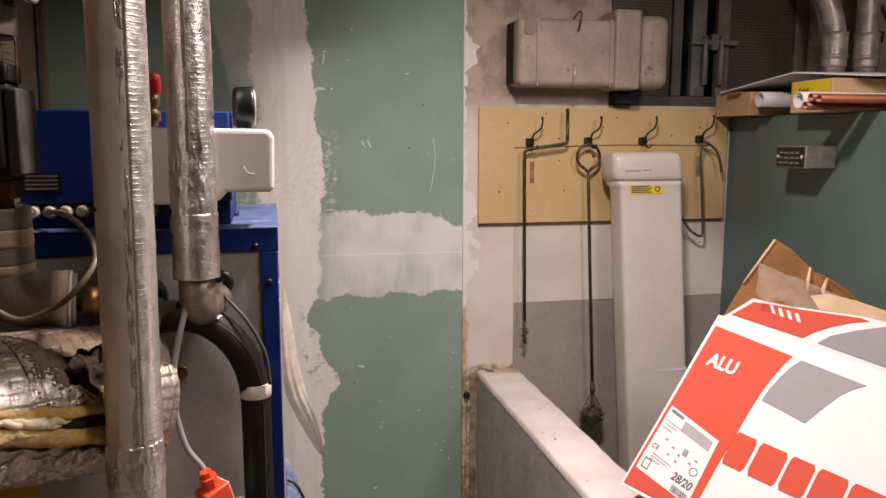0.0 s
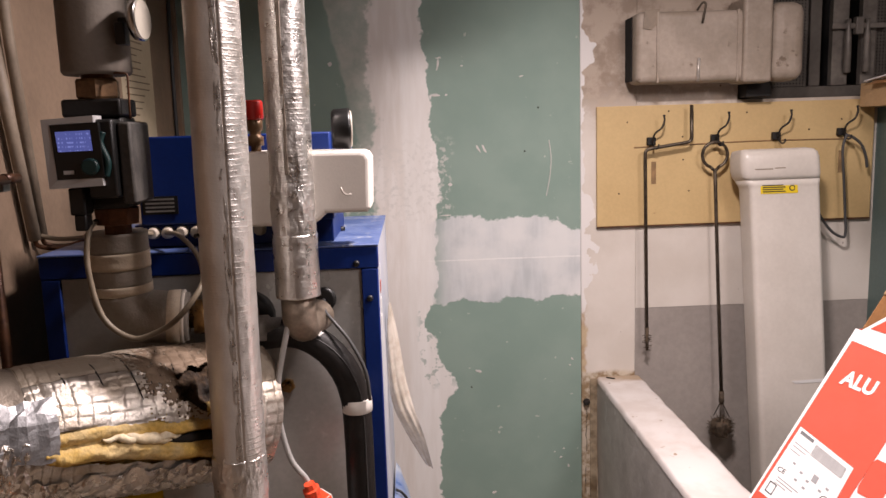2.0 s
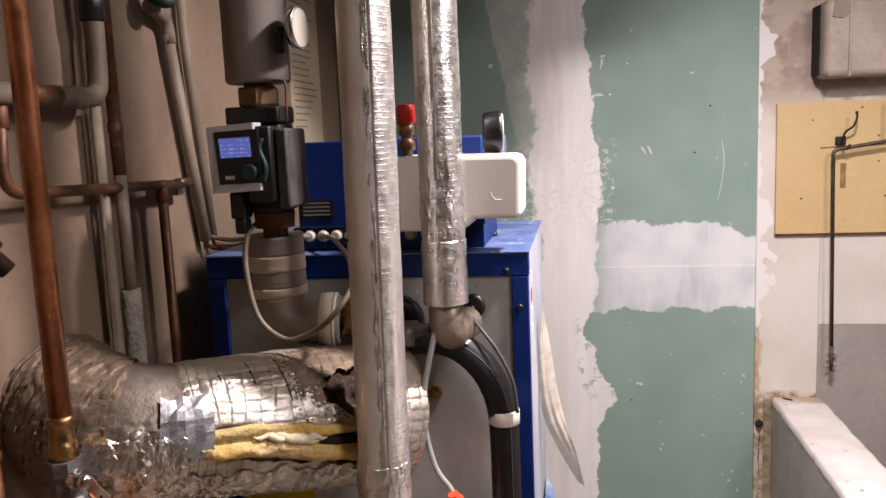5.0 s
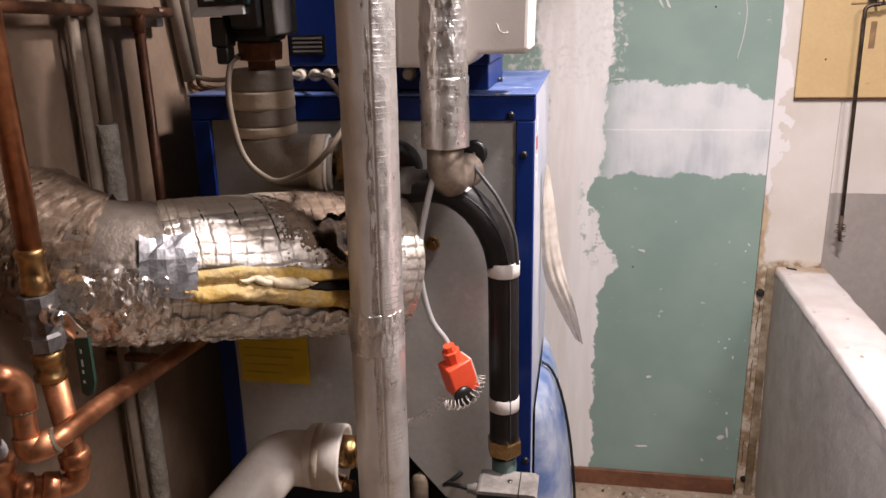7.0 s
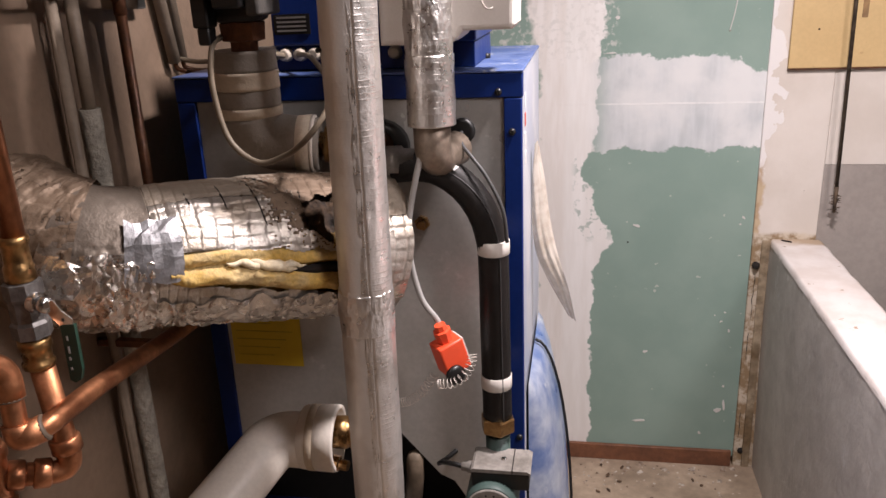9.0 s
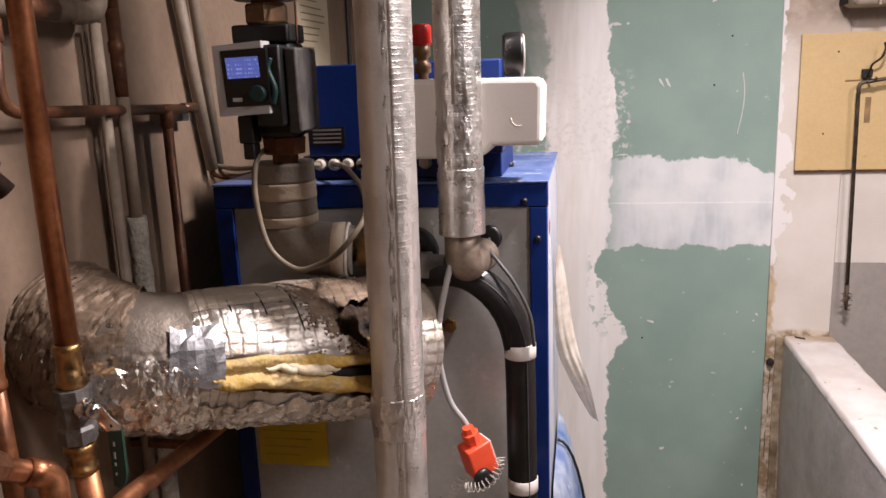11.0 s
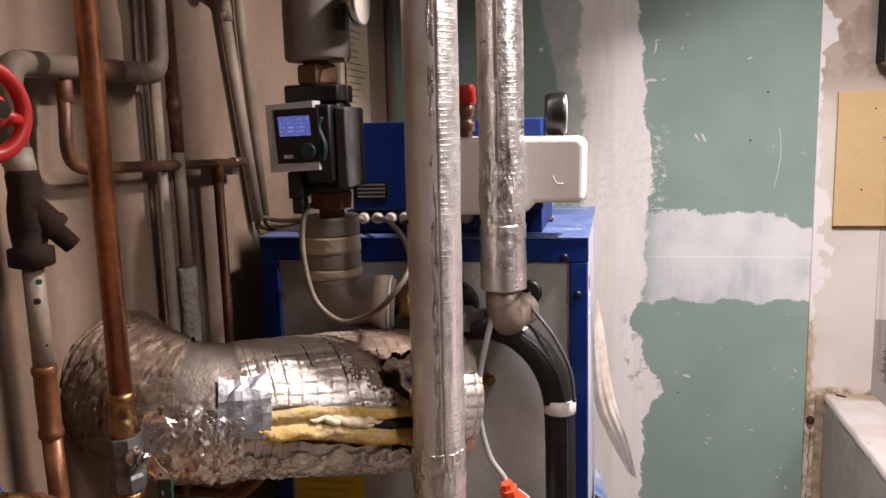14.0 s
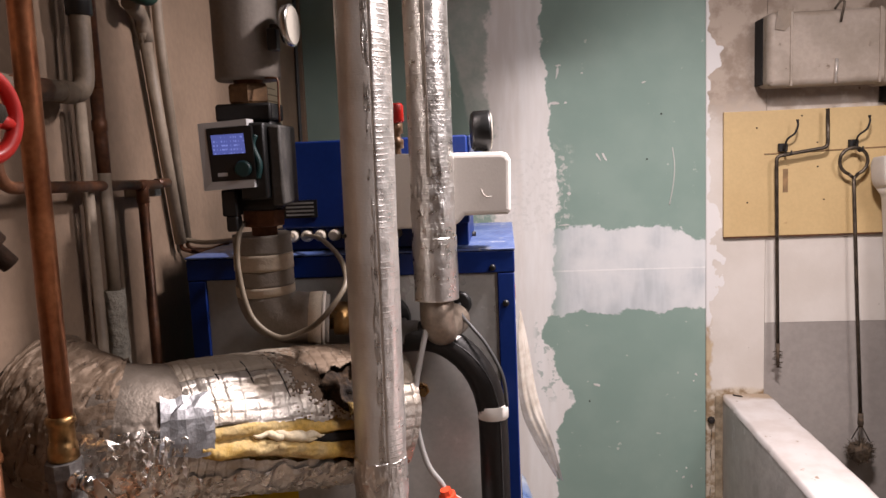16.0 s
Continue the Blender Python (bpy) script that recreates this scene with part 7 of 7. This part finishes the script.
def leaning_cover():
    ob = thing("leaning_cover", (1.05, 2.1, 0), "long cream plastic duct cover leaning against the wall", "duct cover")
    lean = Matrix.Translation((0, 2.048, 0)) @ Matrix.Rotation(radians(-4.2), 4, "X") @ Matrix.Translation((0, -2.048, 0))
    lean = lean @ Matrix(((1, 0, -0.036, 0.0518), (0, 1, 0, 0), (0, 0, 1, 0), (0, 0, 0, 1)))
    def shell(rings):
        """A box with round corners whose outline (x0, x1, y0, y1, z, corner) changes along its length."""
        bm, v = bmesh.new(), []
        for x0, x1, y0, y1, z, c in rings:
            ring = []
            for cx, cy, q in ((x1 - c, y1 - c, 0), (x0 + c, y1 - c, 1), (x0 + c, y0 + c, 2), (x1 - c, y0 + c, 3)):
                for k in range(6):
                    t = math.pi / 2 * (q + k / 5)
                    ring.append(bm.verts.new((cx + c * math.cos(t), cy + c * math.sin(t), z + 0.002 * noise.noise((cx * 9, cy * 9 + k, z)))))
            v.append(ring)
        n = len(v[0])
        for p, q in zip(v, v[1:]):
            for k in range(n):
                bm.faces.new((p[k], p[(k + 1) % n], q[(k + 1) % n], q[k])).smooth = True
        bm.faces.new(v[0][::-1]), bm.faces.new(v[-1])
        bm.transform(lean)
        return bm

    part("channel", shell([(0.966, 1.165, 2.040, 2.130, 0.003 + 1.405 * k / 12, 0.016) for k in range(13)] + [(0.963, 1.1652, 2.0385, 2.130, 1.418, 0.017), (0.953, 1.1656, 2.034, 2.131, 1.434, 0.019)]), M_COVER, ob)
    part("cap", shell([(0.953, 1.1656, 2.034, 2.131, 1.4342, 0.019), (0.945, 1.166, 2.030, 2.133, 1.446, 0.021), (0.942, 1.165, 2.0275, 2.134, 1.462, 0.022), (0.942, 1.164, 2.028, 2.134, 1.496, 0.022), (0.945, 1.161, 2.031, 2.132, 1.509, 0.022), (0.947, 1.153, 2.039, 2.126, 1.517, 0.020), (0.962, 1.138, 2.053, 2.112, 1.520, 0.016)]), M_COVER, ob, "wider rounded cap")
    bm = box(bmesh.new(), 0.993, 1.097, 2.0385, 2.0399, 1.396, 1.424)
    bm.transform(lean)
    s = part("sticker", bm, M_SIGN, ob, "yellow warning sticker with black bars")
    for k in range(4):
        bm = box(bmesh.new(), 0.998, 1.062 - 0.006 * (k % 2), 2.0378, 2.0384, 1.400 + 0.0058 * k, 1.4030 + 0.0058 * k)
        bm.transform(lean)
        part("print_bar", bm, M_PRINTBLACK, s)
    bm = lathe(bmesh.new(), (1.081, 2.0384, 1.410), (0, -1, 0), [(0, 0.0085), (0.0005, 0.0085)], 16)
    bm.transform(lean)
    part("symbol", bm, M_PRINTBLACK, s)
    bm = lathe(bmesh.new(), (1.081, 2.0378, 1.410), (0, -1, 0), [(0, 0.0055), (0.0004, 0.0055)], 12)
    bm.transform(lean)
    part("symbol", bm, M_SIGN, s)
    for x, z, w in ((0.975, 1.462, 0.05), (1.03, 1.464, 0.03)):
        bm = box(bmesh.new(), x, x + w, 2.0274, 2.0279, z, z + 0.003)
        bm.transform(lean)
        part("scuff", bm, M_PAINTPIPE, ob)
    bm = prism(bmesh.new(), [(1.06, 2.0392, 0.868), (1.16, 2.0392, 0.872), (1.158, 2.0392, 0.862), (1.07, 2.0392, 0.860)], (0, -0.0006, 0))
    bm.transform(lean)
    part("scuff", bm, M_PRINTWHITE, ob)


leaning_cover()


def steel_tank():
    ob = thing("steel_tank", (1.7, 1.6, 0), "grey-green enamelled steel tank standing in the pit", "tank")
    part("shell", B(1.402, 2.1, 0.85, 2.318, 0.0, 1.622, bevel=0.006), M_TANK, ob)
    h = part("label_box", B(1.312, 1.4018, 1.795, 1.915, 1.478, 1.537, bevel=0.003), M_STEELGREY, ob, "grey metal terminal box")
    p = part("rating_plate", B(1.3095, 1.3117, 1.800, 1.911, 1.482, 1.533), M_BLACK, h, "dark rating plate")
    for k in range(3):
        for j in range(4):
            part("print_bar", B(1.3085, 1.3094, 1.818 + j * 0.022, 1.834 + j * 0.022, 1.490 + k * 0.013, 1.4945 + k * 0.013), M_STEELGREY, p)
    for y in (1.807, 1.904):
        part("screw", L((1.3095, y, 1.508), (-1, 0, 0), [(0, 0.005), (0.002, 0.005), (0.003, 0.003)], seg=10), M_GALV, p)


steel_tank()


def tank_top():
    z = 1.6225
    ob = thing("cardboard_box", (1.5, 2.17, z), "flat brown cardboard box on the tank", "cardboard box", "boxes on the tank")
    part("carton", B(1.335, 1.78, 2.085, 2.268, z, z + 0.068, bevel=0.002), M_CARD, ob)
    part("flap", prism(bmesh.new(), [(1.333, 2.12, z + 0.069), (1.333, 2.20, z + 0.069), (1.315, 2.19, z + 0.060), (1.318, 2.13, z + 0.062)], (0, 0, 0.002)), M_FLAP, ob)
    ob = thing("cardboard_box", (1.6, 1.8, z), "brown cardboard box with a yellow end label on the tank", "cardboard box", "boxes on the tank")
    part("carton", B(1.337, 1.95, 1.745, 1.905, z, z + 0.083, bevel=0.002), M_CARD, ob)
    part("end_label", B(1.3345, 1.3362, 1.755, 1.895, z + 0.028, z + 0.080), M_NOTE, ob, "yellow label with a pencilled word")
    for k, (y, h) in enumerate(((1.865, 0.010), (1.857, 0.006), (1.849, 0.009), (1.841, 0.006), (1.833, 0.011))):
        part("pencil_mark", B(1.3332, 1.3343, y - 0.0016, y + 0.0016, z + 0.054, z + 0.054 + h), M_GAP, ob)
    ob = thing("card_sheet", (1.5, 2.0, z + 0.09), "thin white board lying across the boxes", "board")
    bm = prism(bmesh.new(), [(1.32, 2.225, z + 0.0695), (1.75, 2.225, z + 0.0735), (1.75, 1.90, z + 0.1105), (1.345, 1.91, z + 0.1065)], (0, 0.0, 0.004))
    part("sheet", bm, M_PRINTWHITE, ob)
    bm = prism(bmesh.new(), [(1.345, 1.909, z + 0.1065), (1.75, 1.899, z + 0.1105), (1.95, 1.60, z + 0.0845), (1.40, 1.70, z + 0.0850)], (0, 0.0, 0.004))
    part("sheet", bm, M_PRINTWHITE, ob)
    for y, r, x0, x1, dz in ((2.035, 0.0215, 1.330, 1.66, 0.0430), (1.722, 0.0205, 1.225, 1.66, 0.0255)):
        ob = thing("plastic_tube", (1.5, y, z), "short white plastic tube lying on the tank", "tube", "white tubes")
        bm = bmesh.new()
        n = 28
        c = Vector((0, y, z + dz))
        ring = lambda x, rr: [bm.verts.new(c + Vector((x, rr * math.cos(2 * math.pi * k / n), rr * math.sin(2 * math.pi * k / n)))) for k in range(n)]
        rings = [ring(x1, r), ring(x0 + 0.001, r), ring(x0, r * 0.86), ring(x1, r * 0.85)]
        for p, q in zip(rings, rings[1:]):
            for k in range(n):
                bm.faces.new((p[k], p[(k + 1) % n], q[(k + 1) % n], q[k])).smooth = True
        part("wall", bm, M_PRINTWHITE, ob)
    for y, dz, x in ((1.668, 0.0295, 1.218), (1.648, 0.0255, 1.226), (1.682, 0.0105, 1.215)):
        ob = thing("copper_tube", (1.5, y, z), "new copper tube lying on the tank", "tube", "copper tubes")
        bm = bmesh.new()
        n, r = 20, 0.0098
        c = Vector((0, y, z + dz))
        ring = lambda q, rr: [bm.verts.new(c + Vector((q, rr * math.cos(2 * math.pi * k / n), rr * math.sin(2 * math.pi * k / n)))) for k in range(n)]
        rings = [ring(2.05, r), ring(x, r), ring(x, r * 0.84), ring(2.05, r * 0.83)]
        for p, q in zip(rings, rings[1:]):
            for k in range(n):
                bm.faces.new((p[k], p[(k + 1) % n], q[(k + 1) % n], q[k])).smooth = True
        part("wall", bm, M_ORANGECU, ob)


tank_top()


def flues():
    for x, bend, lab in ((1.690, True, "galvanised pipe with a clamped sleeve bending into the wall"), (1.805, False, "straight galvanised pipe with a sleeve joint")):
        ob = thing("galvanised_pipe", (x, 2.2, 1.6225), lab, "pipe", "galvanised pipes")
        pts = [(x + 0.008, 2.2, 1.6226), (x, 2.2, 1.93)] + ([(x - 0.06, 2.24, 2.06), (x - 0.10, 2.30, 2.2)] if bend else [(x, 2.2, 2.498)])
        part("tube", T(bent(pts, 0.10, 8), 0.033, seg=24), M_GALV, ob)
        part("sleeve", L((x + 0.004, 2.2, 1.775), (0, 0, 1), [(0, 0.034), (0.003, 0.0385), (0.01, 0.037), (0.09, 0.0375), (0.105, 0.039), (0.108, 0.034)], seg=24), M_GALV, ob)
        part("clamp", L((x + 0.005, 2.2, 1.80), (0, 0, 1), [(0, 0.0385), (0.002, 0.040), (0.012, 0.040), (0.014, 0.0385)], seg=24), M_GALV, ob, "clamp band")
        part("clamp_bolt", B(x + 0.036, x + 0.052, 2.185, 2.2, 1.855, 1.888, bevel=0.002), M_IRON, ob)
    single("flue_cable", T(spline([(1.86, 2.21, 1.97), (1.885, 2.21, 1.93), (1.905, 2.215, 1.89), (1.92, 2.22, 1.80), (1.93, 2.23, 1.6224)]), 0.006, seg=8), M_DARKCABLE, "black cable beside the galvanised pipes", "cable")


flues()

# ---- the carton of pipe shells ----
SPAN[0] = 1.0


def carton():
    tl = Vector((0.9393, 1.56, 1.163))
    u, v = Vector((0.5742, -0.7973, -0.186)).normalized(), Vector((-0.6465, -0.3022, -0.7005)).normalized()
    w, back = Vector((0.502, 0.522, -0.689)).normalized(), Vector((0.80, 0.58, -0.12)).normalized()

    def at(a, b, c=0.0):
        return tl + u * a + v * b + (back if c > 0 else w) * c

    ob = thing("carton", at(0.3, 0.42, 0.1), "white and red printed carton, torn open, lying on the low wall", "carton")
    wd, ht, dp = 0.62, 0.447, 0.24

    def panel(name, pts, m, parent=ob, t=0.003, label=""):
        nrm = (pts[1] - pts[0]).cross(pts[2] - pts[0]).normalized()
        return part(name, prism(bmesh.new(), pts, nrm * t), m, parent, label)

    front = panel("front_panel", [at(0, 0), at(0, ht), at(wd, ht), at(wd, 0)], M_PRINTWHITE, t=-0.003, label="white printed front panel")
    panel("side_panel", [at(0.002, 0.002, 0.004), at(0.002, ht, 0.004), at(0.002, ht, dp), at(0.002, 0.002, dp)], M_PRINTRED)
    panel("back_panel", [at(0, 0, dp), at(wd, 0, dp), at(wd, ht, dp), at(0, ht, dp)], M_CARD)
    panel("end_panel", [at(wd, 0, 0.004), at(wd, ht, 0.004), at(wd, ht, dp), at(wd, 0, dp)], M_PRINTWHITE)
    panel("bottom_panel", [at(0, ht, 0.004), at(wd, ht, 0.004), at(wd, ht, dp), at(0, ht, dp)], M_CARD)
    # half-open top flap with a slanting end
    fu = Vector((0.25, 0.35, 0.90)).normalized()

    def on_flap(a, h, up=0.0):
        nrm = u.cross(fu).normalized()
        nrm = nrm if nrm.y < 0 else -nrm
        return tl + u * a + fu * h + nrm * up

    top = part("top_flap", prism(bmesh.new(), [on_flap(0.012, 0.0), on_flap(0.075, 0.062), on_flap(0.16, 0.072), on_flap(0.30, 0.098), on_flap(0.46, 0.110), on_flap(wd, 0.112), on_flap(wd, 0.0)], (0.002, 0.0022, -0.001)), M_PRINTWHITE, ob, "half-open printed top flap")

    def flap_ink(name, pts, m, up=0.0008):
        return part(name, prism(bmesh.new(), [on_flap(a, h, up) for a, h in pts], u.cross(fu).normalized() * 0.0004), m, top)

    flap_ink("red_print", [(0.03, 0.010), (0.185, 0.012), (0.205, 0.030), (0.24, 0.055), (0.285, 0.080), (0.315, 0.092), (0.30, 0.094), (0.16, 0.068), (0.078, 0.055)], M_PRINTRED)
    flap_ink("grey_print", [(0.215, 0.012), (0.36, 0.010), (0.40, 0.045), (0.45, 0.075), (0.45, 0.10), (0.345, 0.092), (0.29, 0.065), (0.24, 0.036)], M_PRINTGREY)
    for k in range(4):
        a = 0.118 + 0.018 * k
        flap_ink("white_bar", [(a, 0.043), (a + 0.008, 0.043), (a + 0.002, 0.060), (a - 0.006, 0.060)], M_PRINTWHITE, 0.0015)

    lift = -0.0006

    def ink(name, pts, m, parent=front, up=0.0):
        return part(name, prism(bmesh.new(), [at(a, b, lift - up) for a, b in pts], w * -0.0005), m, parent)

    ink("red_print", [(0.007, 0.029), (0.180, 0.036), (0.171, 0.065), (0.164, 0.103), (0.159, 0.135), (0.157, 0.168), (0.155, 0.204), (0.154, 0.239), (0.151, 0.309), (0.150, 0.397), (0.150, 0.440), (0.004, 0.440)], M_PRINTRED)
    ink("grey_print", [(0.199, 0.038), (0.327, 0.042), (0.308, 0.060), (0.292, 0.082), (0.274, 0.124), (0.258, 0.166), (0.212, 0.160), (0.166, 0.155), (0.169, 0.125), (0.176, 0.095), (0.186, 0.062)], M_PRINTGREY)

    def block(a, shape):
        """One block of the big red word, drawn as a plain shape."""
        for pts in shape:
            ink("brand_block", [(a + x, 0.238 + y) for x, y in pts], M_PRINTRED)

    for a, wide in ((0.153, 0.044), (0.204, 0.054), (0.264, 0.046), (0.316, 0.054), (0.376, 0.074), (0.456, 0.058), (0.520, 0.058)):
        block(a, [[(0.004, 0.0), (wide - 0.004, 0.0), (wide, 0.010), (wide, 0.064), (wide - 0.004, 0.075), (0.004, 0.075), (0.0, 0.064), (0.0, 0.010)]])

    c00, c10, c11, c01 = Vector((0.012, 0.244)), Vector((0.131, 0.274)), Vector((0.135, 0.422)), Vector((0.010, 0.399))
    lab = ink("shipping_label", [c00, c10, c11, c01], M_PRINTWHITE, up=0.0006)

    def on_label(s, t):
        return tuple(c00.lerp(c10, s).lerp(c01.lerp(c11, s), t))

    def bar(s0, s1, t0, t1, m=M_PRINTBLACK):
        ink("print_bar", [on_label(s0, t0), on_label(s1, t0), on_label(s1, t1), on_label(s0, t1)], m, lab, 0.0012)

    rng = random.Random(4)
    s = 0.36
    while s < 0.93:
        k = rng.uniform(0.006, 0.016)
        bar(s, s + k, 0.06, 0.22)
        s += k + rng.uniform(0.008, 0.016)
    s = 0.66
    while s < 0.95:
        k = rng.uniform(0.008, 0.018)
        bar(s, s + k, 0.89, 0.985)
        s += k + rng.uniform(0.008, 0.014)
    bar(0.05, 0.30, 0.03, 0.075)
    for k, (s1, t) in enumerate(((0.34, 0.20), (0.30, 0.25), (0.24, 0.31), (0.5, 0.70), (0.42, 0.74), (0.32, 0.78))):
        bar(0.05 if k < 3 else 0.12, s1, t, t + 0.012, M_PRINTGREY)
    for s0, t0 in ((0.20, 0.42), (0.36, 0.46), (0.50, 0.50), (0.34, 0.58), (0.50, 0.60), (0.80, 0.42), (0.72, 0.50)):
        bar(s0, s0 + 0.05, t0, t0 + 0.03, M_PRINTGREY)
    bar(0.56, 0.65, 0.38, 0.48, M_PRINTGREY)
    bar(0.06, 0.075, 0.80, 0.95), bar(0.17, 0.185, 0.80, 0.95), bar(0.075, 0.17, 0.935, 0.95), bar(0.075, 0.17, 0.80, 0.815)
    c = on_label(0.86, 0.58)
    part("round_mark", tube(bmesh.new(), [at(c[0] + 0.008 * math.cos(a), c[1] + 0.008 * math.sin(a), lift - 0.0014) for a in (2 * math.pi * k / 20 for k in range(21))], 0.0008, seg=5), M_PRINTBLACK, lab)

    def words(text, size, m, a, b, tilt, parent, bold=0.0, wide=1.0):
        ux = (u * math.cos(tilt) + v * math.sin(tilt)).normalized()
        vy = -(v * math.cos(tilt) - u * math.sin(tilt)).normalized()
        nz, o = ux.cross(vy), at(a, b, -0.0024)
        lettering("lettering", text, size, m, parent, Matrix(((ux.x * wide, vy.x, nz.x, o.x), (ux.y * wide, vy.y, nz.y, o.y), (ux.z * wide, vy.z, nz.z, o.z), (0, 0, 0, 1))), bold)

    words("ALU", 0.046, M_PRINTWHITE, 0.031, 0.126, 0.0, front, 0.0016, 0.74)
    words("28/20", 0.024, M_PRINTBLACK, 0.082, 0.388, 0.16, lab, 0.0004, 0.82)
    words("CE", 0.014, M_PRINTBLACK, 0.016, 0.345, 0.1, lab)
    # raw inner flap standing up behind, with folds, and torn clear tape over it
    fl = [(0.960, 1.572, 1.155), (1.016, 1.59, 1.225), (1.099, 1.60, 1.323), (1.142, 1.60, 1.299), (1.193, 1.605, 1.258), (1.212, 1.602, 1.240), (1.238, 1.60, 1.232), (1.303, 1.60, 1.195), (1.355, 1.60, 1.150), (1.20, 1.60, 1.12)]
    flap = part("inner_flap", prism(bmesh.new(), fl, (0.003, 0.005, 0.001)), M_FLAP, ob, "raw brown cardboard flap standing up")
    part("flap_edge", T(fl[1:3], 0.003, seg=6), M_CARD, flap)
    part("flap_fold", T([(1.197, 1.60, 1.255), (1.185, 1.59, 1.225), (1.178, 1.58, 1.20)], [0.003, 0.005, 0.002], seg=6), M_CARD, flap)
    part("flap_fold", T([(1.24, 1.595, 1.228), (1.22, 1.58, 1.205), (1.215, 1.57, 1.185)], [0.003, 0.006, 0.002], seg=6), M_CARD, flap)
    part("side_flap", prism(bmesh.new(), [(1.16, 1.545, 1.200), (1.20, 1.54, 1.204), (1.25, 1.50, 1.192), (1.30, 1.44, 1.172), (1.26, 1.42, 1.160), (1.15, 1.50, 1.178)], (0.002, 0.003, -0.002)), M_CARD, ob, "folded cardboard edge")
    rows = []
    for i in range(29):
        t = i / 28
        base = Vector((0.992, 1.50, 1.290)).lerp(Vector((1.25, 1.360, 1.172)), t)
        wide = 0.066 - 0.024 * t
        rows.append([base + Vector((-0.010 * j / 7, -0.012 * j / 7 + 0.006 * noise.noise((i * 0.5, j * 0.6, 4)), -wide * j / 7 + 0.010 * noise.noise((i * 0.3, j * 0.4, 8)) * (1 + (j == 7)))) for j in range(8)])
    part("clear_tape", sheet(bmesh.new(), rows), M_TAPE, ob, "torn clear packing tape")


carton()
